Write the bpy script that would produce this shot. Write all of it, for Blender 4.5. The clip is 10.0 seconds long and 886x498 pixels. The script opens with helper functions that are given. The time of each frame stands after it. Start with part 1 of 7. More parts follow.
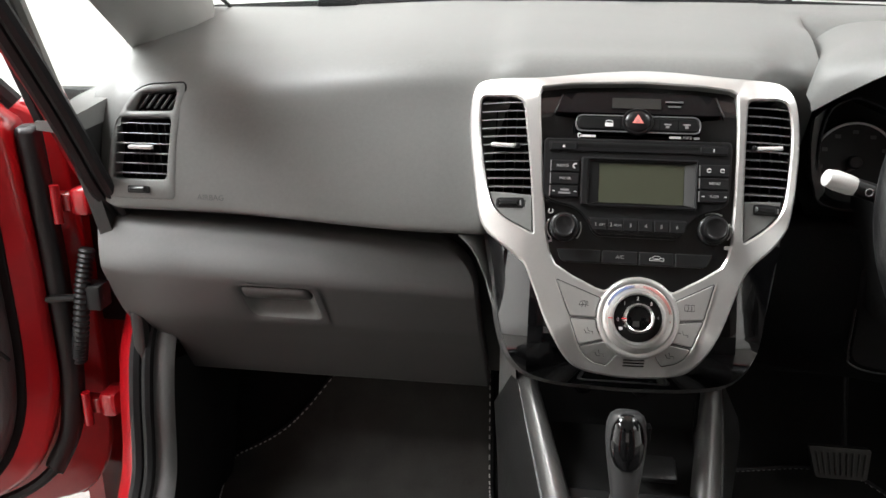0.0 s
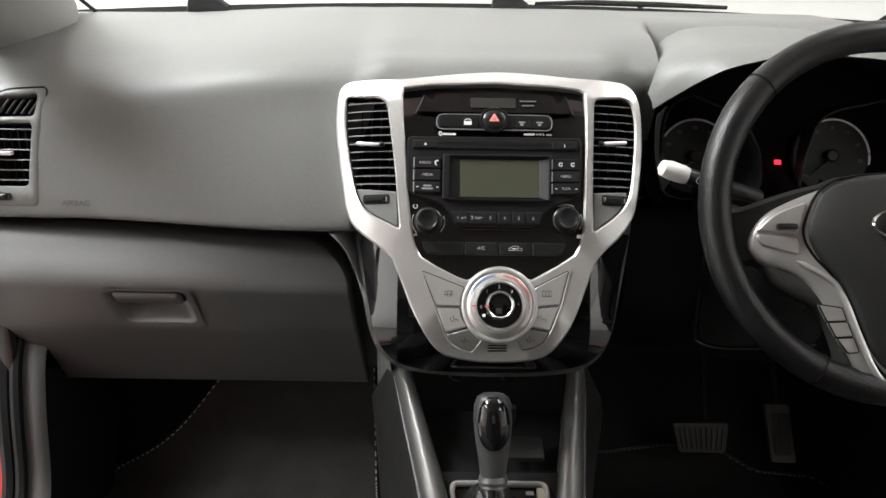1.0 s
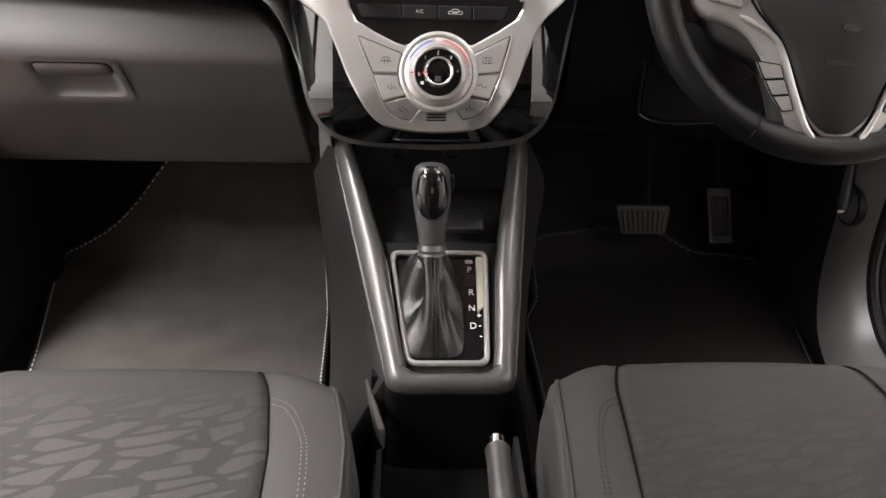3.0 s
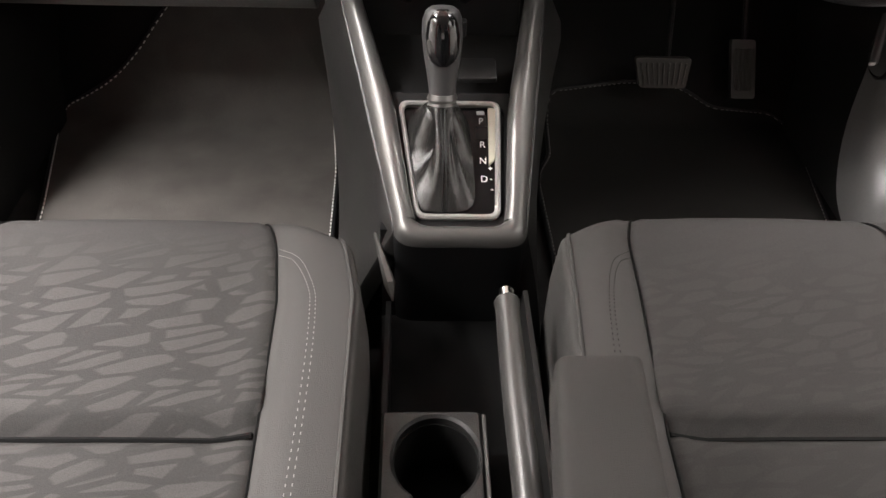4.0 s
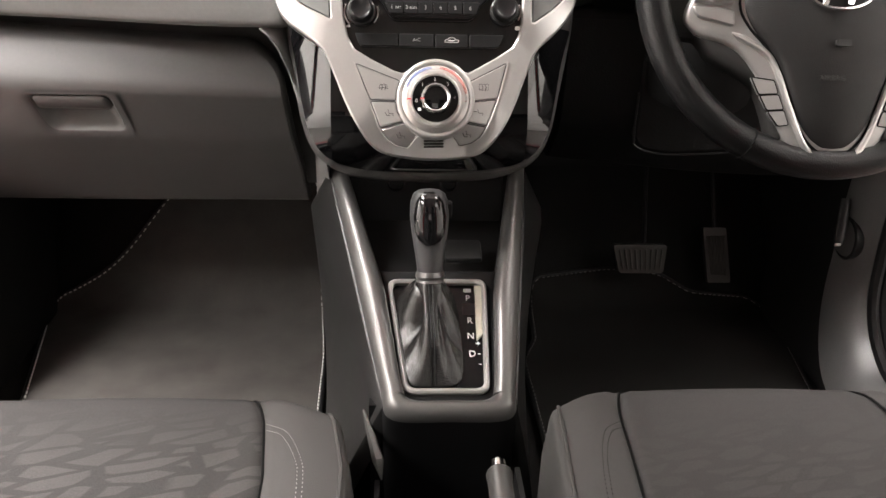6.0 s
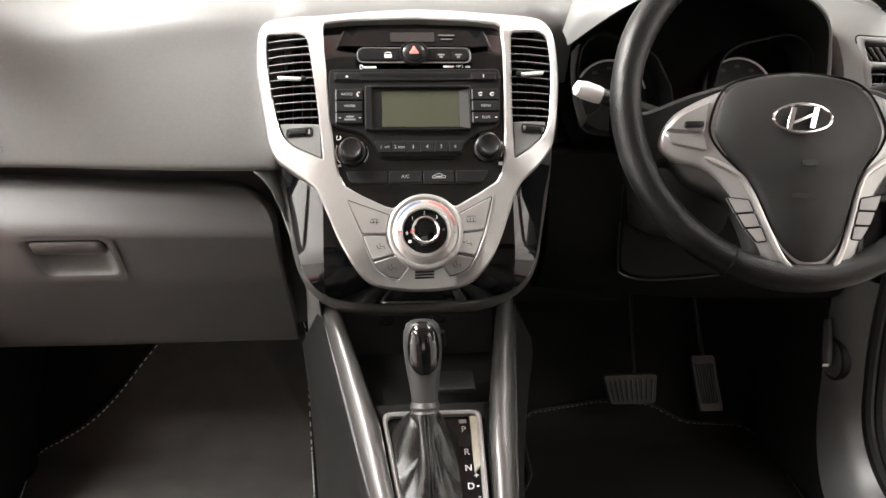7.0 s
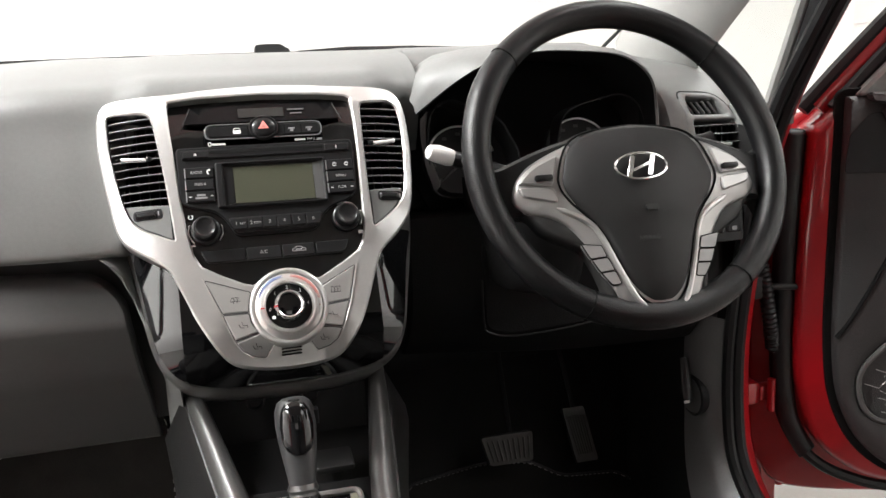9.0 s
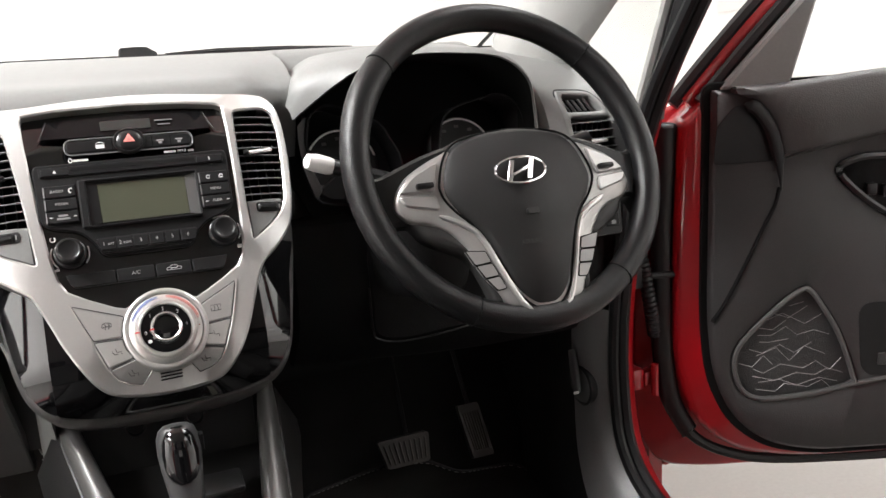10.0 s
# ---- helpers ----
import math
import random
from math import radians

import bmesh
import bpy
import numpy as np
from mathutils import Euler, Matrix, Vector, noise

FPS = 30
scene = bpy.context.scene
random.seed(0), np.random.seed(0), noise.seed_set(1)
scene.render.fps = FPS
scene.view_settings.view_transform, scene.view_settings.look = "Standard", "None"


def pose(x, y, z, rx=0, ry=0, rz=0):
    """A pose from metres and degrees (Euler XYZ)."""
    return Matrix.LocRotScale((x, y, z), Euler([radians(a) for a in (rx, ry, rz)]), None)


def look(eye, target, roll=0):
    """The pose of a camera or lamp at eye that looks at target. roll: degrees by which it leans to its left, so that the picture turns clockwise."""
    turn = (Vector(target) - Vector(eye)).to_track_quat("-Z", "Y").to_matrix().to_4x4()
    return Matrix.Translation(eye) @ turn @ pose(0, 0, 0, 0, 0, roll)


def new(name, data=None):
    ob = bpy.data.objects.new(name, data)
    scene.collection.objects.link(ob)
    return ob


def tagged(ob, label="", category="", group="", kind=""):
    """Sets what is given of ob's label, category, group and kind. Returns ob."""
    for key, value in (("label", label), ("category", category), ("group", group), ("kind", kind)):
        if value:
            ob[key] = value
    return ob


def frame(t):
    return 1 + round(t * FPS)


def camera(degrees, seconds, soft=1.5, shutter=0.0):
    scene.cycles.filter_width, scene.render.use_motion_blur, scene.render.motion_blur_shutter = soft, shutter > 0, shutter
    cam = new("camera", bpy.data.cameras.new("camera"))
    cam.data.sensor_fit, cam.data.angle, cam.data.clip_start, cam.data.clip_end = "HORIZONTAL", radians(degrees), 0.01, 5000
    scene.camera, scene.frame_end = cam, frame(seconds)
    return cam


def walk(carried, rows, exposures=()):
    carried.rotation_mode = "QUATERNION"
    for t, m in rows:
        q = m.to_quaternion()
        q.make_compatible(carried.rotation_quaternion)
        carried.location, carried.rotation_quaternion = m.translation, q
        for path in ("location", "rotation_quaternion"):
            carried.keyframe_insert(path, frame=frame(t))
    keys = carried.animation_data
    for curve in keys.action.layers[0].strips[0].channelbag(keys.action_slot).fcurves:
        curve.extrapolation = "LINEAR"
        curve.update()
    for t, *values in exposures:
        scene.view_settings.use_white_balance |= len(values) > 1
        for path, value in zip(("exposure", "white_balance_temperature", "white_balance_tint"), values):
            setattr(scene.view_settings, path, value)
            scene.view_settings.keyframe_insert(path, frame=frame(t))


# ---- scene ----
cam = camera(57.0, 10.0)
PATH = [
    (0, (-0.109, -0.882, 0.961), (-0.353, 0.994, 0.312), 0.4),
    (0.5, (-0.087, -0.897, 0.958), (-0.21, 0.996, 0.324), 0.6),
    (1, (-0.068, -0.919, 0.957), (-0.067, 0.981, 0.331), 0.9),
    (1.5, (-0.064, -0.946, 0.956), (0.028, 0.939, 0.295), 1.8),
    (2, (-0.054, -0.95, 0.942), (0.068, 0.893, 0.175), 2.0),
    (2.5, (-0.044, -0.939, 0.923), (0.068, 0.846, 0.027), 1.9),
    (3, (-0.037, -0.927, 0.904), (0.059, 0.78, -0.134), 2.1),
    (3.2, (-0.03, -0.922, 0.888), (0.049, 0.753, -0.202), 2.0),
    (4.3, (-0.036, -0.913, 0.874), (0.035, 0.571, -0.466), 2.3),
    (4.5, (-0.034, -0.916, 0.866), (0.036, 0.583, -0.456), 2.3),
    (5, (-0.034, -0.924, 0.861), (0.048, 0.656, -0.362), 2.1),
    (5.5, (-0.035, -0.933, 0.86), (0.058, 0.753, -0.211), 1.9),
    (6, (-0.04, -0.945, 0.858), (0.067, 0.84, -0.037), 1.8),
    (6.2, (-0.045, -0.948, 0.861), (0.073, 0.87, 0.036), 1.8),
    (7.3, (-0.055, -0.974, 0.832), (0.118, 0.959, 0.35), -0.4),
    (7.5, (-0.054, -0.977, 0.831), (0.13, 0.963, 0.379), -0.8),
    (8, (-0.059, -0.977, 0.821), (0.203, 0.969, 0.44), -1.2),
    (8.5, (-0.062, -0.967, 0.817), (0.329, 0.961, 0.459), -1.5),
    (9, (-0.059, -0.963, 0.823), (0.442, 0.937, 0.453), -2.4),
    (9.5, (-0.052, -0.956, 0.834), (0.573, 0.904, 0.449), -3.3),
    (10, (-0.044, -0.949, 0.841), (0.704, 0.861, 0.434), -3.6),
]
walk(cam, [(t, look(eye, target, roll)) for t, eye, target, roll in PATH],
     [(0.0, -0.30, 6450, 10), (1.0, -0.28, 6450, 9), (2.0, 0.27, 6400, 10), (3.0, 0.12, 6700, 15), (4.5, 0.36, 6900, 15), (5.5, 0.34, 7000, 17),
      (6.2, 0.33, 6900, 15), (7.5, 0.48, 6700, 12), (8.5, 0.05, 6500, 11), (9.2, 0.06, 6550, 12), (10.0, 0.10, 6550, 13)])

# ---- world, lights ----
world = bpy.data.worlds.new("studio_air")
scene.world = world
world.use_nodes = True
world.node_tree.nodes["Background"].inputs[0].default_value = (1.0, 1.0, 1.0, 1)
world.node_tree.nodes["Background"].inputs[1].default_value = 0.07


def area_lamp(name, eye, target, sx, sy, watts, colour=(0.985, 1.0, 0.995)):
    data = bpy.data.lights.new(name, "AREA")
    data.shape, data.size, data.size_y, data.energy, data.color = "RECTANGLE", sx, sy, watts, colour
    ob = new(name, data)
    ob.matrix_world = look(eye, target)
    return tagged(ob, "unseen white light panel added under the studio ceiling", "studio light", "ceiling light panels")


# unseen lamps added to light the cabin; the last two wash the side walls
for eye, target, sx, sy, watts in (
        ((-2.5, 1.6, 2.75), (-2.4, 1.6, 0), 1.6, 2.4, 85), ((2.4, 1.6, 2.75), (2.3, 1.6, 0), 1.6, 2.4, 11),
        ((-2.2, -1.25, 2.75), (-2.1, -1.25, 0), 1.4, 1.4, 170), ((2.9, -2.3, 2.75), (2.8, -2.3, 0), 1.3, 4.0, 48),
        ((0.0, 2.6, 2.75), (0, 2.7, 0), 2.4, 1.4, 22), ((-1.9, -0.05, 2.75), (-1.8, -0.05, 0), 0.8, 1.0, 240), ((1.9, 0.1, 2.75), (1.8, 0.1, 0), 0.8, 1.0, 62),
        ((-3.1, 0.3, 2.7), (-4.5, 0.3, 0.7), 3.0, 0.8, 330), ((3.1, 0.3, 2.7), (4.5, 0.3, 0.7), 3.0, 0.8, 160)):
    area_lamp("added_light", eye, target, sx, sy, watts)


# ---- materials ----
def material(name, colour, rough=0.5, metal=0.0, grain=0.0, grain_scale=400.0, vary=0.0, vary_scale=8.0, coat=0.0,
             spec=0.5, rough_vary=0.0):
    m = bpy.data.materials.new(name)
    m.use_nodes = True
    nt = m.node_tree
    p = nt.nodes["Principled BSDF"]
    p.inputs["Base Color"].default_value = (*colour, 1)
    p.inputs["Roughness"].default_value = rough
    p.inputs["Metallic"].default_value = metal
    p.inputs["Specular IOR Level"].default_value = spec
    if coat:
        p.inputs["Coat Weight"].default_value = coat
        p.inputs["Coat Roughness"].default_value = 0.04
    tc = nt.nodes.new("ShaderNodeTexCoord")
    geo = nt.nodes.new("ShaderNodeNewGeometry")
    if vary:
        n = nt.nodes.new("ShaderNodeTexNoise")
        n.inputs["Scale"].default_value = vary_scale
        n.inputs["Detail"].default_value = 6
        nt.links.new(geo.outputs["Position"], n.inputs["Vector"])
        n2 = nt.nodes.new("ShaderNodeTexNoise")
        n2.inputs["Scale"].default_value = vary_scale * 40
        n2.inputs["Detail"].default_value = 3
        nt.links.new(geo.outputs["Position"], n2.inputs["Vector"])
        add = nt.nodes.new("ShaderNodeMath")
        add.operation = "ADD"
        nt.links.new(n.outputs["Fac"], add.inputs[0])
        nt.links.new(n2.outputs["Fac"], add.inputs[1])
        ramp = nt.nodes.new("ShaderNodeValToRGB")
        ramp.color_ramp.elements[0].position, ramp.color_ramp.elements[1].position = 0.6, 1.4
        ramp.color_ramp.elements[0].position = 0.3
        ramp.color_ramp.elements[1].position = 1.0
        ramp.color_ramp.elements[0].color = (*[c * (1 - vary) for c in colour], 1)
        ramp.color_ramp.elements[1].color = (*[c * (1 + vary) for c in colour], 1)
        half = nt.nodes.new("ShaderNodeMath")
        half.operation = "MULTIPLY"
        half.inputs[1].default_value = 0.65
        nt.links.new(add.outputs[0], half.inputs[0])
        nt.links.new(half.outputs[0], ramp.inputs["Fac"])
        nt.links.new(ramp.outputs["Color"], p.inputs["Base Color"])
        if rough_vary:
            mr = nt.nodes.new("ShaderNodeMapRange")
            mr.inputs["To Min"].default_value, mr.inputs["To Max"].default_value = rough - rough_vary, rough + rough_vary
            nt.links.new(n.outputs["Fac"], mr.inputs["Value"])
            nt.links.new(mr.outputs["Result"], p.inputs["Roughness"])
    if grain:
        v = nt.nodes.new("ShaderNodeTexVoronoi")
        v.inputs["Scale"].default_value = grain_scale
        nt.links.new(geo.outputs["Position"], v.inputs["Vector"])
        b = nt.nodes.new("ShaderNodeBump")
        b.inputs["Strength"].default_value = grain
        b.inputs["Distance"].default_value = 0.0008
        nt.links.new(v.outputs["Distance"], b.inputs["Height"])
        nt.links.new(b.outputs["Normal"], p.inputs["Normal"])
    return m


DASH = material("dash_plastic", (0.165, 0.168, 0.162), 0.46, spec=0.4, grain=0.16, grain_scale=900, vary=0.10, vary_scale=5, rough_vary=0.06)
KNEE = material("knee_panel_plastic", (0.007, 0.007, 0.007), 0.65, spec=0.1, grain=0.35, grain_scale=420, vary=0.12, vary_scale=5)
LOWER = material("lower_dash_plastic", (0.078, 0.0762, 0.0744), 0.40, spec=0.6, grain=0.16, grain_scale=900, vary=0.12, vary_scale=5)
CONSOLE = material("console_plastic", (0.017, 0.0167, 0.0164), 0.36, grain=0.25, grain_scale=500, vary=0.12)
RAIL = material("satin_grey_paint", (0.125, 0.123, 0.119), 0.33, metal=0.5, grain=0.05, grain_scale=900, vary=0.06)
SILVER = material("silver_paint", (0.62, 0.616, 0.60), 0.33, metal=0.75, grain=0.06, grain_scale=1500, vary=0.04)
SILVER_DARK = material("brushed_silver", (0.66, 0.65, 0.63), 0.3, metal=0.8, vary=0.05, vary_scale=20)
PIANO = material("piano_black", (0.004, 0.004, 0.0045), 0.04, spec=0.6)
CLOCKGLASS = material("clock_glass", (0.004, 0.004, 0.0045), 0.22, spec=0.2)
FASCIA = material("fascia_gloss", (0.004, 0.004, 0.0045), 0.08, spec=0.75)
BLACK = material("matt_black_plastic", (0.0075, 0.0075, 0.008), 0.45, spec=0.25, grain=0.1, grain_scale=700, vary=0.1)
SATIN = material("satin_black_plastic", (0.010, 0.010, 0.0105), 0.28, spec=0.35, vary=0.08)
KEY = material("button_plastic", (0.011, 0.011, 0.0115), 0.38, spec=0.28, vary=0.08)
# near-black in place of shade in hollows and gaps; also colours seams
DARK = material("dark_cavity", (0.006, 0.006, 0.006), 0.7, spec=0.1)
KICK = material("kick_panel_plastic", (0.098, 0.0973, 0.0966), 0.32, grain=0.15, grain_scale=500, vary=0.12)
# paler than the vanes, for the light the slats' front edges catch
SLAT = material("vent_slat_plastic", (0.13, 0.13, 0.13), 0.3, vary=0.08)
CHROME = material("chrome", (0.78, 0.78, 0.77), 0.12, metal=1.0)
LEATHER = material("wheel_leather", (0.007, 0.007, 0.0074), 0.33, spec=0.36, grain=0.3, grain_scale=700, vary=0.15, vary_scale=14, rough_vary=0.08)
PAD = material("airbag_cover_plastic", (0.020, 0.0196, 0.0196), 0.5, spec=0.3, grain=0.2, grain_scale=1000, vary=0.08)
BOOT = material("gaiter_leather", (0.013, 0.0127, 0.0124), 0.26, grain=0.3, grain_scale=500, vary=0.15, vary_scale=20)
ARMCLOTH = material("armrest_fabric", (0.036, 0.0342, 0.0325), 0.8, grain=0.5, grain_scale=1100, vary=0.1, vary_scale=10)
VINYL = material("seat_side_fabric", (0.041, 0.0391, 0.0373), 0.75, grain=0.5, grain_scale=1100, vary=0.1, vary_scale=10)
CARPET = material("carpet", (0.015, 0.0145, 0.0142), 0.95, grain=0.9, grain_scale=900, vary=0.3, vary_scale=12, spec=0.1)
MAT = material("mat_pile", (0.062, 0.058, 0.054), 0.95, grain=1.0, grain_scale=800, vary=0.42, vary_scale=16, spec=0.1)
# the mat pile darkened for the shade in the driver's footwell
MAT_SHADED = material("shaded_mat_pile", (0.017, 0.0161, 0.0152), 0.95, grain=1.0, grain_scale=800, vary=0.25, vary_scale=9, spec=0.1)
PEDAL = material("pedal_rubber", (0.030, 0.027, 0.0235), 0.5, vary=0.2, vary_scale=30)
THREAD = material("thread", (0.66, 0.65, 0.62), 0.8)
THREAD_SEAT = material("seat_thread", (0.34, 0.33, 0.315), 0.8)
THREAD_DARK = material("dull_thread", (0.17, 0.165, 0.16), 0.8)
RUBBER = material("rubber_seal", (0.010, 0.010, 0.0105), 0.4, spec=0.3, vary=0.1)
RED = material("red_car_paint", (0.31, 0.004, 0.008), 0.3, coat=0.8, vary=0.06, vary_scale=3)
PILLAR = material("pillar_trim", (0.30, 0.30, 0.285), 0.7, grain=0.3, grain_scale=900, vary=0.06)
HEADLINER = material("headliner_fabric", (0.55, 0.54, 0.51), 0.9, grain=0.5, grain_scale=900, vary=0.05)
DOORPAD = material("door_pad_vinyl", (0.068, 0.0665, 0.0656), 0.42, spec=0.35, grain=0.35, grain_scale=420, vary=0.12)
DOORTRIM = material("door_trim_plastic", (0.034, 0.0333, 0.0333), 0.45, spec=0.3, grain=0.35, grain_scale=420, vary=0.12)
WALL = material("studio_wall_paint", (0.86, 0.85, 0.83), 0.8, grain=0.1, grain_scale=60, vary=0.03, vary_scale=1.5)
FLOOR = material("studio_floor", (0.20, 0.19, 0.177), 0.5, vary=0.1, vary_scale=2)
LCD = material("unlit_lcd", (0.052, 0.056, 0.036), 0.35, vary=0.04)
WHITE = material("white_print", (0.75, 0.75, 0.74), 0.6)
GREYPRINT = material("grey_print", (0.25, 0.25, 0.25), 0.6)
REDPRINT = material("red_print", (0.7, 0.03, 0.03), 0.5)
PINK = material("hazard_print", (0.85, 0.25, 0.22), 0.5)
BLUEPRINT = material("blue_print", (0.2, 0.24, 0.42), 0.45)
HOTPRINT = material("hot_print", (0.5, 0.2, 0.18), 0.45)
DASHMARK = material("dash_mark", (0.10, 0.10, 0.10), 0.6)
EMBOSS = material("debossed_mark", (0.02, 0.02, 0.02), 0.6)
WHEELKEY = material("wheel_button", (0.30, 0.297, 0.29), 0.4, metal=0.5, vary=0.05)
# spoke silver darkened: the shade on its downward face is in the colour
SPOKE_SHADE = material("spoke_underside_shade", (0.026, 0.0256, 0.025), 0.5, spec=0.3, vary=0.06)
KEYSILVER = material("silver_button", (0.58, 0.576, 0.56), 0.34, metal=0.75, vary=0.05)
CREAMSTRIP = material("shift_light_guide", (0.5, 0.49, 0.4), 0.35, metal=0.3)
STEEL = material("bare_steel", (0.25, 0.24, 0.23), 0.4, metal=0.9, vary=0.2, vary_scale=30)
WHEELSILVER = material("spoke_silver", (0.40, 0.396, 0.385), 0.34, metal=0.65, grain=0.05, grain_scale=1500, vary=0.05, vary_scale=14)
GAUGERING = material("gauge_ring", (0.9, 0.9, 0.89), 0.3)
GAUGEPRINT = material("gauge_print", (0.06, 0.06, 0.06), 0.6)
WARNING = material("lit_warning_lamp", (0.5, 0.01, 0.02), 0.4)
WARNING.node_tree.nodes["Principled BSDF"].inputs["Emission Color"].default_value = (1.0, 0.03, 0.06, 1)
WARNING.node_tree.nodes["Principled BSDF"].inputs["Emission Strength"].default_value = 2.0
CLOCKLCD = material("clock_lcd", (0.018, 0.02, 0.019), 0.25)
DISPBEVEL = material("display_bevel", (0.09, 0.09, 0.09), 0.3)
CHROME_SATIN = material("satin_chrome", (0.72, 0.72, 0.71), 0.22, metal=1.0)
BUTTONMARK = material("button_mark", (0.06, 0.06, 0.059), 0.5)
LEGEND = material("key_legend", (0.42, 0.42, 0.41), 0.6)
SATINTAB = material("bright_tab", (0.82, 0.82, 0.81), 0.36, metal=0.35)
SPEAKERLINE = material("speaker_line", (0.36, 0.355, 0.35), 0.4, metal=0.6)
TIPWHITE = material("stalk_tip", (0.72, 0.72, 0.7), 0.35)


def seat_cloth(name, low, high):
    m = bpy.data.materials.new(name)
    m.use_nodes = True
    nt = m.node_tree
    p = nt.nodes["Principled BSDF"]
    p.inputs["Roughness"].default_value = 0.85
    p.inputs["Specular IOR Level"].default_value = 0.2
    geo = nt.nodes.new("ShaderNodeNewGeometry")
    warp = nt.nodes.new("ShaderNodeTexNoise")
    warp.inputs["Scale"].default_value = 7
    nt.links.new(geo.outputs["Position"], warp.inputs["Vector"])
    mul = nt.nodes.new("ShaderNodeVectorMath")
    mul.operation = "MULTIPLY_ADD"
    mul.inputs[1].default_value = (0.024, 0.024, 0)
    nt.links.new(warp.outputs["Color"], mul.inputs[0])
    nt.links.new(geo.outputs["Position"], mul.inputs[2])
    mp = nt.nodes.new("ShaderNodeMapping")
    mp.vector_type = "TEXTURE"
    mp.inputs["Rotation"].default_value = (0, 0, radians(14))
    mp.inputs["Scale"].default_value = (1 / 18.0, 1 / 62.0, 100)
    nt.links.new(mul.outputs[0], mp.inputs["Vector"])
    v = nt.nodes.new("ShaderNodeTexVoronoi")
    v.feature = "DISTANCE_TO_EDGE"
    v.inputs["Scale"].default_value = 1.0
    v.inputs["Randomness"].default_value = 1.0
    nt.links.new(mp.outputs[0], v.inputs["Vector"])
    ramp = nt.nodes.new("ShaderNodeValToRGB")
    e = ramp.color_ramp.elements
    e[0].position, e[0].color = 0.10, (low, low * 0.955, low * 0.93, 1)
    e[1].position, e[1].color = 0.155, (high, high * 0.95, high * 0.925, 1)
    nt.links.new(v.outputs["Distance"], ramp.inputs["Fac"])
    # the pattern fades towards the seat's front edge
    n = nt.nodes.new("ShaderNodeTexNoise")
    n.inputs["Scale"].default_value = 900
    nt.links.new(geo.outputs["Position"], n.inputs["Vector"])
    mix = nt.nodes.new("ShaderNodeMix")
    mix.data_type, mix.blend_type = "RGBA", "MULTIPLY"
    mix.inputs["Factor"].default_value = 0.5
    sep = nt.nodes.new("ShaderNodeSeparateXYZ")
    nt.links.new(geo.outputs["Position"], sep.inputs[0])
    fade = nt.nodes.new("ShaderNodeMapRange")
    fade.inputs["From Min"].default_value, fade.inputs["From Max"].default_value = -0.30, -0.20
    nt.links.new(sep.outputs["Y"], fade.inputs["Value"])
    plain = nt.nodes.new("ShaderNodeMix")
    plain.data_type = "RGBA"
    plain.inputs["B"].default_value = (low * 1.1, low * 1.05, low * 1.03, 1)
    nt.links.new(fade.outputs["Result"], plain.inputs["Factor"])
    nt.links.new(ramp.outputs["Color"], plain.inputs["A"])
    nt.links.new(plain.outputs["Result"], mix.inputs["A"])
    nr = nt.nodes.new("ShaderNodeValToRGB")
    nr.color_ramp.elements[0].position, nr.color_ramp.elements[0].color = 0.3, (0.5, 0.5, 0.5, 1)
    nr.color_ramp.elements[1].position, nr.color_ramp.elements[1].color = 0.7, (1, 1, 1, 1)
    nt.links.new(n.outputs["Fac"], nr.inputs["Fac"])
    nt.links.new(nr.outputs["Color"], mix.inputs["B"])
    nt.links.new(mix.outputs["Result"], p.inputs["Base Color"])
    b = nt.nodes.new("ShaderNodeBump")
    b.inputs["Strength"].default_value, b.inputs["Distance"].default_value = 0.5, 0.0006
    nt.links.new(n.outputs["Fac"], b.inputs["Height"])
    nt.links.new(b.outputs["Normal"], p.inputs["Normal"])
    return m


CLOTH = seat_cloth("passenger_seat_cloth", 0.034, 0.053)
CLOTH_WORN = seat_cloth("driver_seat_cloth", 0.042, 0.049)


def glass(name, tint, gloss=0.06):
    m = bpy.data.materials.new(name)
    m.use_nodes = True
    nt = m.node_tree
    out = nt.nodes["Material Output"]
    tr = nt.nodes.new("ShaderNodeBsdfTransparent")
    tr.inputs[0].default_value = (*tint, 1)
    gl = nt.nodes.new("ShaderNodeBsdfGlossy")
    gl.inputs["Roughness"].default_value = 0.02
    mix = nt.nodes.new("ShaderNodeMixShader")
    mix.inputs[0].default_value = gloss
    nt.links.new(tr.outputs[0], mix.inputs[1])
    nt.links.new(gl.outputs[0], mix.inputs[2])
    nt.links.new(mix.outputs[0], out.inputs["Surface"])
    return m


GLASS = glass("window_glass", (0.94, 0.96, 0.95))


# ---- mesh helpers ----
def finish(bm, angle=35):
    bmesh.ops.recalc_face_normals(bm, faces=bm.faces[:])
    lim = radians(angle)
    for f in bm.faces:
        f.smooth = True
    for e in bm.edges:
        if len(e.link_faces) == 2 and e.calc_face_angle(0) > lim:
            e.smooth = False
    return bm


def thing(name, label, category, group="", at=(0, 0, 0), kind=""):
    ob = new(name)
    ob.empty_display_size = 0.02
    ob.matrix_basis = Matrix.Translation(at)
    return tagged(ob, label, category, group, kind)


def part(name, bm, mat, parent=None, label="", angle=35, keep=False):
    """Links a bmesh, in world coordinates, as one mesh under parent."""
    if not keep:
        finish(bm, angle)
    me = bpy.data.meshes.new(name)
    bm.to_mesh(me)
    bm.free()
    me.materials.append(mat)
    ob = new(name, me)
    if parent is not None:
        ob.parent = parent
        if parent.parent is None and parent.type == "EMPTY":
            ob.matrix_parent_inverse = parent.matrix_basis.inverted()
    if label:
        ob["label"] = label
    return ob


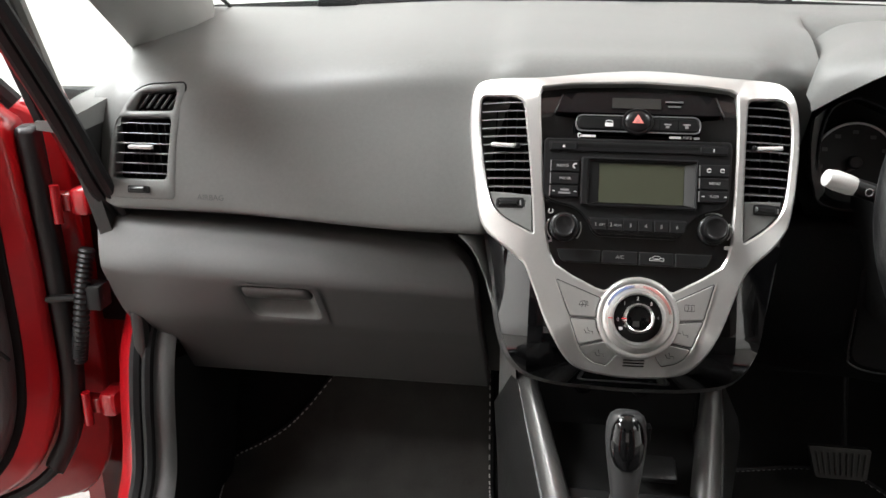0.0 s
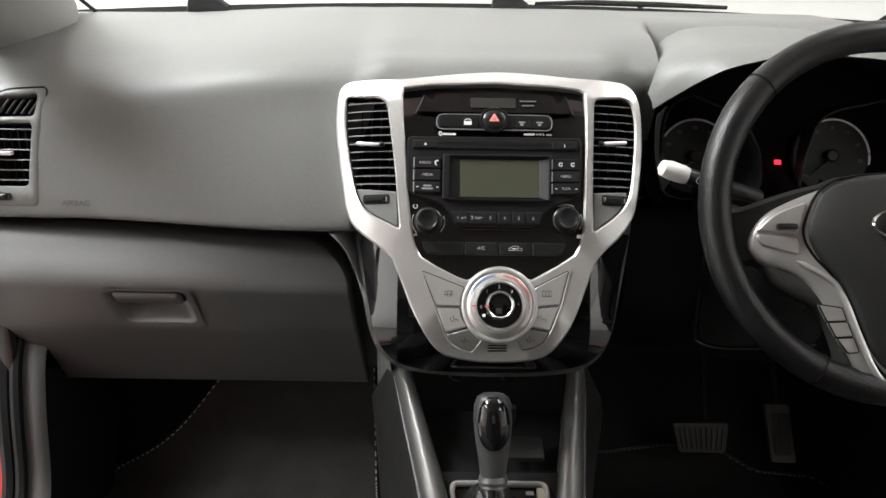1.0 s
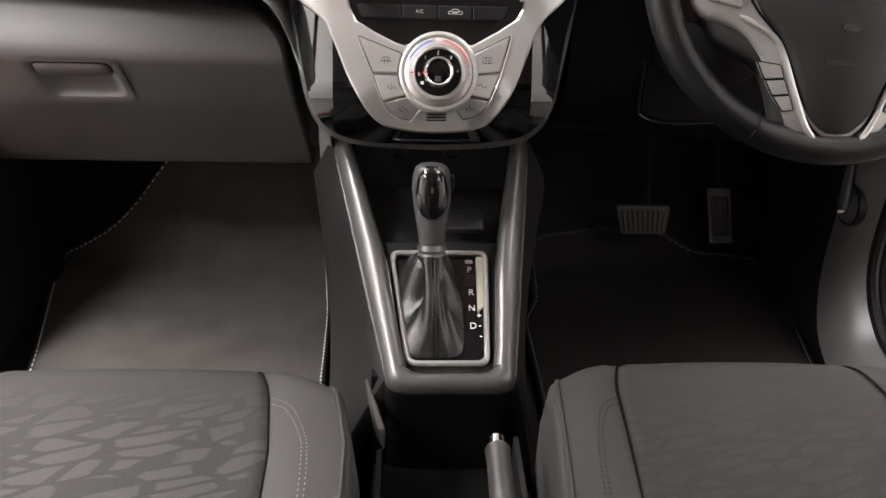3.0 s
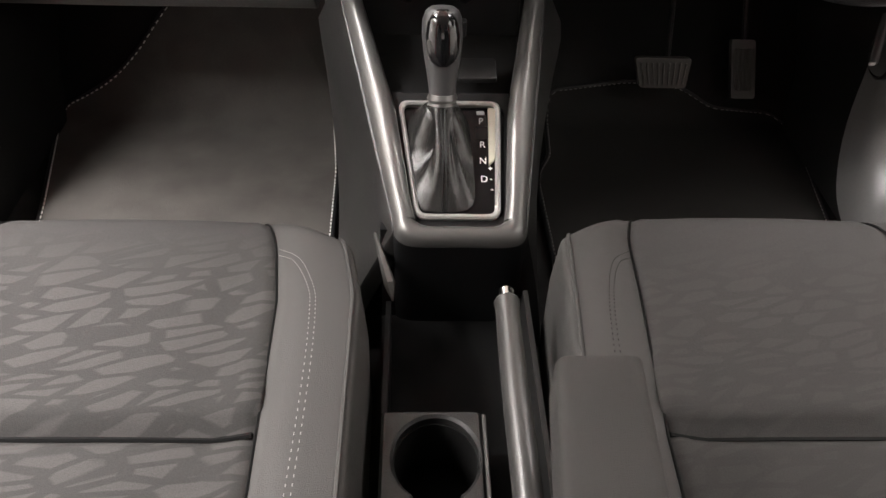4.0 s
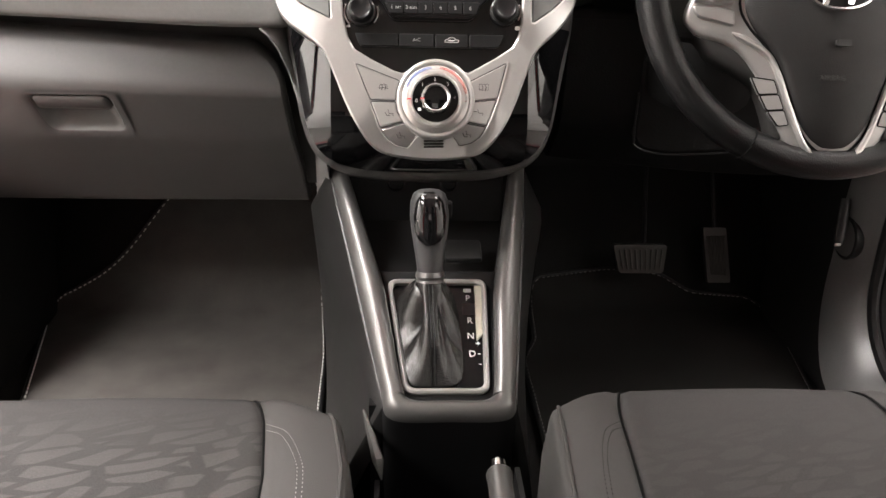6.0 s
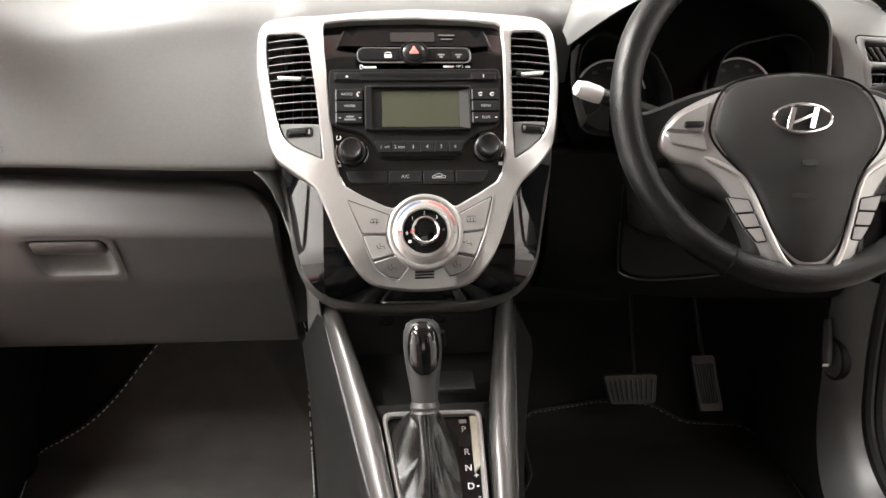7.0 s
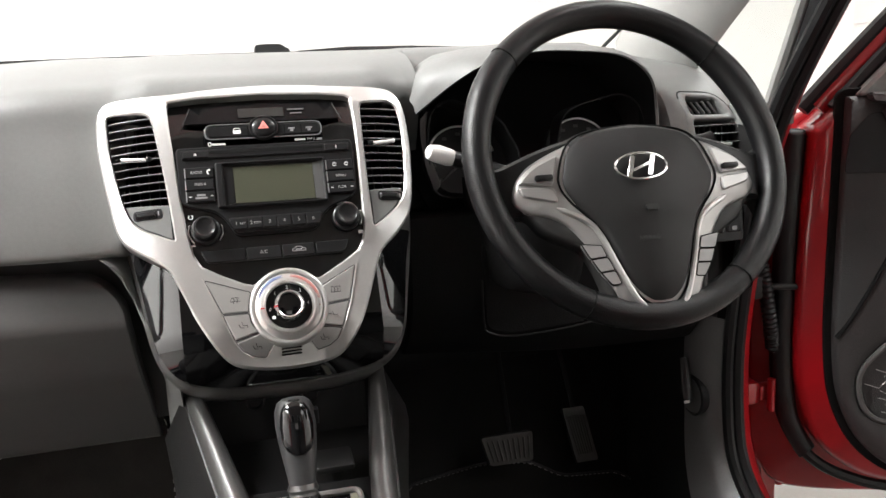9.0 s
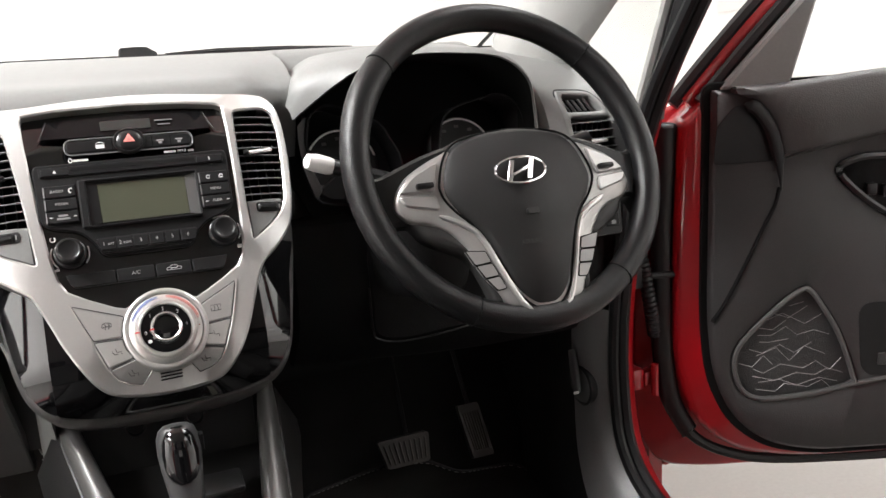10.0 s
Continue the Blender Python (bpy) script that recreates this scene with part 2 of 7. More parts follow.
def solid(name, bm, mat, label, category, group="", kind="", angle=35):
    """A top-level thing that is one mesh."""
    return tagged(part(name, bm, mat, None, "", angle), label, category, group, kind)


def rounded(poly, r, n=4):
    """A closed polygon with its corners rounded. r: one radius or one for each corner."""
    out, k = [], len(poly)
    for i, p in enumerate(poly):
        rr = r[i] if isinstance(r, (list, tuple)) else r
        p, a, b = Vector(p), Vector(poly[i - 1]), Vector(poly[(i + 1) % k])
        la, lb = (a - p).length, (b - p).length
        d = min(rr, la * 0.48, lb * 0.48)
        if d < 1e-5:
            out.append(tuple(p))
            continue
        s, e = p + (a - p) / la * d, p + (b - p) / lb * d
        for j in range(n + 1):
            t = j / n
            out.append(tuple((1 - t) ** 2 * s + 2 * t * (1 - t) * p + t * t * e))
    return out


def spline(pts, n=6, closed=False):
    """A smooth curve through points of any dimension."""
    P = [np.array(p, float) for p in pts]
    k, out = len(P), []
    for i in range(k if closed else k - 1):
        if closed:
            a, b, c, d = P[i - 1], P[i], P[(i + 1) % k], P[(i + 2) % k]
        else:
            b, c = P[i], P[i + 1]
            a, d = P[i - 1] if i else 2 * b - c, P[i + 2] if i + 2 < k else 2 * c - b
        for j in range(n):
            t = j / n
            out.append(tuple(0.5 * (2 * b + (c - a) * t + (2 * a - 5 * b + 4 * c - d) * t * t + (3 * b - a - 3 * c + d) * t ** 3)))
    if not closed:
        out.append(tuple(P[-1]))
    return out


def mirrored(half):
    """A closed outline from its right half, given from the top down."""
    return [tuple(p) for p in half] + [(-p[0], p[1]) for p in reversed(half) if abs(p[0]) > 1e-6]


def resampled(loop, step):
    out = []
    for i, p in enumerate(loop):
        a, b = Vector(p), Vector(loop[(i + 1) % len(loop)])
        k = max(1, int((b - a).length / step))
        for j in range(k):
            out.append(tuple(a.lerp(b, j / k)))
    return out


def turned(loop, ccw):
    s = sum(loop[i - 1][0] * p[1] - p[0] * loop[i - 1][1] for i, p in enumerate(loop))
    return list(loop) if (s > 0) == ccw else list(reversed(loop))


def inset(loop, d):
    out, k = [], len(loop)
    for i, p in enumerate(loop):
        a, b = Vector(loop[i - 1]), Vector(loop[(i + 1) % k])
        p = Vector(p)
        e1, e2 = (p - a), (b - p)
        if e1.length < 1e-9 or e2.length < 1e-9:
            out.append(tuple(p))
            continue
        e1.normalize(), e2.normalize()
        n = Vector((-e1.y - e2.y, e1.x + e2.x))
        if n.length < 1e-6:
            out.append(tuple(p))
            continue
        n.normalize()
        c = max(0.45, n.dot(Vector((-e1.y, e1.x))))
        out.append(tuple(p + n * (d / c)))
    return out


def plate(bm, outer, w0, w1, F, bevel=0.001, holes=(), step=0):
    """A flat solid with outline outer and holes in (u, v), from height w0 to w1, its front edges bevelled, laid into the world by F."""
    loops = [turned(outer, True)] + [turned(h, False) for h in holes]
    if step:
        loops = [resampled(lp, step) for lp in loops]
    made, edges = [], []
    for lp in loops:
        small = inset(lp, bevel) if bevel else lp
        ring = [bm.verts.new((u, v, w1)) for u, v in small]
        made.append((lp, ring))
        for i, a in enumerate(ring):
            edges.append(bm.edges.new((ring[i - 1], a)))
    filled = bmesh.ops.triangle_fill(bm, use_beauty=True, use_dissolve=False, edges=edges)
    verts = set()
    for lp, ring in made:
        rows = [ring]
        for w in ((w1 - bevel, w0) if bevel else (w0,)):
            rows.append([bm.verts.new((u, v, w)) for u, v in lp])
        for a, b in zip(rows, rows[1:]):
            for i in range(len(a)):
                bm.faces.new((a[i - 1], a[i], b[i], b[i - 1]))
        for r in rows:
            verts.update(r)
    for v in verts:
        v.co = F(*v.co)
    return bm


def loft(bm, rings, closed=True, caps=True):
    rows = [[bm.verts.new(p) for p in r] for r in rings]
    for a, b in zip(rows, rows[1:]):
        k = len(a)
        for i in range(0 if closed else 1, k):
            bm.faces.new((a[i - 1], a[i], b[i], b[i - 1]))
    if caps and closed:
        bm.faces.new(rows[0])
        bm.faces.new(list(reversed(rows[-1])))
    return bm


def tube(bm, path, radius, n=8, closed=False, flat=1.0, up=(0, 0, 1), caps=True):
    """A round or flattened bar along a path. radius: one, or one for each point; flat: the height to the width."""
    P = [Vector(p) for p in path]
    k, rings = len(P), []
    for i, p in enumerate(P):
        a = P[i - 1] if i or closed else p
        b = P[(i + 1) % k] if i + 1 < k or closed else p
        t = (b - a).normalized()
        u = Vector(up)
        if abs(u.dot(t)) > 0.95:
            u = Vector((0, 1, 0)) if abs(t.y) < 0.9 else Vector((1, 0, 0))
        s = t.cross(u).normalized()
        u = s.cross(t).normalized()
        r = radius[i] if isinstance(radius, (list, tuple)) else radius
        rings.append([p + s * (r * math.cos(q)) + u * (r * flat * math.sin(q)) for q in (2 * math.pi * j / n for j in range(n))])
    if closed:
        rings.append(rings[0])
        rows = [[bm.verts.new(q) for q in r] for r in rings[:-1]]
        rows.append(rows[0])
        for a, b in zip(rows, rows[1:]):
            for i in range(n):
                bm.faces.new((a[i - 1], a[i], b[i], b[i - 1]))
        return bm
    return loft(bm, rings, True, caps)


def rbox(bm, m, size, bevel=0.004, seg=2):
    """A bevelled box of that size, centred at the pose m."""
    b2 = bmesh.new()
    bmesh.ops.create_cube(b2, size=1.0)
    for v in b2.verts:
        v.co = Vector((v.co.x * size[0], v.co.y * size[1], v.co.z * size[2]))
    if bevel:
        bmesh.ops.bevel(b2, geom=b2.edges[:], offset=bevel, segments=seg, affect="EDGES", profile=0.5)
    vs = {v: bm.verts.new(m @ v.co) for v in b2.verts}
    for f in b2.faces:
        bm.faces.new([vs[v] for v in f.verts])
    b2.free()
    return bm


def sheet(bm, grid, back, lip=0.004, skip=None):
    """A panel from rows of points with its rim folded back by the vector back. skip(i, j) leaves cells open."""
    back = Vector(back)
    rows = [[bm.verts.new(p) for p in r] for r in grid]
    for i in range(len(rows) - 1):
        for j in range(len(rows[0]) - 1):
            if skip is None or not skip(i, j):
                bm.faces.new((rows[i][j], rows[i][j + 1], rows[i + 1][j + 1], rows[i + 1][j]))
    rim = rows[0][:] + [r[-1] for r in rows[1:]] + rows[-1][-2::-1] + [r[0] for r in rows[-2:0:-1]]
    c = sum((v.co for v in rim), Vector()) / len(rim)
    mid = []
    for v in rim:
        d = (v.co - c)
        d -= back.normalized() * d.dot(back.normalized())
        mid.append(bm.verts.new(v.co + d.normalized() * lip * 0.6 + back.normalized() * lip))
    end = [bm.verts.new(v.co + back) for v in mid]
    for a, b in ((rim, mid), (mid, end)):
        for i in range(len(a)):
            bm.faces.new((a[i - 1], a[i], b[i], b[i - 1]))
    return bm


def lathe(bm, rings, origin, ax, ay, az, n=24, cap=True):
    """A turned solid: rings of (radius, height) about az."""
    o, ax, ay, az = Vector(origin), Vector(ax), Vector(ay), Vector(az)
    rows = [[o + ax * (r * math.cos(q)) + ay * (r * math.sin(q)) + az * h for q in (2 * math.pi * j / n for j in range(n))] for r, h in rings]
    return loft(bm, rows, True, cap)


def circle(cx, cy, r, n=28, ry=None):
    return [(cx + r * math.cos(2 * math.pi * i / n), cy + (ry or r) * math.sin(2 * math.pi * i / n)) for i in range(n)]


def rect(cx, cy, w, h, r=0.002, n=3):
    return rounded([(cx - w / 2, cy - h / 2), (cx + w / 2, cy - h / 2), (cx + w / 2, cy + h / 2), (cx - w / 2, cy + h / 2)], r, n)


def lettering(name, body, size, m, mat, parent, label="", space=1.0):
    cu = bpy.data.curves.new(name, "FONT")
    cu.body, cu.size, cu.align_x, cu.align_y, cu.extrude, cu.space_character = body, size, "CENTER", "CENTER", 0.0002, space
    tmp = bpy.data.objects.new("tmp", cu)
    scene.collection.objects.link(tmp)
    bpy.context.view_layer.update()
    me = bpy.data.meshes.new_from_object(tmp.evaluated_get(bpy.context.evaluated_depsgraph_get()))
    bpy.data.objects.remove(tmp)
    me.transform(m)
    bm = bmesh.new()
    bm.from_mesh(me)
    bpy.data.meshes.remove(me)
    return part(name, bm, mat, parent, label, keep=True)


# frame of the centre stack: u across, v up its face, w out of it
LEAN = radians(24.3)
SV, SN = Vector((0, math.sin(LEAN), math.cos(LEAN))), Vector((0, -math.cos(LEAN), math.sin(LEAN)))
SO = Vector((-0.004, 0, 0.579))


def stack_w(u, v):
    return -2.6 * max(0.0, abs(u) - 0.10) ** 2 - 14.0 * max(0.0, v - 0.262) ** 2 - 9.0 * max(0.0, -0.01 - v) ** 2


def FS(u, v, w):
    return SO + Vector((u, 0, 0)) + SV * v + SN * (w + stack_w(u, v))


def MS(u, v, w):
    p = FS(u, v, w)
    return Matrix(((1, SV.x, SN.x, p.x), (0, SV.y, SN.y, p.y), (0, SV.z, SN.z, p.z), (0, 0, 0, 1)))


# ---- studio room ----
def box_between(bm, a, b):
    c = [(a[i] + b[i]) / 2 for i in range(3)]
    return rbox(bm, Matrix.Translation(c), [abs(b[i] - a[i]) for i in range(3)], 0)


solid("floor", box_between(bmesh.new(), (-4.5, -5, -0.45), (4.5, 4.5, -0.35)), FLOOR, "pale grey studio floor", "floor", kind="structure")
solid("ceiling", box_between(bmesh.new(), (-4.5, -5, 2.8), (4.5, 4.5, 2.9)), WALL, "white studio ceiling", "ceiling", kind="structure")
solid("wall_north", box_between(bmesh.new(), (-4.5, 4.5, -0.45), (4.5, 4.6, 2.9)), WALL, "plain white studio wall", "wall", kind="structure")
solid("wall_south", box_between(bmesh.new(), (-4.5, -5.1, -0.45), (4.5, -5, 2.9)), WALL, "plain white studio wall", "wall", kind="structure")
solid("wall_west", box_between(bmesh.new(), (-4.6, -5, -0.45), (-4.5, 4.5, 2.9)), WALL, "plain white studio wall", "wall", kind="structure")
east = solid("wall_east", box_between(bmesh.new(), (4.5, -5, -0.45), (4.6, 4.5, 2.9)), WALL, "white panelled studio wall", "wall", kind="structure")
for k in range(6):
    part("panel", rbox(bmesh.new(), pose(4.49, -0.2, -0.1 + 0.52 * k), (0.02, 8.8, 0.5), 0.006), WALL, east)

# ---- car body ----
APERTURE = [(-0.30, 1.22), (-0.16, 1.08), (-0.04, 0.93), (0.06, 0.79), (0.115, 0.66), (0.145, 0.52), (0.162, 0.40), (0.162, 0.30),
            (0.145, 0.21), (0.09, 0.15), (0.0, 0.128), (-0.3, 0.115), (-0.95, 0.112)]
# on the passenger side it passes behind the end of the dashboard
APERTURE_PASSENGER = [(-0.30, 1.22), (-0.16, 1.08), (-0.04, 0.93), (0.06, 0.79), (0.130, 0.68), (0.192, 0.60), (0.226, 0.53), (0.222, 0.465), (0.186, 0.405), (0.166, 0.33),
                      (0.145, 0.21), (0.09, 0.15), (0.0, 0.128), (-0.3, 0.115), (-0.95, 0.112)]


def body_side(sign):
    body = thing("car_body_side", "red painted car door frame with black rubber seal", "car body", "car body sides", (sign * 0.77, 0.2, 0.1))
    curve = spline(APERTURE if sign > 0 else APERTURE_PASSENGER, 5)

    def shifted(dx, d):
        out = []
        for i, (y, z) in enumerate(curve):
            a, b = curve[max(0, i - 1)], curve[min(len(curve) - 1, i + 1)]
            ty, tz = b[0] - a[0], b[1] - a[1]
            L = math.hypot(ty, tz)
            out.append((sign * (dx if sign > 0 else dx - 0.012), y - tz / L * d, z + ty / L * d))
        return out
    rings = [shifted(0.722, 0.004), shifted(0.742, 0.003), shifted(0.754, 0.009), shifted(0.770, 0.018), shifted(0.777, 0.028),
             shifted(0.780, 0.06), shifted(0.79, 0.10), shifted(0.81, 0.13)]
    bm = bmesh.new()
    loft(bm, rings, closed=False, caps=False)
    part("door_frame", bm, RED, body)
    part("door_seal", tube(bmesh.new(), shifted(0.733, -0.001), 0.0115, 8, up=(1, 0, 0)), RUBBER, body, "black rubber door seal")
    part("seal_lip", tube(bmesh.new(), shifted(0.715, -0.001), 0.0095, 8, up=(1, 0, 0)), RUBBER, body)
    # inner kick panel and sill trim
    wide = 0.72 if sign > 0 else 0.15
    rings = [shifted(0.712, -0.002), shifted(0.704, 0.006), shifted(0.694, 0.022 * wide + 0.002), shifted(0.685, 0.052 * wide + 0.002), shifted(0.680, 0.10 * wide + 0.002), shifted(0.695, 0.30)]
    rolled = lambda z: max(0.0, min(1.0, (0.27 - z) / 0.18)) ** 1.5
    rings = [[(x - sign * inward * rolled(z), min(y, 0.62), max(z, 0.05)) for x, y, z in r][28 if sign > 0 else 36:] for r, inward in zip(rings, (0, 0.006 * wide, 0.016 * wide, 0.028 * wide, 0.036 * wide, 0.04 * wide))]
    bm = bmesh.new()
    loft(bm, rings[:5], closed=False, caps=False)
    part("kick_panel", bm, KICK, body, "dark grey plastic kick panel", 60)
    bm = bmesh.new()
    loft(bm, rings[4:], closed=False, caps=False)
    part("footwell_carpet", bm, CARPET, body, "black carpet on the footwell side")
    part("side_wall", box_between(bmesh.new(), (sign * 0.70, 0.19, 0.0), (sign * 0.725, 0.62, 0.70)), CARPET, body)
    part("jamb_panel", box_between(bmesh.new(), (sign * 0.765, 0.36, 0.075), (sign * 0.93, 0.39, 0.76)), RED, body)
    # black block over the upper part of the jamb panel
    part("jamb_block", rbox(bmesh.new(), pose(sign * 0.835, 0.345, 0.58), (0.13, 0.03, 0.40), 0.008), RUBBER, body, "black block filling the wing gap")
    part("wing_edge", rbox(bmesh.new(), pose(sign * 0.905, 0.315, 0.42), (0.022, 0.11, 0.70), 0.008), RED, body)
    part("end_cover", rbox(bmesh.new(), pose(sign * 0.712, 0.26, 0.56), (0.022, 0.17, 0.34), 0.006), CONSOLE, body, "grey plastic dash end cover")
    # hinges and check strap
    for z in (0.29, 0.63):
        bm = bmesh.new()
        rbox(bm, pose(sign * 0.795, 0.225, z), (0.03, 0.05, 0.042), 0.008)
        rbox(bm, pose(sign * 0.825, 0.21, z), (0.04, 0.025, 0.028), 0.006)
        bmesh.ops.create_cone(bm, cap_ends=True, segments=12, radius1=0.007, radius2=0.007, depth=0.058, matrix=pose(sign * 0.822, 0.19, z))
        part("hinge", bm, RED, body)
    bm = bmesh.new()
    rbox(bm, pose(sign * 0.785, 0.20, 0.485), (0.03, 0.035, 0.04), 0.004)
    tube(bm, [(sign * 0.77, 0.195, 0.485), (sign * 0.83, 0.185, 0.483), (sign * 0.89, 0.17, 0.48)], 0.006, 8)
    part("check_strap", bm, RUBBER, body)
    path = spline([(sign * 0.79, 0.20, 0.56), (sign * 0.80, 0.19, 0.50), (sign * 0.81, 0.185, 0.43), (sign * 0.83, 0.20, 0.37)], 16)
    part("wire_conduit", tube(bmesh.new(), path, [0.013 if i % 2 else 0.0105 for i in range(len(path))], 10), RUBBER, body)
    # lower sill, rear side with window opening, window pillars
    bm = bmesh.new()
    box_between(bm, (sign * 0.735, -0.98, -0.12), (sign * 0.83, -0.08, 0.095))
    box_between(bm, (sign * 0.72, -2.15, -0.12), (sign * 0.84, -0.98, 0.78))
    box_between(bm, (sign * 0.72, -1.1, 0.78), (sign * 0.80, -0.98, 1.27))
    box_between(bm, (sign * 0.72, -2.15, 0.78), (sign * 0.80, -1.95, 1.27))
    box_between(bm, (sign * 0.86, 0.26, -0.1), (sign * 0.89, 0.9, 0.72))
    part("body_panel", bm, RED, body)
    # windscreen pillar with pale trim
    s0, s1 = Vector((sign * 0.655, 0.44, 0.875)), Vector((sign * 0.60, -0.22, 1.27))
    o0, o1 = Vector((sign * 0.725, 0.33, 0.815)), Vector((sign * 0.68, -0.30, 1.20))
    rings = []
    for k in range(9):
        t = k / 8
        a, b = s0.lerp(s1, t), o0.lerp(o1, t)
        n = Vector((sign * 0.03, 0.06, 0.03))
        ring = [a, a.lerp(b, 0.25) - n * 0.25, a.lerp(b, 0.7) - n * 0.25, b, b + n, a + n * 1.2]
        rings.append(ring)
    bm = bmesh.new()
    loft(bm, rings)
    part("windscreen_pillar", bm, PILLAR, body, "pale grey fabric-grained pillar trim", 60)
    # upright of the quarter window
    bm = bmesh.new()
    a, b = Vector((sign * 0.75, 0.13, 0.775)), Vector((sign * 0.70, -0.13, 1.19))
    tube(bm, [a, a.lerp(b, 0.5), b], 0.010, 8, flat=0.8)
    part("quarter_pillar", bm, PILLAR, body)
    bm = bmesh.new()
    tube(bm, [a + Vector((sign * 0.012, -0.024, 0)), b + Vector((sign * 0.012, -0.024, 0))], 0.0165, 8)
    part("frame_seal", bm, RUBBER, body)
    # ledge below the quarter window
    bm = bmesh.new()
    loft(bm, [[(sign * 0.70, 0.33, 0.815), (sign * 0.76, 0.33, 0.81), (sign * 0.765, 0.33, 0.785), (sign * 0.70, 0.33, 0.78)],
              [(sign * 0.71, 0.20, 0.795), (sign * 0.77, 0.20, 0.79), (sign * 0.775, 0.20, 0.77), (sign * 0.71, 0.2, 0.765)],
              [(sign * 0.722, 0.085, 0.775), (sign * 0.765, 0.085, 0.772), (sign * 0.768, 0.09, 0.76), (sign * 0.718, 0.09, 0.755)]])
    part("window_ledge", bm, DASH, body)
    bm = bmesh.new()
    loft(bm, [[(sign * 0.70, 0.33, 0.786), (sign * 0.755, 0.33, 0.786), (sign * 0.755, 0.33, 0.60), (sign * 0.70, 0.33, 0.60)],
              [(sign * 0.712, 0.20, 0.77), (sign * 0.752, 0.20, 0.77), (sign * 0.745, 0.20, 0.60), (sign * 0.712, 0.2, 0.60)],
              [(sign * 0.72, 0.105, 0.757), (sign * 0.745, 0.105, 0.757), (sign * 0.735, 0.15, 0.60), (sign * 0.715, 0.15, 0.60)]])
    part("ledge_panel", bm, CONSOLE, body, "dark corner panel under the window ledge")
    bm = bmesh.new()
    q = [(sign * 0.735, 0.335, 0.82), (sign * 0.755, 0.13, 0.785), (sign * 0.705, -0.13, 1.18), (sign * 0.70, -0.18, 1.20)]
    vs = [bm.verts.new(p) for p in q] + [bm.verts.new(Vector(p) + Vector((sign * 0.004, 0, 0))) for p in q]
    for f in ((0, 1, 2, 3), (7, 6, 5, 4), (0, 4, 5, 1), (1, 5, 6, 2), (2, 6, 7, 3), (3, 7, 4, 0)):
        bm.faces.new([vs[i] for i in f])
    part("quarter_glass", bm, GLASS, body, "clear quarter window").visible_shadow = False
    return body


body_side(1)
body_side(-1)

roof = thing("roof", "pale fabric car roof lining", "car roof", "", (0, -0.9, 1.27))
rows = [[(x, y, 1.30 - 0.07 * (x / 0.72) ** 4 - 0.05 * max(0, (y + 0.45) / 0.25) ** 2) for x in np.linspace(-0.74, 0.74, 15)] for y in np.linspace(-0.2, -2.15, 13)]
part("headliner", sheet(bmesh.new(), rows, (0, 0, 0.04)), HEADLINER, roof)
part("roof_skin", sheet(bmesh.new(), [[(x * 1.03, y, z + 0.046) for x, y, z in r] for r in rows], (0, 0, 0.004)), RED, roof, "red painted roof panel", 60)
tail = thing("tailgate", "grey trimmed car tailgate with a wide window", "tailgate", "", (0, -2.2, 0.1))
bm = bmesh.new()
box_between(bm, (-0.74, -2.25, -0.1), (0.74, -2.15, 0.75))
box_between(bm, (-0.74, -2.25, 0.75), (-0.6, -2.15, 1.28))
box_between(bm, (0.6, -2.25, 0.75), (0.74, -2.15, 1.28))
part("panel", bm, CONSOLE, tail)
bm = bmesh.new()
box_between(bm, (-0.72, 0.6, 0.0), (0.72, 0.66, 0.87))
solid("bulkhead", bm, CARPET, "dark insulated front bulkhead under the dashboard", "bulkhead", kind="structure")

# cabin floor with the raised toe board
FLOORZ = 0.042


def floor_z(y):
    d = y - 0.42
    return FLOORZ + (0.0 if d < -0.03 else 1.3 * d if d > 0.03 else 1.3 * (d + 0.03) ** 2 / 0.12)


ys = [-2.15, -1.2, -0.6, -0.2, 0.1, 0.3, 0.39, 0.405, 0.42, 0.435, 0.45, 0.5, 0.55, 0.61]
rows = [[(x, y, floor_z(y) - 0.003) for x in np.linspace(-0.73, 0.73, 13)] for y in ys]
solid("cabin_floor", sheet(bmesh.new(), rows, (0, 0, -0.05)), CARPET, "black carpeted car floor", "floor", kind="structure")

# windscreen and its black base
ws = thing("windscreen", "clear curved windscreen with a black lower edge", "windscreen", "", (0, 0.6, 0.9))
rows = []
for k in range(9):
    t = k / 8
    rows.append([(x * (1 - 0.12 * t), 0.66 - 0.86 * t - 0.12 * (x / 0.7) ** 2 * (1 - 0.4 * t), 0.885 + 0.40 * t) for x in np.linspace(-0.72, 0.72, 17)])
for sg in (-1, 1):
    part("edge_seal", tube(bmesh.new(), spline([(sg * 0.668, 0.53, 0.898), (sg * 0.69, 0.46, 0.945), (sg * 0.685, 0.36, 0.995), (sg * 0.665, 0.1, 1.11)], 5), 0.0035, 6), RUBBER, ws)
g = part("pane", sheet(bmesh.new(), rows, (0, 0.002, 0.004), 0.001), GLASS, ws)
g.visible_shadow = False
rows = [[(x, 0.655 - 0.12 * (x / 0.7) ** 2 - 0.004 * k, 0.917 - 0.013 * min(1.15, abs(x) / 0.6) ** 2 - 0.014 * k) for x in np.linspace(-0.70, 0.70, 33)] for k in (0, 1, 2)]
part("black_edge", sheet(bmesh.new(), rows, (0, 0.002, -0.012), 0.001), BLACK, ws)
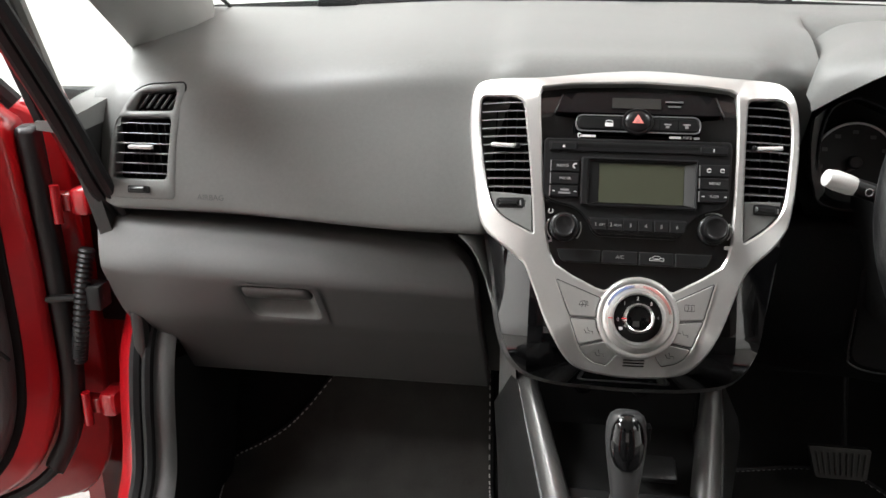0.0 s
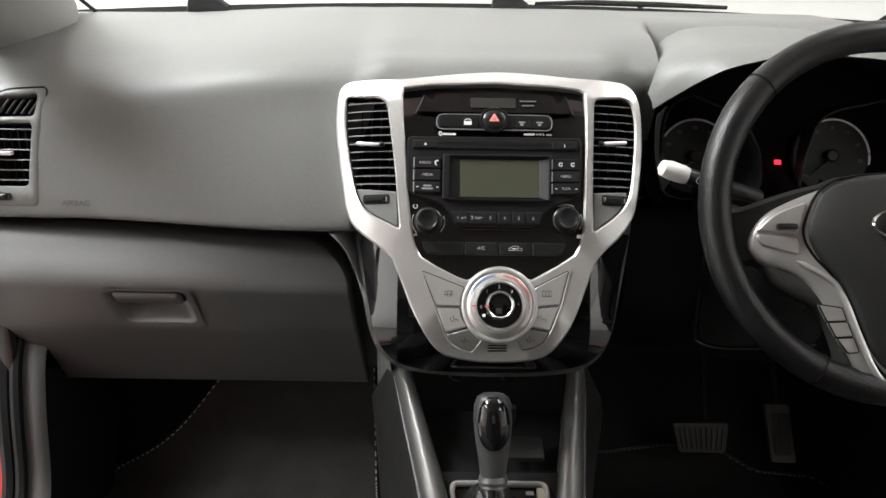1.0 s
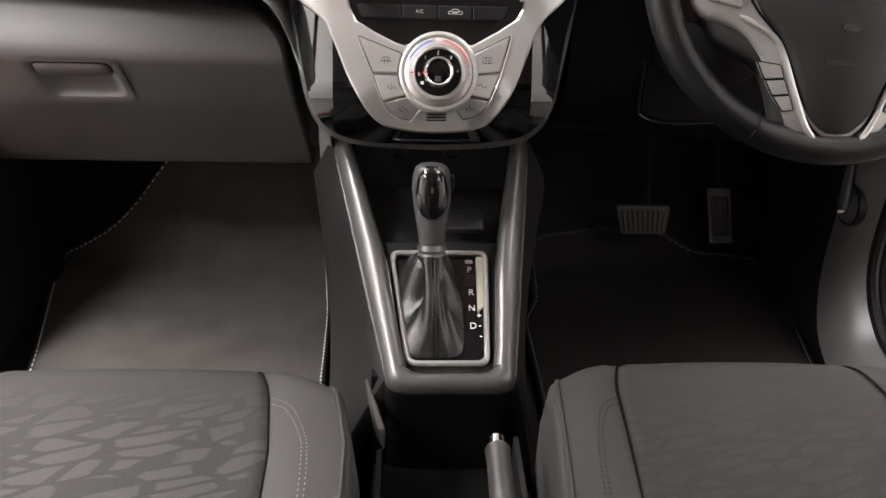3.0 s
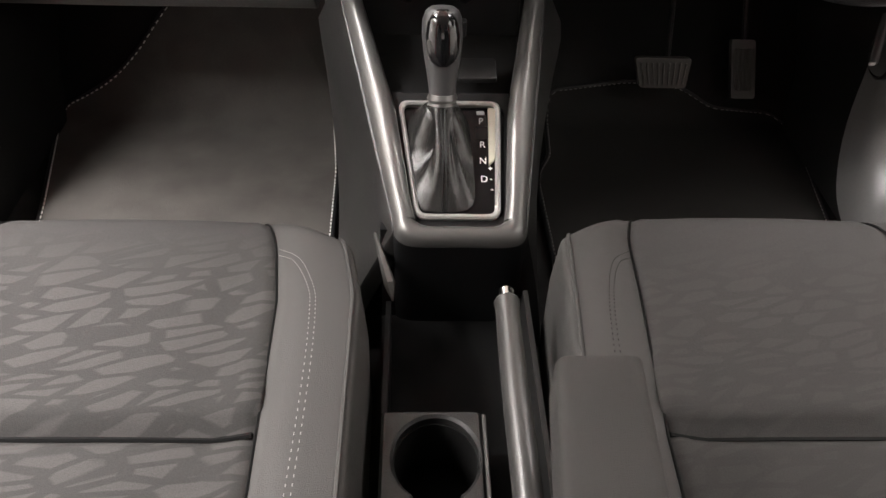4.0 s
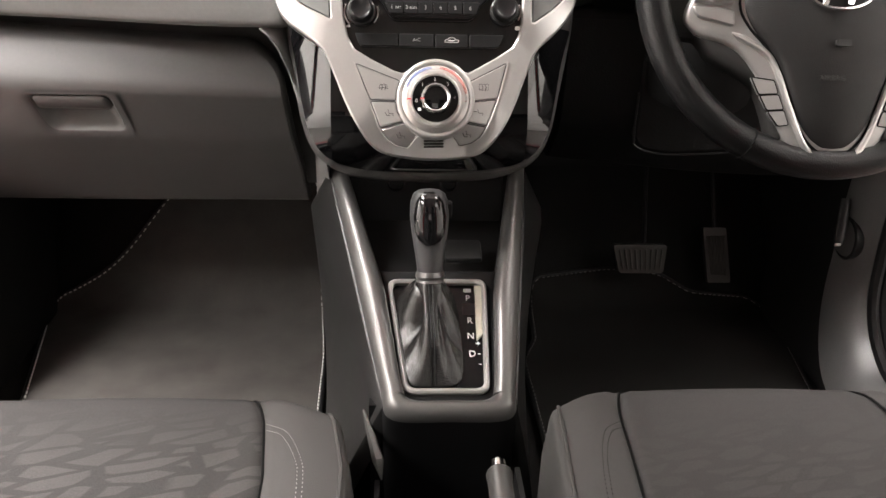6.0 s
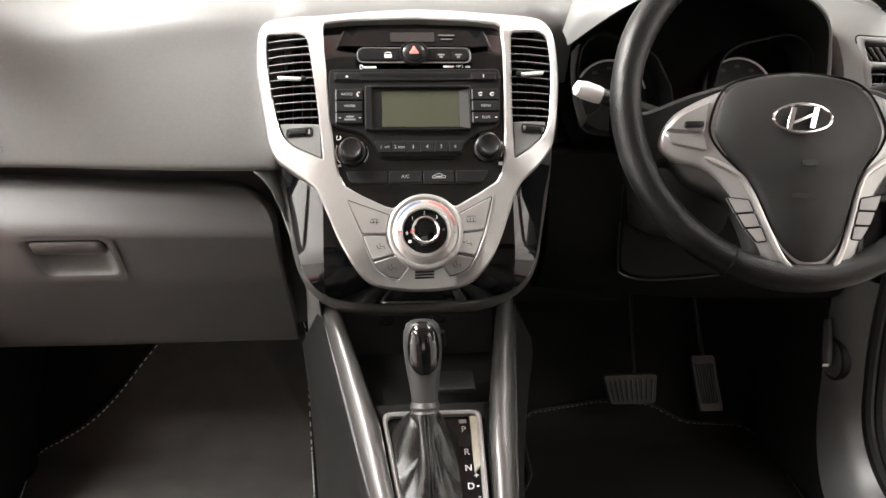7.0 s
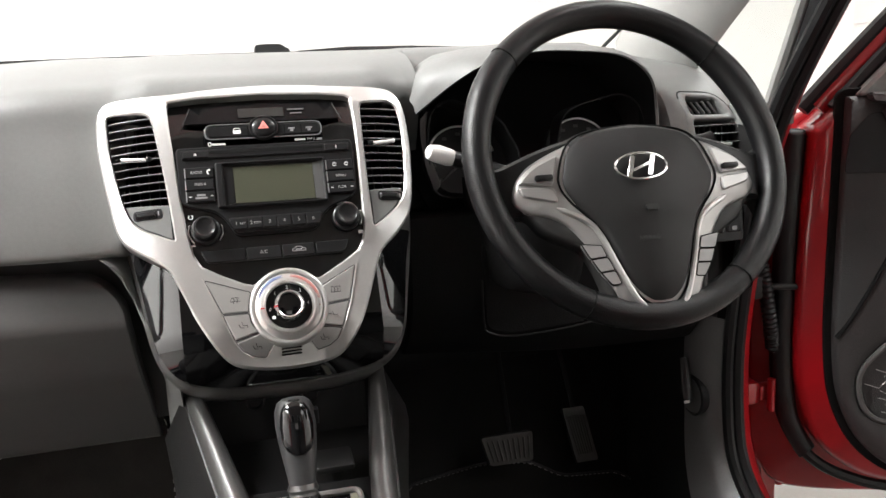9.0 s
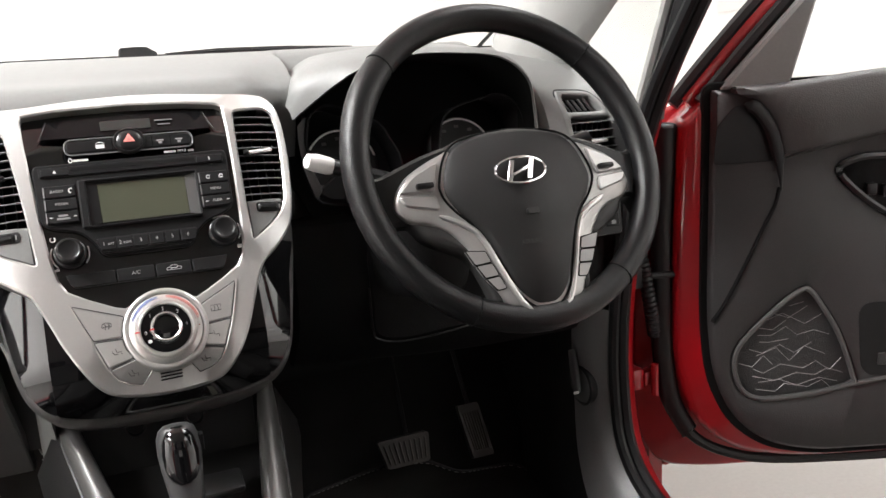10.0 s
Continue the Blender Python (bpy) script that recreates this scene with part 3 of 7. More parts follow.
for x, w, zb, zt in ((0.016, 0.064, 0.912, 0.929), (-0.519, 0.066, 0.898, 0.9195)):
    bm = bmesh.new()
    rows = [[(x + w * (u + 0.03 * (1 - 2 * u) * k), 0.625 - 0.12 * ((x + w * u) / 0.7) ** 2, zb + (zt - zb) * k * h) for u, h in ((0.0, 0.85), (0.05, 0.97), (0.12, 1.0), (0.5, 1.0), (0.72, 1.0), (0.88, 0.7), (1.0, 0.45))] for k in (0, 0.5, 1)]
    sheet(bm, rows, (0, 0.03, 0), 0.002)
    solid("windscreen_bracket", bm, BLACK, "small black plastic bracket at the windscreen base", "bracket", "windscreen brackets")
bm = bmesh.new()
tube(bm, [(0.10, 0.70, 0.918), (0.20, 0.695, 0.9205), (0.33, 0.69, 0.919), (0.462, 0.69, 0.9155)], [0.003, 0.006, 0.006, 0.004], 6)
tube(bm, [(0.30, 0.70, 0.92), (0.32, 0.74, 0.85), (0.33, 0.76, 0.79)], 0.006, 6)
solid("wiper", bm, BLACK, "black windscreen wiper lying outside the glass", "wiper")
bm = bmesh.new()
box_between(bm, (-0.86, 0.66, 0.4), (0.86, 1.6, 0.80))
solid("bonnet", bm, RED, "red painted car bonnet in front of the windscreen", "bonnet")

# ---- dashboard ----
dash = thing("dashboard", "dark grey grained plastic dashboard with a soft upper pad", "dashboard", "", (0, 0.35, 0.7))
PAD_P = [(0.63, 0.897), (0.50, 0.888), (0.36, 0.868), (0.285, 0.854), (0.225, 0.836), (0.182, 0.808), (0.156, 0.77), (0.138, 0.715), (0.130, 0.662), (0.136, 0.646), (0.175, 0.637)]
EDGE_P = [(0.60, 0.885), (0.47, 0.880), (0.35, 0.868), (0.28, 0.845), (0.22, 0.82), (0.185, 0.795), (0.165, 0.755), (0.15, 0.705), (0.145, 0.668), (0.15, 0.656), (0.185, 0.648)]
END_P = [(0.58, 0.86), (0.46, 0.855), (0.37, 0.84), (0.32, 0.815), (0.28, 0.79), (0.25, 0.765), (0.23, 0.735), (0.22, 0.70), (0.215, 0.67), (0.215, 0.66), (0.23, 0.652)]
SIDE_P = [(0.63, 0.909), (0.50, 0.905), (0.36, 0.892), (0.270, 0.878), (0.205, 0.860), (0.162, 0.838), (0.144, 0.79), (0.110, 0.71), (0.092, 0.660), (0.095, 0.645), (0.13, 0.637)]
SIDE2_P = [(0.63, 0.910), (0.50, 0.907), (0.36, 0.897), (0.28, 0.886), (0.225, 0.862), (0.20, 0.834), (0.215, 0.785), (0.258, 0.71), (0.272, 0.665), (0.272, 0.652), (0.28, 0.645)]
MID_P = [(0.63, 0.910), (0.50, 0.907), (0.36, 0.897), (0.27, 0.884), (0.205, 0.868), (0.160, 0.850), (0.150, 0.80), (0.16, 0.71), (0.16, 0.665), (0.16, 0.652), (0.19, 0.645)]
CLU_P = [(0.63, 0.909), (0.50, 0.906), (0.42, 0.903), (0.385, 0.886), (0.36, 0.84), (0.34, 0.80), (0.33, 0.77), (0.31, 0.71), (0.30, 0.665), (0.295, 0.655), (0.30, 0.645)]
SECTIONS = [(-0.748, END_P), (-0.736, EDGE_P), (-0.69, PAD_P), (-0.58, PAD_P), (-0.24, SIDE_P), (-0.19, SIDE_P), (-0.14, MID_P), (0.13, MID_P), (0.206, SIDE2_P), (0.222, SIDE2_P), (0.242, CLU_P), (0.565, CLU_P), (0.60, PAD_P), (0.69, PAD_P), (0.736, EDGE_P), (0.748, END_P)]


def section(x):
    for (xa, a), (xb, b) in zip(SECTIONS, SECTIONS[1:]):
        if x <= xb + 1e-9:
            t = (x - xa) / (xb - xa)
            t = t * t * (3 - 2 * t)
            return [((1 - t) * p[0] + t * q[0], (1 - t) * p[1] + t * q[1]) for p, q in zip(a, b)]


rings = []
VENT_OUT = rounded([(-0.061, 0.668), (0.058, 0.668), (0.064, 0.819), (-0.014, 0.815), (-0.046, 0.765)], [0.012, 0.012, 0.008, 0.03, 0.04], 5)
VENT_X = {-1: 0.657, 1: 0.683}


def in_vent(x, z):
    """Whether a place on the dash lies well inside the outline of an end vent."""
    u, v = (VENT_X[1 if x > 0 else -1] - abs(x)) / 0.88, z + 0.006
    lp = inset(turned(VENT_OUT, True), 0.006)
    odd = False
    for a, b in zip(lp, lp[1:] + lp[:1]):
        if (a[1] > v) != (b[1] > v) and u < a[0] + (b[0] - a[0]) * (v - a[1]) / (b[1] - a[1]):
            odd = not odd
    return odd


fine = [sg * (0.590 + 0.005 * k) for k in range(28) for sg in (-1, 1)]
for x in sorted(set([round(v, 4) for v in np.linspace(-0.715, 0.715, 90) if abs(v) < 0.588] + [round(v, 4) for v in fine] + [k for k, _ in SECTIONS])):
    pr = spline(section(x), 4)
    pr = pr + [(0.60, 0.642), (0.62, 0.75)]
    rings.append([(x, y - 0.12 * (x / 0.7) ** 2 * max(0, (y - 0.25) / 0.38) * 0.9, z) for y, z in pr])
bm = bmesh.new()
loft(bm, rings)
# openings for the end vents
gone = []
for f in bm.faces:
    c = f.calc_center_median()
    if c.y < 0.24 and in_vent(c.x, c.z):
        gone.append(f)
bmesh.ops.delete(bm, geom=gone, context="FACES")
part("upper_pad", bm, DASH, dash, "soft dark grey grained upper dash pad", 50)

# dash structure behind the glovebox and the knee panel
part("carrier", box_between(bmesh.new(), (-0.69, 0.26, 0.37), (-0.16, 0.60, 0.645)), LOWER, dash)
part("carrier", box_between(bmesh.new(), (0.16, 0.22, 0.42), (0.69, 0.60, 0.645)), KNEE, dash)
part("carrier", box_between(bmesh.new(), (-0.16, 0.16, 0.46), (0.16, 0.60, 0.645)), LOWER, dash)


# centre housing round the stack; its flanks slope back
SIDESLOPE = lambda u: max(0.0, abs(u) - 0.119)
FSB = lambda u, v, w: FS(u, v, w - 0.52 * SIDESLOPE(u))
half = [(0, 0.262), (0.15, 0.262), (0.190, 0.24), (0.196, 0.20), (0.190, 0.125), (0.180, 0.07), (0.1685, 0.02), (0.159, -0.022), (0.148, -0.050), (0.130, -0.069), (0.103, -0.0795), (0.06, -0.085), (0.0, -0.0868)]
bm = bmesh.new()
plate(bm, mirrored(spline(half, 4)), -0.17, -0.034, FSB, 0.006, step=0.012)
part("centre_housing", bm, LOWER, dash, "dark grey plastic housing round the centre stack", 60)

# the pad runs down beside the stack to the console
rows = []
for v in np.linspace(0.108, -0.135, 32):
    hw = max(0.138, float(np.interp(v, [p[1] for p in reversed(half)], [p[0] for p in reversed(half)])))
    right = FSB(-hw + 0.004, v, -0.036 - 0.115 * max(0.0, min(1.0, (0.0 - v) / 0.13)))
    z = right.z
    xl = float(np.interp(z, [0.44, 0.455, 0.503, 0.55, 0.589, 0.619, 0.638, 0.649, 0.656, 0.67, 0.72], [-0.165, -0.166, -0.169, -0.174, -0.182, -0.194, -0.209, -0.230, -0.250, -0.262, -0.268]))
    yl = float(np.interp(z, [0.44, 0.52, 0.57, 0.60, 0.635, 0.650, 0.67], [0.204, 0.138, 0.098, 0.083, 0.084, 0.0915, 0.102]))
    lefty = Vector((xl, yl, z))
    row = [lefty + Vector((0.002, 0.06, 0)), lefty + Vector((-0.0005, 0.02, 0)), lefty + Vector((0, 0.006, 0)), lefty + Vector((0.003, 0.001, 0))]
    for f in (0.3, 0.55, 0.8, 1.0):
        q = lefty.lerp(right, f)
        q.y -= 0.010 * math.sin(math.pi * f) * max(0.0, min(1.0, (0.66 - z) / 0.05))
        row.append(q)
    rows.append([p + Vector((0, 0.012 * max(0.0, (z - 0.653) / 0.012), 0)) for p in row])
bm = bmesh.new()
sheet(bm, rows, (0, 0.02, 0), 0.001)
part("pad_leg", bm, DASH, dash, "grey pad running down beside the stack", 60)

# knee panel
rows = []
for s in np.linspace(0, 1, 9):
    z = 0.652 - (0.652 - 0.405) * s
    y0 = 0.155 + 0.03 * s - 0.03 * math.sin(math.pi * s) + 0.10 * max(0, s - 0.7)
    rows.append([(0.185 + (0.70 - 0.185) * t, y0 + 0.10 * max(0, t - 0.9) ** 2 * 20 - 0.02 * math.sin(math.pi * t), z + 0.03 * (1 - t) * s) for t in np.linspace(0, 1, 17)])
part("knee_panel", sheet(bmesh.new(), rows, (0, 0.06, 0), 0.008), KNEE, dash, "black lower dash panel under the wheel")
FK = lambda u, v, w: Vector((u, 0.125 - w, v))
bm = bmesh.new()
plate(bm, rounded([(0.285, 0.485), (0.33, 0.475), (0.46, 0.482), (0.46, 0.62), (0.285, 0.62)], 0.02), -0.02, 0.004, FK, 0.003)
part("storage_flap", bm, KNEE, dash, "black flap of the lower dash pocket")
part("flap_edge", tube(bmesh.new(), [FK(u, v, 0.002) for u, v in spline([(0.283, 0.56), (0.284, 0.50), (0.292, 0.482), (0.33, 0.473), (0.40, 0.475), (0.455, 0.481)], 5)], 0.0016, 6), SATIN, dash)
FW = lambda u, v, w: Vector((u, 0.12 - w + 0.1 * (v - 0.6), v))
swp = part("switch_panel", plate(bmesh.new(), rect(0.672, 0.613, 0.066, 0.056, 0.006), -0.03, 0.006, FW, 0.002), SATIN, dash)
for du in (-0.016, 0.014):
    part("switch", plate(bmesh.new(), rect(0.672 + du, 0.617, 0.024, 0.036, 0.003), 0.006, 0.010, FW, 0.002), KEY, swp)
    part("icon", plate(bmesh.new(), rect(0.672 + du, 0.606, 0.008, 0.006, 0.001), 0.010, 0.0106, FW, 0), GREYPRINT, swp)
    part("wheel_switch", plate(bmesh.new(), rect(0.672 + du, 0.625, 0.007, 0.014, 0.002), 0.010, 0.013, FW, 0.001), BLACK, swp)


# side vents at the dash ends
def side_vent(sign):
    v = thing("side_vent", "dark grey dash-end air vent with black louvres and chrome tab", "air vent", "dash-end vents", (sign * 0.63, 0.14, 0.72))
    def FV(u, vv, w):
        y = float(np.interp(vv, [0.66, 0.715, 0.77, 0.812, 0.83], [0.139, 0.147, 0.163, 0.187, 0.20])) + 0.5 * max(0, -u + 0.0) ** 2
        return Vector((sign * (VENT_X[sign] - 0.88 * u), y - w - 0.0105, vv - 0.006 + 0.25 * w))
    outline = VENT_OUT
    main = rounded([(-0.046, 0.695), (0.044, 0.695), (0.050, 0.776), (-0.036, 0.774)], 0.008)
    top = rounded([(-0.024, 0.782), (0.050, 0.784), (0.053, 0.811), (-0.004, 0.806)], 0.005)
    part("bezel", plate(bmesh.new(), outline, -0.03, 0.0015, FV, 0.0022, (main, top), 0.010), DASH, v, "grey vent surround", 60)
    part("bezel_groove", tube(bmesh.new(), [FV(u, vv, -0.0022) for u, vv in inset(turned(outline, True), -0.0012)], 0.0012, 5, True), BLACK, v)
    for nm, lp in (("cavity", main), ("demist_cavity", top)):
        part(nm, plate(bmesh.new(), inset(turned(lp, True), -0.001), -0.032, -0.026, FV, 0), DARK, v)
    for k in range(6):
        z = 0.703 + 0.013 * k
        bm = bmesh.new()
        rbox(bm, Matrix.Translation(FV(0.004, z, -0.008)) @ pose(0, 0, 0, -9), (0.076, 0.012, 0.0015), 0.0005, 1)
        part("louvre", bm, SLAT, v)
    for k in range(7):
        part("vane", rbox(bmesh.new(), Matrix.Translation(FV(-0.033 + 0.0115 * k, 0.734, -0.020)), (0.0016, 0.008, 0.076), 0), BLACK, v)
    part("tab", rbox(bmesh.new(), Matrix.Translation(FV(0.003, 0.737, 0.002)), (0.034, 0.008, 0.005), 0.0015), SATINTAB, v, "chrome vent tab")
    for k in range(5):
        part("demist_louvre", rbox(bmesh.new(), Matrix.Translation(FV(-0.002 + 0.0115 * k, 0.796, -0.010)) @ pose(0, 0, 0, 0, -sign * 40, 0), (0.0018, 0.008, 0.024), 0.0005, 1), SLAT, v)
    part("wheel_slot", plate(bmesh.new(), rect(0.0, 0.681, 0.036, 0.010, 0.003), 0.003, 0.0046, FV, 0.0005), BLACK, v)
    part("thumb_wheel", plate(bmesh.new(), rect(-0.002, 0.681, 0.026, 0.007, 0.002), 0.004, 0.008, FV, 0.002), SATIN, v)
    return v


side_vent(-1)
side_vent(1)
lettering("airbag_mark", "AIRBAG", 0.0108, Matrix.Translation((-0.556, 0.1275, 0.668)) @ pose(0, 0, 0, 86, 0, 0), DASHMARK, dash, "debossed airbag lettering")

# ---- glovebox ----
glove = thing("glovebox", "closed dark grey plastic glovebox with recessed handle", "glovebox", "", (-0.44, 0.2, 0.5))


def lid_y(z):
    return float(np.interp(z, [0.33, 0.36, 0.42, 0.471, 0.53, 0.548, 0.556, 0.575, 0.60, 0.635, 0.66], [0.276, 0.252, 0.208, 0.163, 0.128, 0.1165, 0.1155, 0.125, 0.140, 0.162, 0.18]))


LR = 0.06
LZ = [0.335, 0.341, 0.37, 0.41, 0.44, 0.465, 0.477, 0.487, 0.505, 0.525, 0.538, 0.546, 0.551] + [0.615 - LR + LR * math.sin(a) for a in np.linspace(0.09, 1.55, 14)]
LT = [0, 0.012, 0.03, 0.06, 0.12, 0.2, 0.28, 0.381, 0.44, 0.50, 0.55, 0.587, 0.65, 0.7, 0.78, 0.86, 0.92, 0.96, 0.99, 1.0]


def lid_point(z, t, w=0.0):
    xr = -0.187 - 0.012 * (z - 0.348) / 0.25 - (LR - math.sqrt(max(0.0, LR ** 2 - max(0.0, z - 0.615 + LR) ** 2)))
    xl = -0.730 + 0.026 * max(0.0, (0.44 - z) / 0.09) - 0.018 * max(0.0, (z - 0.556) / 0.06)
    x = xl + (xr - xl) * t
    z2 = z - 0.008 * max(0, (z - 0.55) / 0.065) + 0.022 * max(0, (-x - 0.2) / 0.5) * max(0, (z - 0.5) / 0.117)
    y = lid_y(z) + 0.9 * max(0, -0.66 - x) ** 1.6 * 1.2 - w
    return Vector((x, y, z2))


HOLE = lambda i, j: 0.482 < (LZ[i] + LZ[i + 1]) / 2 < 0.543 and 0.38 < (LT[j] + LT[j + 1]) / 2 < 0.59
rows = [[lid_point(z, t, -0.010 * max(0, (z - 0.606) / 0.011) ** 2) for t in LT] for z in LZ]
lid = part("lid", sheet(bmesh.new(), rows, (0, 0.03, 0), 0.005, HOLE), LOWER, glove)
# recessed pull
x0, x1 = lid_point(0.5, 0.381).x, lid_point(0.5, 0.587).x
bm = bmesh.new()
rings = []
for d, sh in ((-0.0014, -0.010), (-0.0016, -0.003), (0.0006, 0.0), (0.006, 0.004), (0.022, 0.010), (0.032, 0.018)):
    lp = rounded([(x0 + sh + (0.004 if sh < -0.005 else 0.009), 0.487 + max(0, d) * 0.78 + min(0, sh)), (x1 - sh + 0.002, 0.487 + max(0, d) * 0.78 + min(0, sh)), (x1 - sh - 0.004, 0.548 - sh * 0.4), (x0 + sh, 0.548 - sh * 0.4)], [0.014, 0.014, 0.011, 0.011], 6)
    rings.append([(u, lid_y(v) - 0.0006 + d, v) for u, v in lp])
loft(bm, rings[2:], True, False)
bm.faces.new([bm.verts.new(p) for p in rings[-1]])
# paler pad plastic here stands in for the light on the ledge
part("handle_recess", bm, DASH, lid, "rounded recess of the handle, paler plastic for its lit ledge", 60)
part("recess_lip", loft(bmesh.new(), rings[:3], True, False), LOWER, lid, "", 60)
FG = lambda u, v, w: Vector((u, lid_y(v) - w + 0.10 * (0.535 - v), v))
part("handle", plate(bmesh.new(), rounded([(x0 + 0.006, 0.5245), (x1 - 0.006, 0.5245), (x1 - 0.010, 0.546), (x0 + 0.005, 0.546)], [0.007, 0.010, 0.008, 0.008], 6), -0.016, 0.0025, FG, 0.0035, step=0.008), LOWER, lid, "dark plastic pull handle", 60)

# ---- centre stack ----
stack = thing("centre_stack", "silver and gloss black centre stack with vents and heater controls", "centre console", "", (0, 0.05, 0.6))
SIDE_R = [(0.004, 0.3045), (0.05, 0.3015), (0.085, 0.2965), (0.115, 0.2935), (0.150, 0.2925), (0.168, 0.289), (0.179, 0.275), (0.1855, 0.250), (0.1868, 0.21), (0.1845, 0.178), (0.1815, 0.152), (0.176, 0.124), (0.168, 0.107), (0.154, 0.0895), (0.135, 0.072), (0.1255, 0.0595), (0.119, 0.045), (0.111, 0.0235), (0.100, -0.006), (0.087, -0.032), (0.072, -0.0515), (0.058, -0.060), (0.036, -0.0645)]
SIDE_L = [(-0.045, 0.300), (-0.08, 0.2945), (-0.115, 0.2895), (-0.155, 0.290), (-0.183, 0.2905), (-0.1955, 0.285), (-0.2012, 0.270), (-0.203, 0.247), (-0.202, 0.219), (-0.1965, 0.18), (-0.191, 0.148), (-0.187, 0.125), (-0.180, 0.1065), (-0.169, 0.0945), (-0.150, 0.080), (-0.1325, 0.0665), (-0.1255, 0.058), (-0.119, 0.0425), (-0.111, 0.0235), (-0.1025, 0.002), (-0.088, -0.0262), (-0.072, -0.0487), (-0.0535, -0.0597), (-0.0195, -0.0653)]
outer = spline(SIDE_R + [(0.008, -0.0662)] + list(reversed(SIDE_L)), 4, True)
CO = (0.0065, 0.0042)
RING = 0.0475
arc_top = [(CO[0] + RING * math.sin(a), CO[1] + RING * math.cos(a)) for a in np.linspace(radians(-46), radians(46), 15)]
black_hole = ([(-0.115, 0.274), (-0.0785, 0.2795), (0.0, 0.2835), (0.07, 0.2795), (0.104, 0.2745), (0.1105, 0.270), (0.112, 0.2411), (0.112, 0.202), (0.1108, 0.164), (0.1095, 0.126), (0.108, 0.096), (0.105, 0.081), (0.0975, 0.0672), (0.0781, 0.0541), (0.0558, 0.0415), (0.0455, 0.036)]
              + list(reversed(arc_top)) + [(-0.0335, 0.0345), (-0.0431, 0.0372), (-0.0705, 0.0505), (-0.0897, 0.0622), (-0.0975, 0.0766), (-0.103, 0.103), (-0.108, 0.147), (-0.1115, 0.1917), (-0.1155, 0.2375), (-0.117, 0.268)])
vent_r = rounded([(0.1235, 0.2635), (0.1705, 0.2685), (0.1768, 0.238), (0.176, 0.206), (0.1725, 0.167), (0.169, 0.143), (0.161, 0.127), (0.1443, 0.111), (0.1215, 0.0955), (0.1209, 0.133), (0.1221, 0.2178)], [0.006, 0.014, 0.03, 0.03, 0.03, 0.02, 0.015, 0.02, 0.004, 0.03, 0.03], 4)
vent_l = rounded([(-0.1895, 0.267), (-0.1375, 0.262), (-0.1251, 0.1774), (-0.1178, 0.0965), (-0.1534, 0.1145), (-0.1678, 0.128), (-0.1752, 0.147), (-0.186, 0.20), (-0.190, 0.2316)], [0.007, 0.014, 0.05, 0.004, 0.02, 0.015, 0.02, 0.03, 0.03], 4)
part("trim", plate(bmesh.new(), outer, -0.03, 0.0, FS, 0.0022, (black_hole, vent_r, vent_l), 0.007), SILVER, stack, "satin silver plastic surround", 30)
FST = lambda u, v, w: FS(u, v, w - 2.6 * max(0.0, v - 0.214) ** 2)
part("fascia", plate(bmesh.new(), inset(turned(black_hole, True), -0.003), -0.03, -0.006, FST, 0.002, step=0.006), FASCIA, stack, "gloss black fascia")
# raised ring of the surround under the heater dial
lathe_ring = [(RING + 0.001, -0.012), (RING, -0.001), (RING - 0.0015, 0.0022), (RING - 0.004, 0.0032), (RING - 0.0065, 0.0022), (RING - 0.0078, -0.002)]
part("dial_collar", lathe(bmesh.new(), lathe_ring, FS(*CO, 0), (1, 0, 0), SV, SN, 72, False), SILVER, stack, "raised silver collar round the dial", 60)
GLOSS = [(0.178, 0.098), (0.166, 0.058), (0.1575, 0.012), (0.149, -0.026), (0.139, -0.047), (0.124, -0.0625), (0.100, -0.0722), (0.055, -0.0782), (0.004, -0.0803), (-0.07, -0.0785), (-0.105, -0.0725), (-0.125, -0.0640), (-0.139, -0.0490), (-0.149, -0.027), (-0.1575, 0.010), (-0.166, 0.057), (-0.176, 0.102)]
CREASE = 0.119
gl_r, gl_l = spline(GLOSS[:9], 4), spline(list(reversed(GLOSS[8:])), 4)


def gloss_edge(side, v):
    """Distance of the panel's edge from the middle at the height v."""
    lp = sorted((p[1], abs(p[0])) for p in (gl_r if side > 0 else gl_l))
    return float(np.interp(v, [p[0] for p in lp], [p[1] for p in lp]))


bm = bmesh.new()
low = -0.0803
heights = [low + (0.100 - low) * (k / 40) ** 1.7 for k in range(41)]
loft(bm, [[FS(-min(CREASE, gloss_edge(-1, v)) * (1 - q) + min(CREASE, gloss_edge(1, v)) * q, v, -0.012) for q in np.linspace(0, 1, 25)] for v in heights], False)
for side in (1, -1):
    rows = [v for v in heights if gloss_edge(side, v) > CREASE + 0.001]
    loft(bm, [[FSB(side * (CREASE + (gloss_edge(side, v) - CREASE) * q), v, -0.012) for q in np.linspace(0, 1, 9)] for v in rows], False)
rim = [(u, v) for u, v in gl_r] + [(u, v) for u, v in reversed(gl_l)]
loft(bm, [[FSB(u, v, w) for u, v in rim] for w in (-0.012, -0.034)], False)
part("gloss_panel", bm, PIANO, stack, "gloss black lower panel", 25)

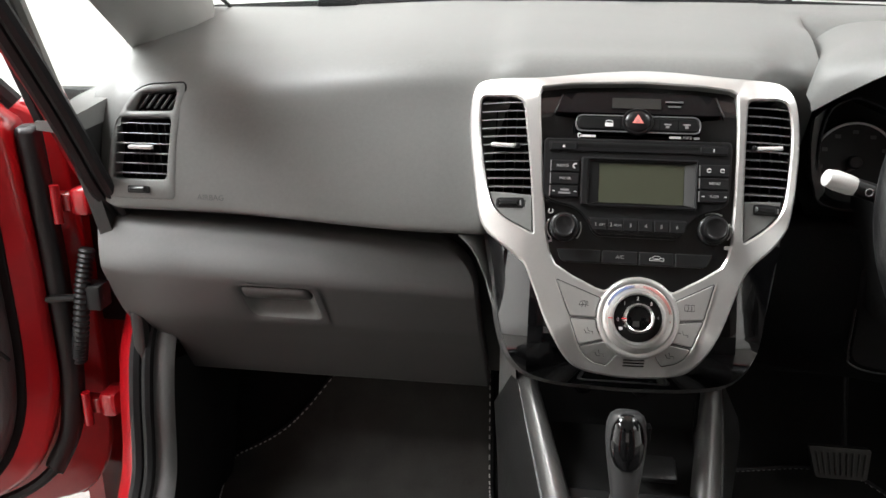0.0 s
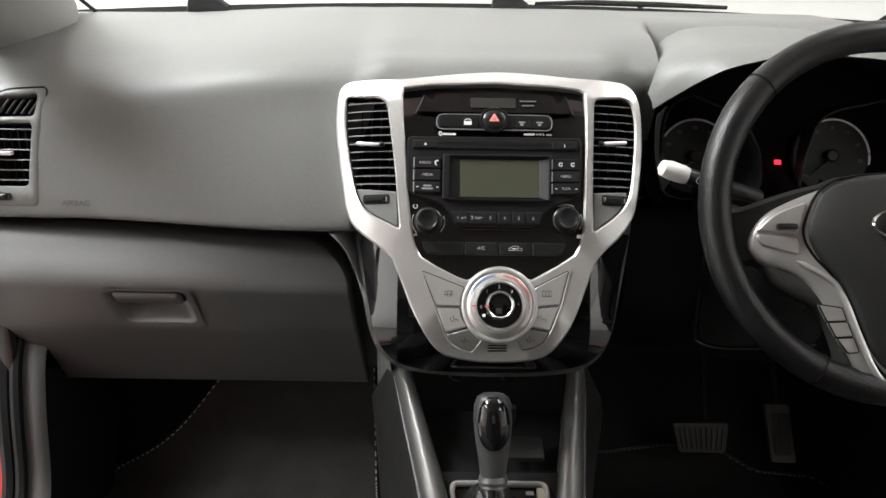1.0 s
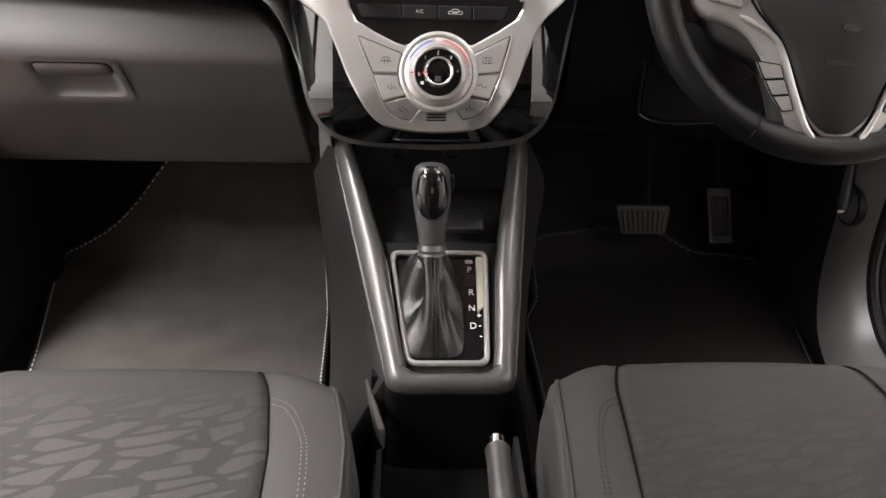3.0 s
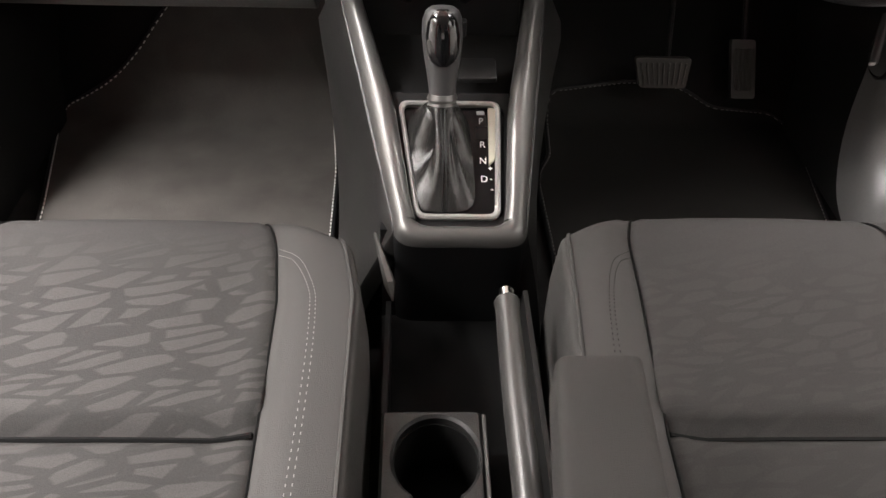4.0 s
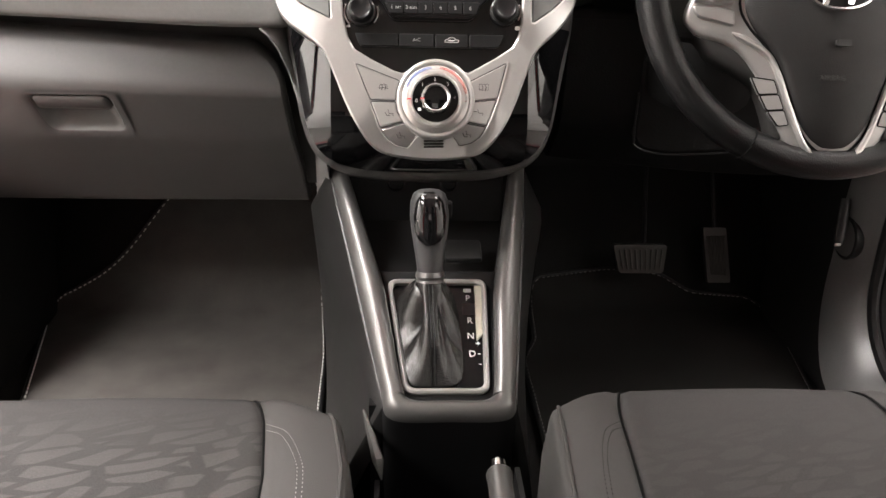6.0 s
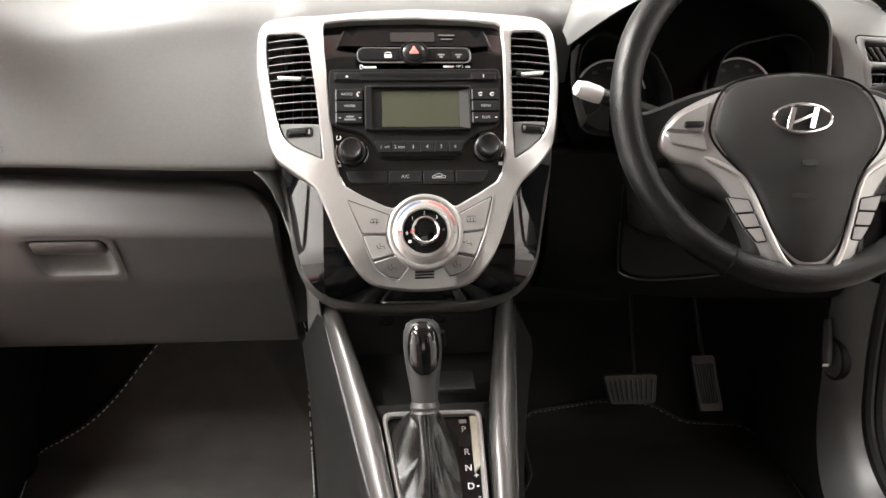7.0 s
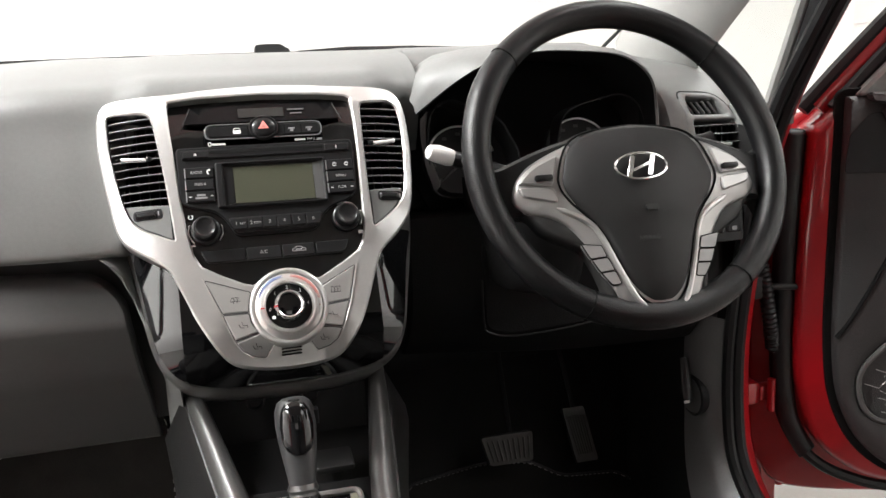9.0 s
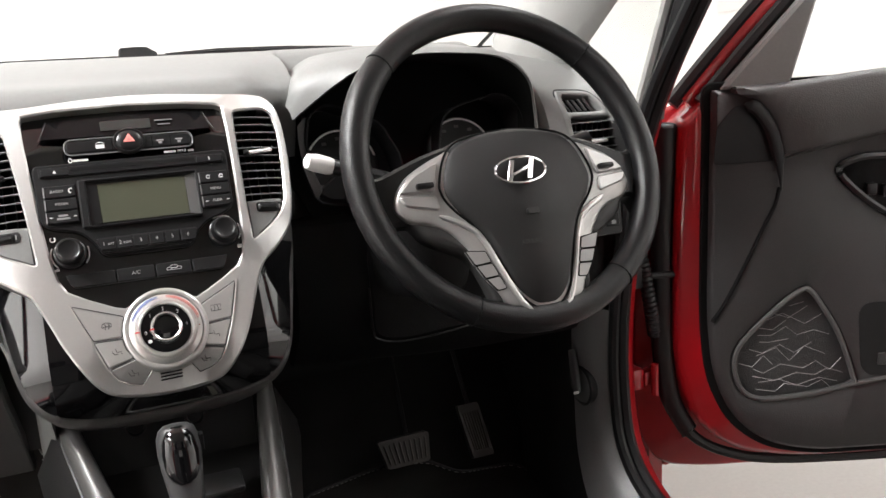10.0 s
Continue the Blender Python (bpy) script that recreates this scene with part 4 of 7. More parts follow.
for sg, lp in ((1, vent_r), (-1, vent_l)):
    vent = part("vent", plate(bmesh.new(), inset(turned(lp, True), -0.002), -0.044, -0.036, FS, 0), DARK, stack, "black air vent")
    ring_wall = [[FS(u, v, w) for u, v in turned(lp, True)] for w in (-0.003, -0.012, -0.036)]
    part("vent_wall", loft(bmesh.new(), ring_wall, True, False), BLACK, vent)
    for k in range(11):
        v = 0.1535 + 0.0103 * k if sg > 0 else 0.1525 + 0.0104 * k
        if sg > 0:
            ua, ub = float(np.interp(v, [0.143, 0.167, 0.206, 0.238, 0.27], [0.1690, 0.1725, 0.176, 0.1765, 0.171])), 0.1215
        else:
            ua, ub = float(np.interp(v, [0.147, 0.20, 0.232, 0.27], [-0.1752, -0.186, -0.1895, -0.189])), float(np.interp(v, [0.147, 0.1774, 0.262], [-0.1215, -0.1251, -0.137]))
        bm = bmesh.new()
        rings = []
        for u in np.linspace(ua - sg * 0.001, ub + sg * 0.001, 5):
            p = FS(u, v + 0.02 * sg * (u - ub), -0.009)
            rings.append([p + SV * a + SN * b for a, b in ((0.0007, 0.0042), (-0.0007, 0.0042), (0.0040, -0.012), (0.0054, -0.012))])
        loft(bm, rings)
        part("louvre", bm, SLAT, vent)
    for k in range(4):
        bm = bmesh.new()
        rbox(bm, MS(sg * (0.134 + 0.012 * k), 0.202, -0.026), (0.0016, 0.10, 0.008), 0)
        part("vane", bm, BLACK, vent)
    tu, tv = (0.1495, 0.2085) if sg > 0 else (-0.1595, 0.2035)
    part("tab", rbox(bmesh.new(), MS(tu, tv, 0.000) @ pose(0, 0, 0, 0, 0, 3 * sg), (0.029, 0.0046, 0.006), 0.0016), SATINTAB, vent, "chrome vent tab")
    part("tab_grip", rbox(bmesh.new(), MS(tu - sg * 0.018, tv - 0.001, -0.001), (0.006, 0.006, 0.008), 0.002), SATIN, vent)
    if sg > 0:
        ins = rounded([(0.1215, 0.1455), (0.1685, 0.149), (0.160, 0.127), (0.1443, 0.1115), (0.122, 0.0965)], [0.002, 0.004, 0.015, 0.02, 0.003], 4)
        wu, wv = 0.1500, 0.1370
    else:
        ins = rounded([(-0.1205, 0.1435), (-0.1755, 0.1485), (-0.1672, 0.128), (-0.1534, 0.115), (-0.1185, 0.0975)], [0.002, 0.004, 0.015, 0.02, 0.003], 4)
        wu, wv = -0.1475, 0.1340
    insert = part("vent_insert", plate(bmesh.new(), ins, -0.03, -0.006, FS, 0.002, step=0.012), DASH, stack, "grey insert with thumb wheel")
    part("slot", plate(bmesh.new(), rect(wu, wv, 0.034, 0.0125, 0.004), -0.007, -0.0052, FS, 0.0003), BLACK, insert)
    part("thumb_wheel", plate(bmesh.new(), rect(wu - 0.002, wv, 0.026, 0.0095, 0.003), -0.007, -0.0015, FS, 0.003), SATIN, insert)
    part("wheel_mark", plate(bmesh.new(), rect(wu + 0.0125, wv, 0.0018, 0.006, 0.0005), -0.006, -0.0045, FS, 0), GREYPRINT, insert)

# clock and hazard strip
hood = part("clock_panel", plate(bmesh.new(), rounded([(-0.0985, 0.2450), (0.0945, 0.2445), (0.087, 0.2715), (0.0, 0.2765), (-0.089, 0.2725)], [0.003, 0.003, 0.006, 0.05, 0.006]), -0.008, -0.0035, FST, 0.0008, step=0.01), CLOCKGLASS, stack, "dark glossy clock window")
part("clock_display", plate(bmesh.new(), rect(-0.0035, 0.2585, 0.057, 0.0135, 0.001), -0.0036, -0.0031, FST, 0), CLOCKLCD, hood)
for dv, w in ((0.2615, 0.021), (0.2555, 0.015)):
    part("print_bar", plate(bmesh.new(), rect(0.0405, dv, w, 0.0020, 0.0005), -0.0036, -0.0031, FST, 0), DISPBEVEL, hood)
for sg, path in ((1, [(0.0885, 0.2690), (0.0925, 0.2560), (0.0975, 0.2440)]), (-1, [(-0.0905, 0.2690), (-0.0945, 0.2560), (-0.1000, 0.2440)])):
    part("window_edge", tube(bmesh.new(), [FST(u, v, -0.0035) for u, v in path], 0.0006, 6), BLACK, hood)
strip_lp = rounded([(-0.0725, 0.2240), (0.0690, 0.2235), (0.0690, 0.2405), (-0.0725, 0.2405)], [0.007, 0.007, 0.0095, 0.0095], 5)
strip = part("switch_strip", plate(bmesh.new(), strip_lp, -0.008, -0.002, FS, 0.002), SATIN, stack, "black switch strip")
part("strip_rim", tube(bmesh.new(), [FS(u, v, -0.0035) for u, v in inset(turned(strip_lp, True), -0.0012)], 0.0010, 6, True), SLAT, strip)
for u in (-0.0215, 0.0235, 0.0445):
    part("divider", plate(bmesh.new(), rect(u, 0.232, 0.0008, 0.013, 0), -0.003, -0.0016, FS, 0), DARK, strip)
hz = Vector((-0.0022, 0.2348))
haz_o = FS(hz.x, hz.y, 0)
haz = part("hazard_button", lathe(bmesh.new(), [(0.0182, -0.006), (0.0182, -0.0004), (0.0172, 0.0012), (0.0158, 0.0013), (0.0150, 0.0004), (0.0140, 0.0012), (0.0122, 0.0026), (0.006, 0.0034), (0.001, 0.0036)], haz_o, (1, 0, 0), SV * 0.86, SN, 40), SATIN, stack, "oval black hazard button")
tri = [(hz.x + 0.0078 * math.sin(a), hz.y + 0.0004 + 0.0072 * math.cos(a)) for a in (0, 2.094, 4.189)]
part("triangle", plate(bmesh.new(), rounded(tri, 0.0012), 0.002, 0.0040, FS, 0.0003), PINK, haz, "pink hazard triangle")
part("triangle_core", plate(bmesh.new(), rounded([(hz.x + (u - hz.x) * 0.40, hz.y + (v - hz.y) * 0.40) for u, v in tri], 0.0006), 0.0040, 0.0043, FS, 0), HOTPRINT, haz)
part("icon", plate(bmesh.new(), rect(-0.0350, 0.2305, 0.0095, 0.0046, 0.0008), -0.002, -0.0013, FS, 0), WHITE, strip)
part("icon", tube(bmesh.new(), [FS(-0.0350 + 0.0042 * math.cos(a), 0.2332 + 0.0024 * math.sin(a), -0.0015) for a in np.linspace(0, math.pi, 8)], 0.0005, 4), WHITE, strip)
for u in (0.0325, 0.0545):
    part("icon", plate(bmesh.new(), rect(u, 0.2325, 0.0085, 0.0016, 0.0003), -0.002, -0.0013, FS, 0), GREYPRINT, strip)
    part("icon", plate(bmesh.new(), rect(u, 0.2295, 0.0040, 0.0028, 0.0003), -0.002, -0.0013, FS, 0), GREYPRINT, strip)
# marks over the disc slot
part("print_mark", tube(bmesh.new(), [FS(-0.0690 + 0.0018 * math.cos(a), 0.2175 + 0.0026 * math.sin(a), -0.0056) for a in np.linspace(0, 6.28, 11)[:-1]], 0.0007, 4, True), WHITE, stack)
for u, v, w in ((-0.0580, 0.2171, 0.0165), (0.0420, 0.2182, 0.0140), (0.0665, 0.2178, 0.0070)):
    part("print_bar", plate(bmesh.new(), rect(u, v, w, 0.0028, 0.0008), -0.006, -0.0055, FS, 0), WHITE if u < 0.06 else GREYPRINT, stack)
lettering("print_legend", "MP3", 0.0052, MS(0.0560, 0.2180, -0.0054), WHITE, stack, "", 1.15)

# radio
radio = thing("radio", "black car radio with grey display, knobs and preset buttons", "car radio", "", tuple(FS(0, 0.15, -0.02)))
rb = [(-0.1080, 0.2125), (0.1045, 0.2135), (0.1070, 0.2065), (0.1050, 0.1420), (0.0940, 0.1330), (0.0730, 0.1270), (0.0590, 0.1150), (0.0520, 0.1010), (0.0450, 0.0970), (-0.0420, 0.0970), (-0.0490, 0.1010), (-0.0560, 0.1150), (-0.0680, 0.1290), (-0.0990, 0.1365), (-0.1090, 0.1440), (-0.1105, 0.2060)]
part("face", plate(bmesh.new(), rounded(rb, [0.004, 0.004, 0.004, 0.006, 0.012, 0.012, 0.010, 0.004, 0.003, 0.003, 0.004, 0.010, 0.012, 0.010, 0.006, 0.004], 4), -0.02, 0.0, FS, 0.0015), BLACK, radio, "matt black radio face")
part("disc_strip", plate(bmesh.new(), rounded([(-0.1035, 0.1965), (0.1010, 0.1975), (0.1015, 0.2080), (-0.1045, 0.2080)], 0.002), 0.0, 0.002, FS, 0.0006), SATIN, radio)
part("disc_slot", plate(bmesh.new(), rect(-0.001, 0.2035, 0.1380, 0.0034, 0.001), 0.002, 0.0023, FS, 0), DARK, radio)
for u in (-0.0870, 0.0850):
    b = part("button", plate(bmesh.new(), rect(u, 0.2020, 0.0300, 0.0088, 0.001), 0.001, 0.0032, FS, 0.0008), KEY, radio)
    part("mark", plate(bmesh.new(), rounded([(u - 0.002, 0.2005), (u + 0.002, 0.2005), (u, 0.2040)], 0.0002) if u < 0 else rect(u, 0.2020, 0.0012, 0.0042, 0.0004), 0.0032, 0.0036, FS, 0), WHITE, b)
disp_hole = rounded([(-0.0560, 0.1865), (0.0655, 0.1865), (0.0650, 0.1345), (-0.0565, 0.1345)], 0.002)
part("display_frame", plate(bmesh.new(), rounded([(-0.0655, 0.1900), (0.0690, 0.1900), (0.0680, 0.1320), (-0.0655, 0.1320)], 0.003), 0.0, 0.0045, FS, 0.002, (disp_hole,)), BLACK, radio, "black display frame")
part("display", plate(bmesh.new(), rounded([(-0.0445, 0.1835), (0.0530, 0.1835), (0.0525, 0.1370), (-0.0440, 0.1370)], 0.001), -0.001, 0.0006, FS, 0), LCD, radio, "unlit olive grey display")
for sg, u0, u1 in ((-1, -0.0560, -0.0447), (1, 0.0655, 0.0532)):
    # right side paler than the left: the light on it is in the colour
    part("bevel_side", plate(bmesh.new(), [(u0, 0.1865), (u1, 0.1835), (u1, 0.1370), (u0, 0.1345)], -0.001, 0.001, FS, 0), DISPBEVEL if sg > 0 else SATIN, radio)
for sg, cu, names in ((-1, -0.0838, ("RADIO", "MEDIA", "")), (1, 0.0868, ("", "MENU", "FLDR"))):
    for k, nm in enumerate(names):
        v = 0.1785 - 0.0152 * k
        hw, hh = 0.0162, 0.0070
        corners = [(cu - hw, v - hh), (cu + hw, v - hh), (cu + hw, v + hh), (cu - hw, v + hh)]
        soft = [0.0008] * 4
        if k == 2:
            soft[0 if sg < 0 else 1] = 0.007
        b = part("button", plate(bmesh.new(), rounded(corners, soft, 4), 0.0, 0.0032, FS, 0.0010), KEY, radio)
        if nm:
            lettering("legend", nm, 0.0046, MS(cu - (0.0035 if k == 0 else 0), v, 0.0036), LEGEND, b)
        elif sg > 0:
            for du in (-0.0065, 0.0085):
                part("icon", tube(bmesh.new(), [FS(cu + du + 0.0024 * math.cos(a), v + 0.0020 * math.sin(a), 0.0036) for a in np.linspace(0.4, 5.6, 8)], 0.0006, 4), WHITE, b)
        else:
            for dv, w in ((0.0016, 0.0100), (-0.0020, 0.0140)):
                part("print_bar", plate(bmesh.new(), rect(cu, v + dv, w, 0.0022, 0.0004), 0.0032, 0.0037, FS, 0), GREYPRINT, b)
        if k == 0 and nm:
            part("icon", tube(bmesh.new(), [FS(cu + 0.0115 + 0.0026 * math.cos(a), v + 0.0026 * math.sin(a), 0.0036) for a in np.linspace(1.0, 4.6, 8)], 0.0009, 4), WHITE, b)
        if k == 2:
            for du in (-0.0125, 0.0125):
                part("mark", plate(bmesh.new(), rect(cu + du, v, 0.003, 0.001, 0), 0.0032, 0.0037, FS, 0), WHITE, b)
        part("light_bar", plate(bmesh.new(), rect(cu - hw - 0.0010, v, 0.0013, 0.0125, 0.0004), 0.0, 0.0034, FS, 0), GREYPRINT, b)
tray = rounded([(-0.0450, 0.1000), (0.0485, 0.1000), (0.0575, 0.1190), (-0.0545, 0.1190)], [0.003, 0.003, 0.002, 0.002], 3)
presets = part("preset_strip", plate(bmesh.new(), tray, 0.0, 0.0016, FS, 0.0008), SATIN, radio)
for k, nm in enumerate(("1", "2", "3", "4", "5", "6")):
    u = -0.0415 + 0.0176 * k
    lp = [(u - 0.0083, 0.1035), (u + 0.0083, 0.1035), (u + 0.0083, 0.1175), (u - 0.0083, 0.1175)]
    if k == 0:
        lp[3] = (u - 0.0115, 0.1175)
    if k == 5:
        lp[2] = (u + 0.0115, 0.1175)
    b = part("preset_button", plate(bmesh.new(), rounded(lp, 0.0012, 3), 0.0010, 0.0034, FS, 0.0009), KEY, presets)
    lettering("legend", nm, 0.0062, MS(u - (0.0045 if k < 2 else 0), 0.1105, 0.0038), LEGEND, b)
    if k < 2:
        lettering("small_legend", ("RPT", "RDM")[k], 0.0040, MS(u + 0.0030, 0.1100, 0.0038), LEGEND, b)
for u, v, nm in ((-0.0822, 0.1063, "volume_knob"), (0.0878, 0.1100, "tuning_knob")):
    kn = part(nm, lathe(bmesh.new(), [(0.0172, -0.005), (0.0172, 0.0012), (0.0162, 0.0024), (0.0146, 0.003), (0.0143, 0.0135), (0.0130, 0.0160), (0.0112, 0.0165), (0.0094, 0.0153), (0.001, 0.0151)], FS(u, v, 0), (1, 0, 0), SV, SN, 40), SATIN, radio, "round black knob")
    part("knob_ridge", lathe(bmesh.new(), [(0.0150, 0.004), (0.0152, 0.006), (0.0150, 0.008)], FS(u, v, 0), (1, 0, 0), SV, SN, 40, False), BLACK, kn)
    for r0, a0, a1 in ((0.0200, 155 if u < 0 else 118, 225 if u < 0 else 60), (0.0198, -40 if u < 0 else -32, 20 if u < 0 else 25)):
        arc = [FS(u + r0 * math.cos(a), v + r0 * math.sin(a), -0.004) for a in np.linspace(radians(a0), radians(a1), 10)]
        part("ring_mark", tube(bmesh.new(), arc, 0.0009, 5), SILVER_DARK, kn)
    mark = rounded([(u - 0.026, 0.0870), (u - 0.013, 0.0885), (u - 0.014, 0.0918)], 0.0004) if u < 0 else rect(u + 0.0165, 0.0905, 0.006, 0.0045, 0.001)
    part("mark", plate(bmesh.new(), mark, -0.006, -0.0055, FS, 0), WHITE, kn)
part("power_mark", tube(bmesh.new(), [FS(-0.0985 + 0.0026 * math.cos(a), 0.1252 + 0.0026 * math.sin(a), -0.0052) for a in np.linspace(radians(120), radians(420), 10)], 0.0007, 5), WHITE, radio)

# row of four keys under the radio
rowk = [(-0.0900, -0.0385), (-0.0372, 0.0040), (0.0053, 0.0448), (0.0461, 0.0875)]
for k, (a, b) in enumerate(rowk):
    lp = rounded([(a + (0.006 if k == 0 else 0), 0.0655), (b - (0.006 if k == 3 else 0), 0.0655), (b, 0.0810), (a, 0.0810)], [0.006 if k == 0 else 0.001, 0.006 if k == 3 else 0.001, 0.002, 0.002], 3)
    key = part("key", plate(bmesh.new(), lp, -0.008, 0.0, FS, 0.0012), KEY, stack, "black rectangular key")
    if k == 1:
        lettering("legend", "A/C", 0.0058, MS((a + b) / 2, 0.0735, 0.0004), LEGEND, key)
    if k == 2:
        car = spline([(-0.008, -0.0022), (-0.0075, 0.0004), (-0.0045, 0.0012), (-0.0028, 0.0030), (0.0028, 0.0030), (0.0048, 0.001), (0.008, 0.0004), (0.008, -0.0022)], 3)
        part("icon", tube(bmesh.new(), [FS((a + b) / 2 + u, 0.0735 + v, 0.0003) for u, v in car], 0.0005, 5, True), LEGEND, key)
        part("icon", tube(bmesh.new(), [FS((a + b) / 2 + u, 0.0735 + v, 0.0003) for u, v in ((-0.004, -0.0002), (0.003, -0.0002), (0.004, 0.0008))], 0.0005, 4), WHITE, key)

# heater controls
heater = thing("heater_control", "round silver heater dial with six silver buttons", "heater control", "", tuple(FS(0, 0, -0.01)))
CD = (CO[0] - 0.0005, CO[1] - 0.0005)
dial = part("temperature_ring", lathe(bmesh.new(), [(0.0402, -0.008), (0.0402, 0.0015), (0.0390, 0.0030), (0.0345, 0.0045), (0.0338, 0.0062), (0.0322, 0.0092), (0.0300, 0.0098), (0.0285, 0.0085), (0.0272, 0.0042)], FS(*CD, 0), (1, 0, 0), SV, SN, 72), SILVER_DARK, heater, "brushed silver temperature ring")
part("dial_face", lathe(bmesh.new(), [(0.0274, -0.002), (0.0272, 0.0045), (0.001, 0.0045)], FS(*CD, 0), (1, 0, 0), SV, SN, 48), PIANO, heater, "gloss black dial face")
knob = part("fan_knob", lathe(bmesh.new(), [(0.0182, 0.003), (0.0180, 0.0130), (0.0170, 0.0162), (0.0152, 0.0168), (0.0138, 0.0158), (0.0134, 0.012)], FS(*CD, 0), (1, 0, 0), SV, SN, 48), CHROME_SATIN, heater, "satin chrome fan knob")
part("knob_cap", lathe(bmesh.new(), [(0.0136, 0.008), (0.0136, 0.013), (0.0115, 0.0138), (0.001, 0.0142)], FS(*CD, 0), (1, 0, 0), SV, SN, 40), PIANO, knob, "gloss black knob cap")
for t0, t1, mat, nm in ((97, 160, BLUEPRINT, "cold_band"), (10, 83, HOTPRINT, "hot_band")):
    for r in (0.0362, 0.0378):
        arc = [FS(CD[0] + r * math.cos(a), CD[1] + r * math.sin(a), 0.0050 - 0.33 * (r - 0.0345)) for a in np.linspace(radians(t0), radians(t1), 18)]
        part(nm, tube(bmesh.new(), arc, [0.0003 + 0.0008 * math.sin(math.pi * (q + 0.5) / 18) for q in range(18)], 5, flat=0.3, up=tuple(SN)), mat, dial)
part("dial_dot", lathe(bmesh.new(), [(0.0008, 0.0), (0.0007, 0.0004), (0.0001, 0.0004)], FS(CD[0] + 0.0362, CD[1] - 0.002, 0.0042), (1, 0, 0), SV, SN, 10), HOTPRINT, dial)
for txt_, a in (("0", 186), ("1", 133), ("2", 92), ("3", 50), ("4", 4)):
    lettering("legend", txt_, 0.0058, MS(CD[0] + 0.0226 * math.cos(radians(a)), CD[1] + 0.0226 * math.sin(radians(a)), 0.005), WHITE if txt_ != "4" else GREYPRINT, heater)
part("mark", plate(bmesh.new(), rect(CD[0] + 0.0226 * math.cos(radians(213)), CD[1] + 0.0226 * math.sin(radians(213)), 0.0042, 0.0038, 0.001), 0.0045, 0.005, FS, 0), WHITE, heater)
for r in (0.0312, 0.0158):
    part("pointer", plate(bmesh.new(), rect(CD[0] - r, CD[1] - 0.001, 0.0048, 0.0013, 0.0004), 0.004, 0.0102 if r > 0.03 else 0.0171, FS, 0), REDPRINT, heater)


def icon_paths(kind):
    """Strokes of a heater symbol, in units of its width."""
    if kind == "screen":
        return [[(-0.5, -0.15), (-0.38, 0.32), (0.0, 0.42), (0.38, 0.32), (0.5, -0.15), (0.0, -0.05), (-0.5, -0.15)], [(-0.2, -0.4), (-0.1, 0.1), (-0.2, 0.25)], [(0.15, -0.4), (0.25, 0.1), (0.15, 0.25)]]
    if kind == "rear":
        return [[(-0.5, -0.35), (-0.5, 0.4), (0.5, 0.4), (0.5, -0.35), (-0.5, -0.35)], [(-0.2, -0.45), (-0.1, 0.0), (-0.2, 0.28)], [(0.15, -0.45), (0.25, 0.0), (0.15, 0.28)]]
    if kind == "face":
        return [[(-0.1, 0.4), (0.0, -0.1), (0.45, -0.1), (0.45, -0.4)], [(-0.55, 0.1), (-0.2, 0.1)]]
    return [[(-0.15, 0.4), (-0.05, -0.1), (0.4, -0.1), (0.4, -0.4)], [(-0.5, 0.1), (-0.3, -0.35), (0.05, -0.35)]]


BUTTONS = {
    -1: [([(-0.0880, 0.0440), (-0.0372, 0.0248), (-0.0405, 0.0110), (-0.0415, 0.0022), (-0.0705, 0.0028)], "screen"),
         ([(-0.0702, 0.0000), (-0.0415, -0.0004), (-0.0395, -0.0120), (-0.0318, -0.0225), (-0.0590, -0.0298)], "feet"),
         ([(-0.0583, -0.0322), (-0.0298, -0.0246), (-0.0220, -0.0320), (-0.0150, -0.0378), (-0.0262, -0.0515), (-0.0400, -0.0490), (-0.0505, -0.0425)], "feet")],
    1: [([(0.0900, 0.0470), (0.0480, 0.0252), (0.0500, 0.0120), (0.0510, 0.0030), (0.0795, 0.0060)], "rear"),
        ([(0.0788, 0.0034), (0.0510, 0.0004), (0.0490, -0.0120), (0.0425, -0.0216), (0.0675, -0.0258)], "face"),
        ([(0.0665, -0.0285), (0.0405, -0.0242), (0.0340, -0.0310), (0.0262, -0.0358), (0.0362, -0.0495), (0.0500, -0.0462), (0.0605, -0.0392)], "feet")]}
for sg, edge in ((-1, [(-0.0905, 0.0468), (-0.0722, 0.0010), (-0.0602, -0.0312), (-0.0515, -0.0436), (-0.0405, -0.0504), (-0.0262, -0.0530), (-0.0142, -0.0384)]),
                 (1, [(0.0928, 0.0492), (0.0812, 0.0045), (0.0690, -0.0275), (0.0615, -0.0402), (0.0505, -0.0476), (0.0360, -0.0510), (0.0252, -0.0362)])):
    for pl, kind in BUTTONS[sg]:
        lp = rounded(pl, 0.0020, 3)
        b = part("heater_button", plate(bmesh.new(), lp, -0.004, 0.0013, FS, 0.0012), KEYSILVER, heater, "silver heater button")
        cu, cv = sum(p[0] for p in pl) / len(pl), sum(p[1] for p in pl) / len(pl)
        for path in icon_paths(kind):
            part("icon", tube(bmesh.new(), [FS(cu + 0.0110 * a, cv + 0.0090 * c, 0.0014) for a, c in path], 0.00045, 4), BUTTONMARK, b)
        part("gap", tube(bmesh.new(), [FS(u, v, 0.0003) for u, v in inset(turned(lp, True), -0.0006)], 0.0006, 4, True), BUTTONMARK, b)
    part("groove", tube(bmesh.new(), [FS(u, v, 0.0004) for u, v in edge], 0.0010, 5), SILVER_DARK, heater)
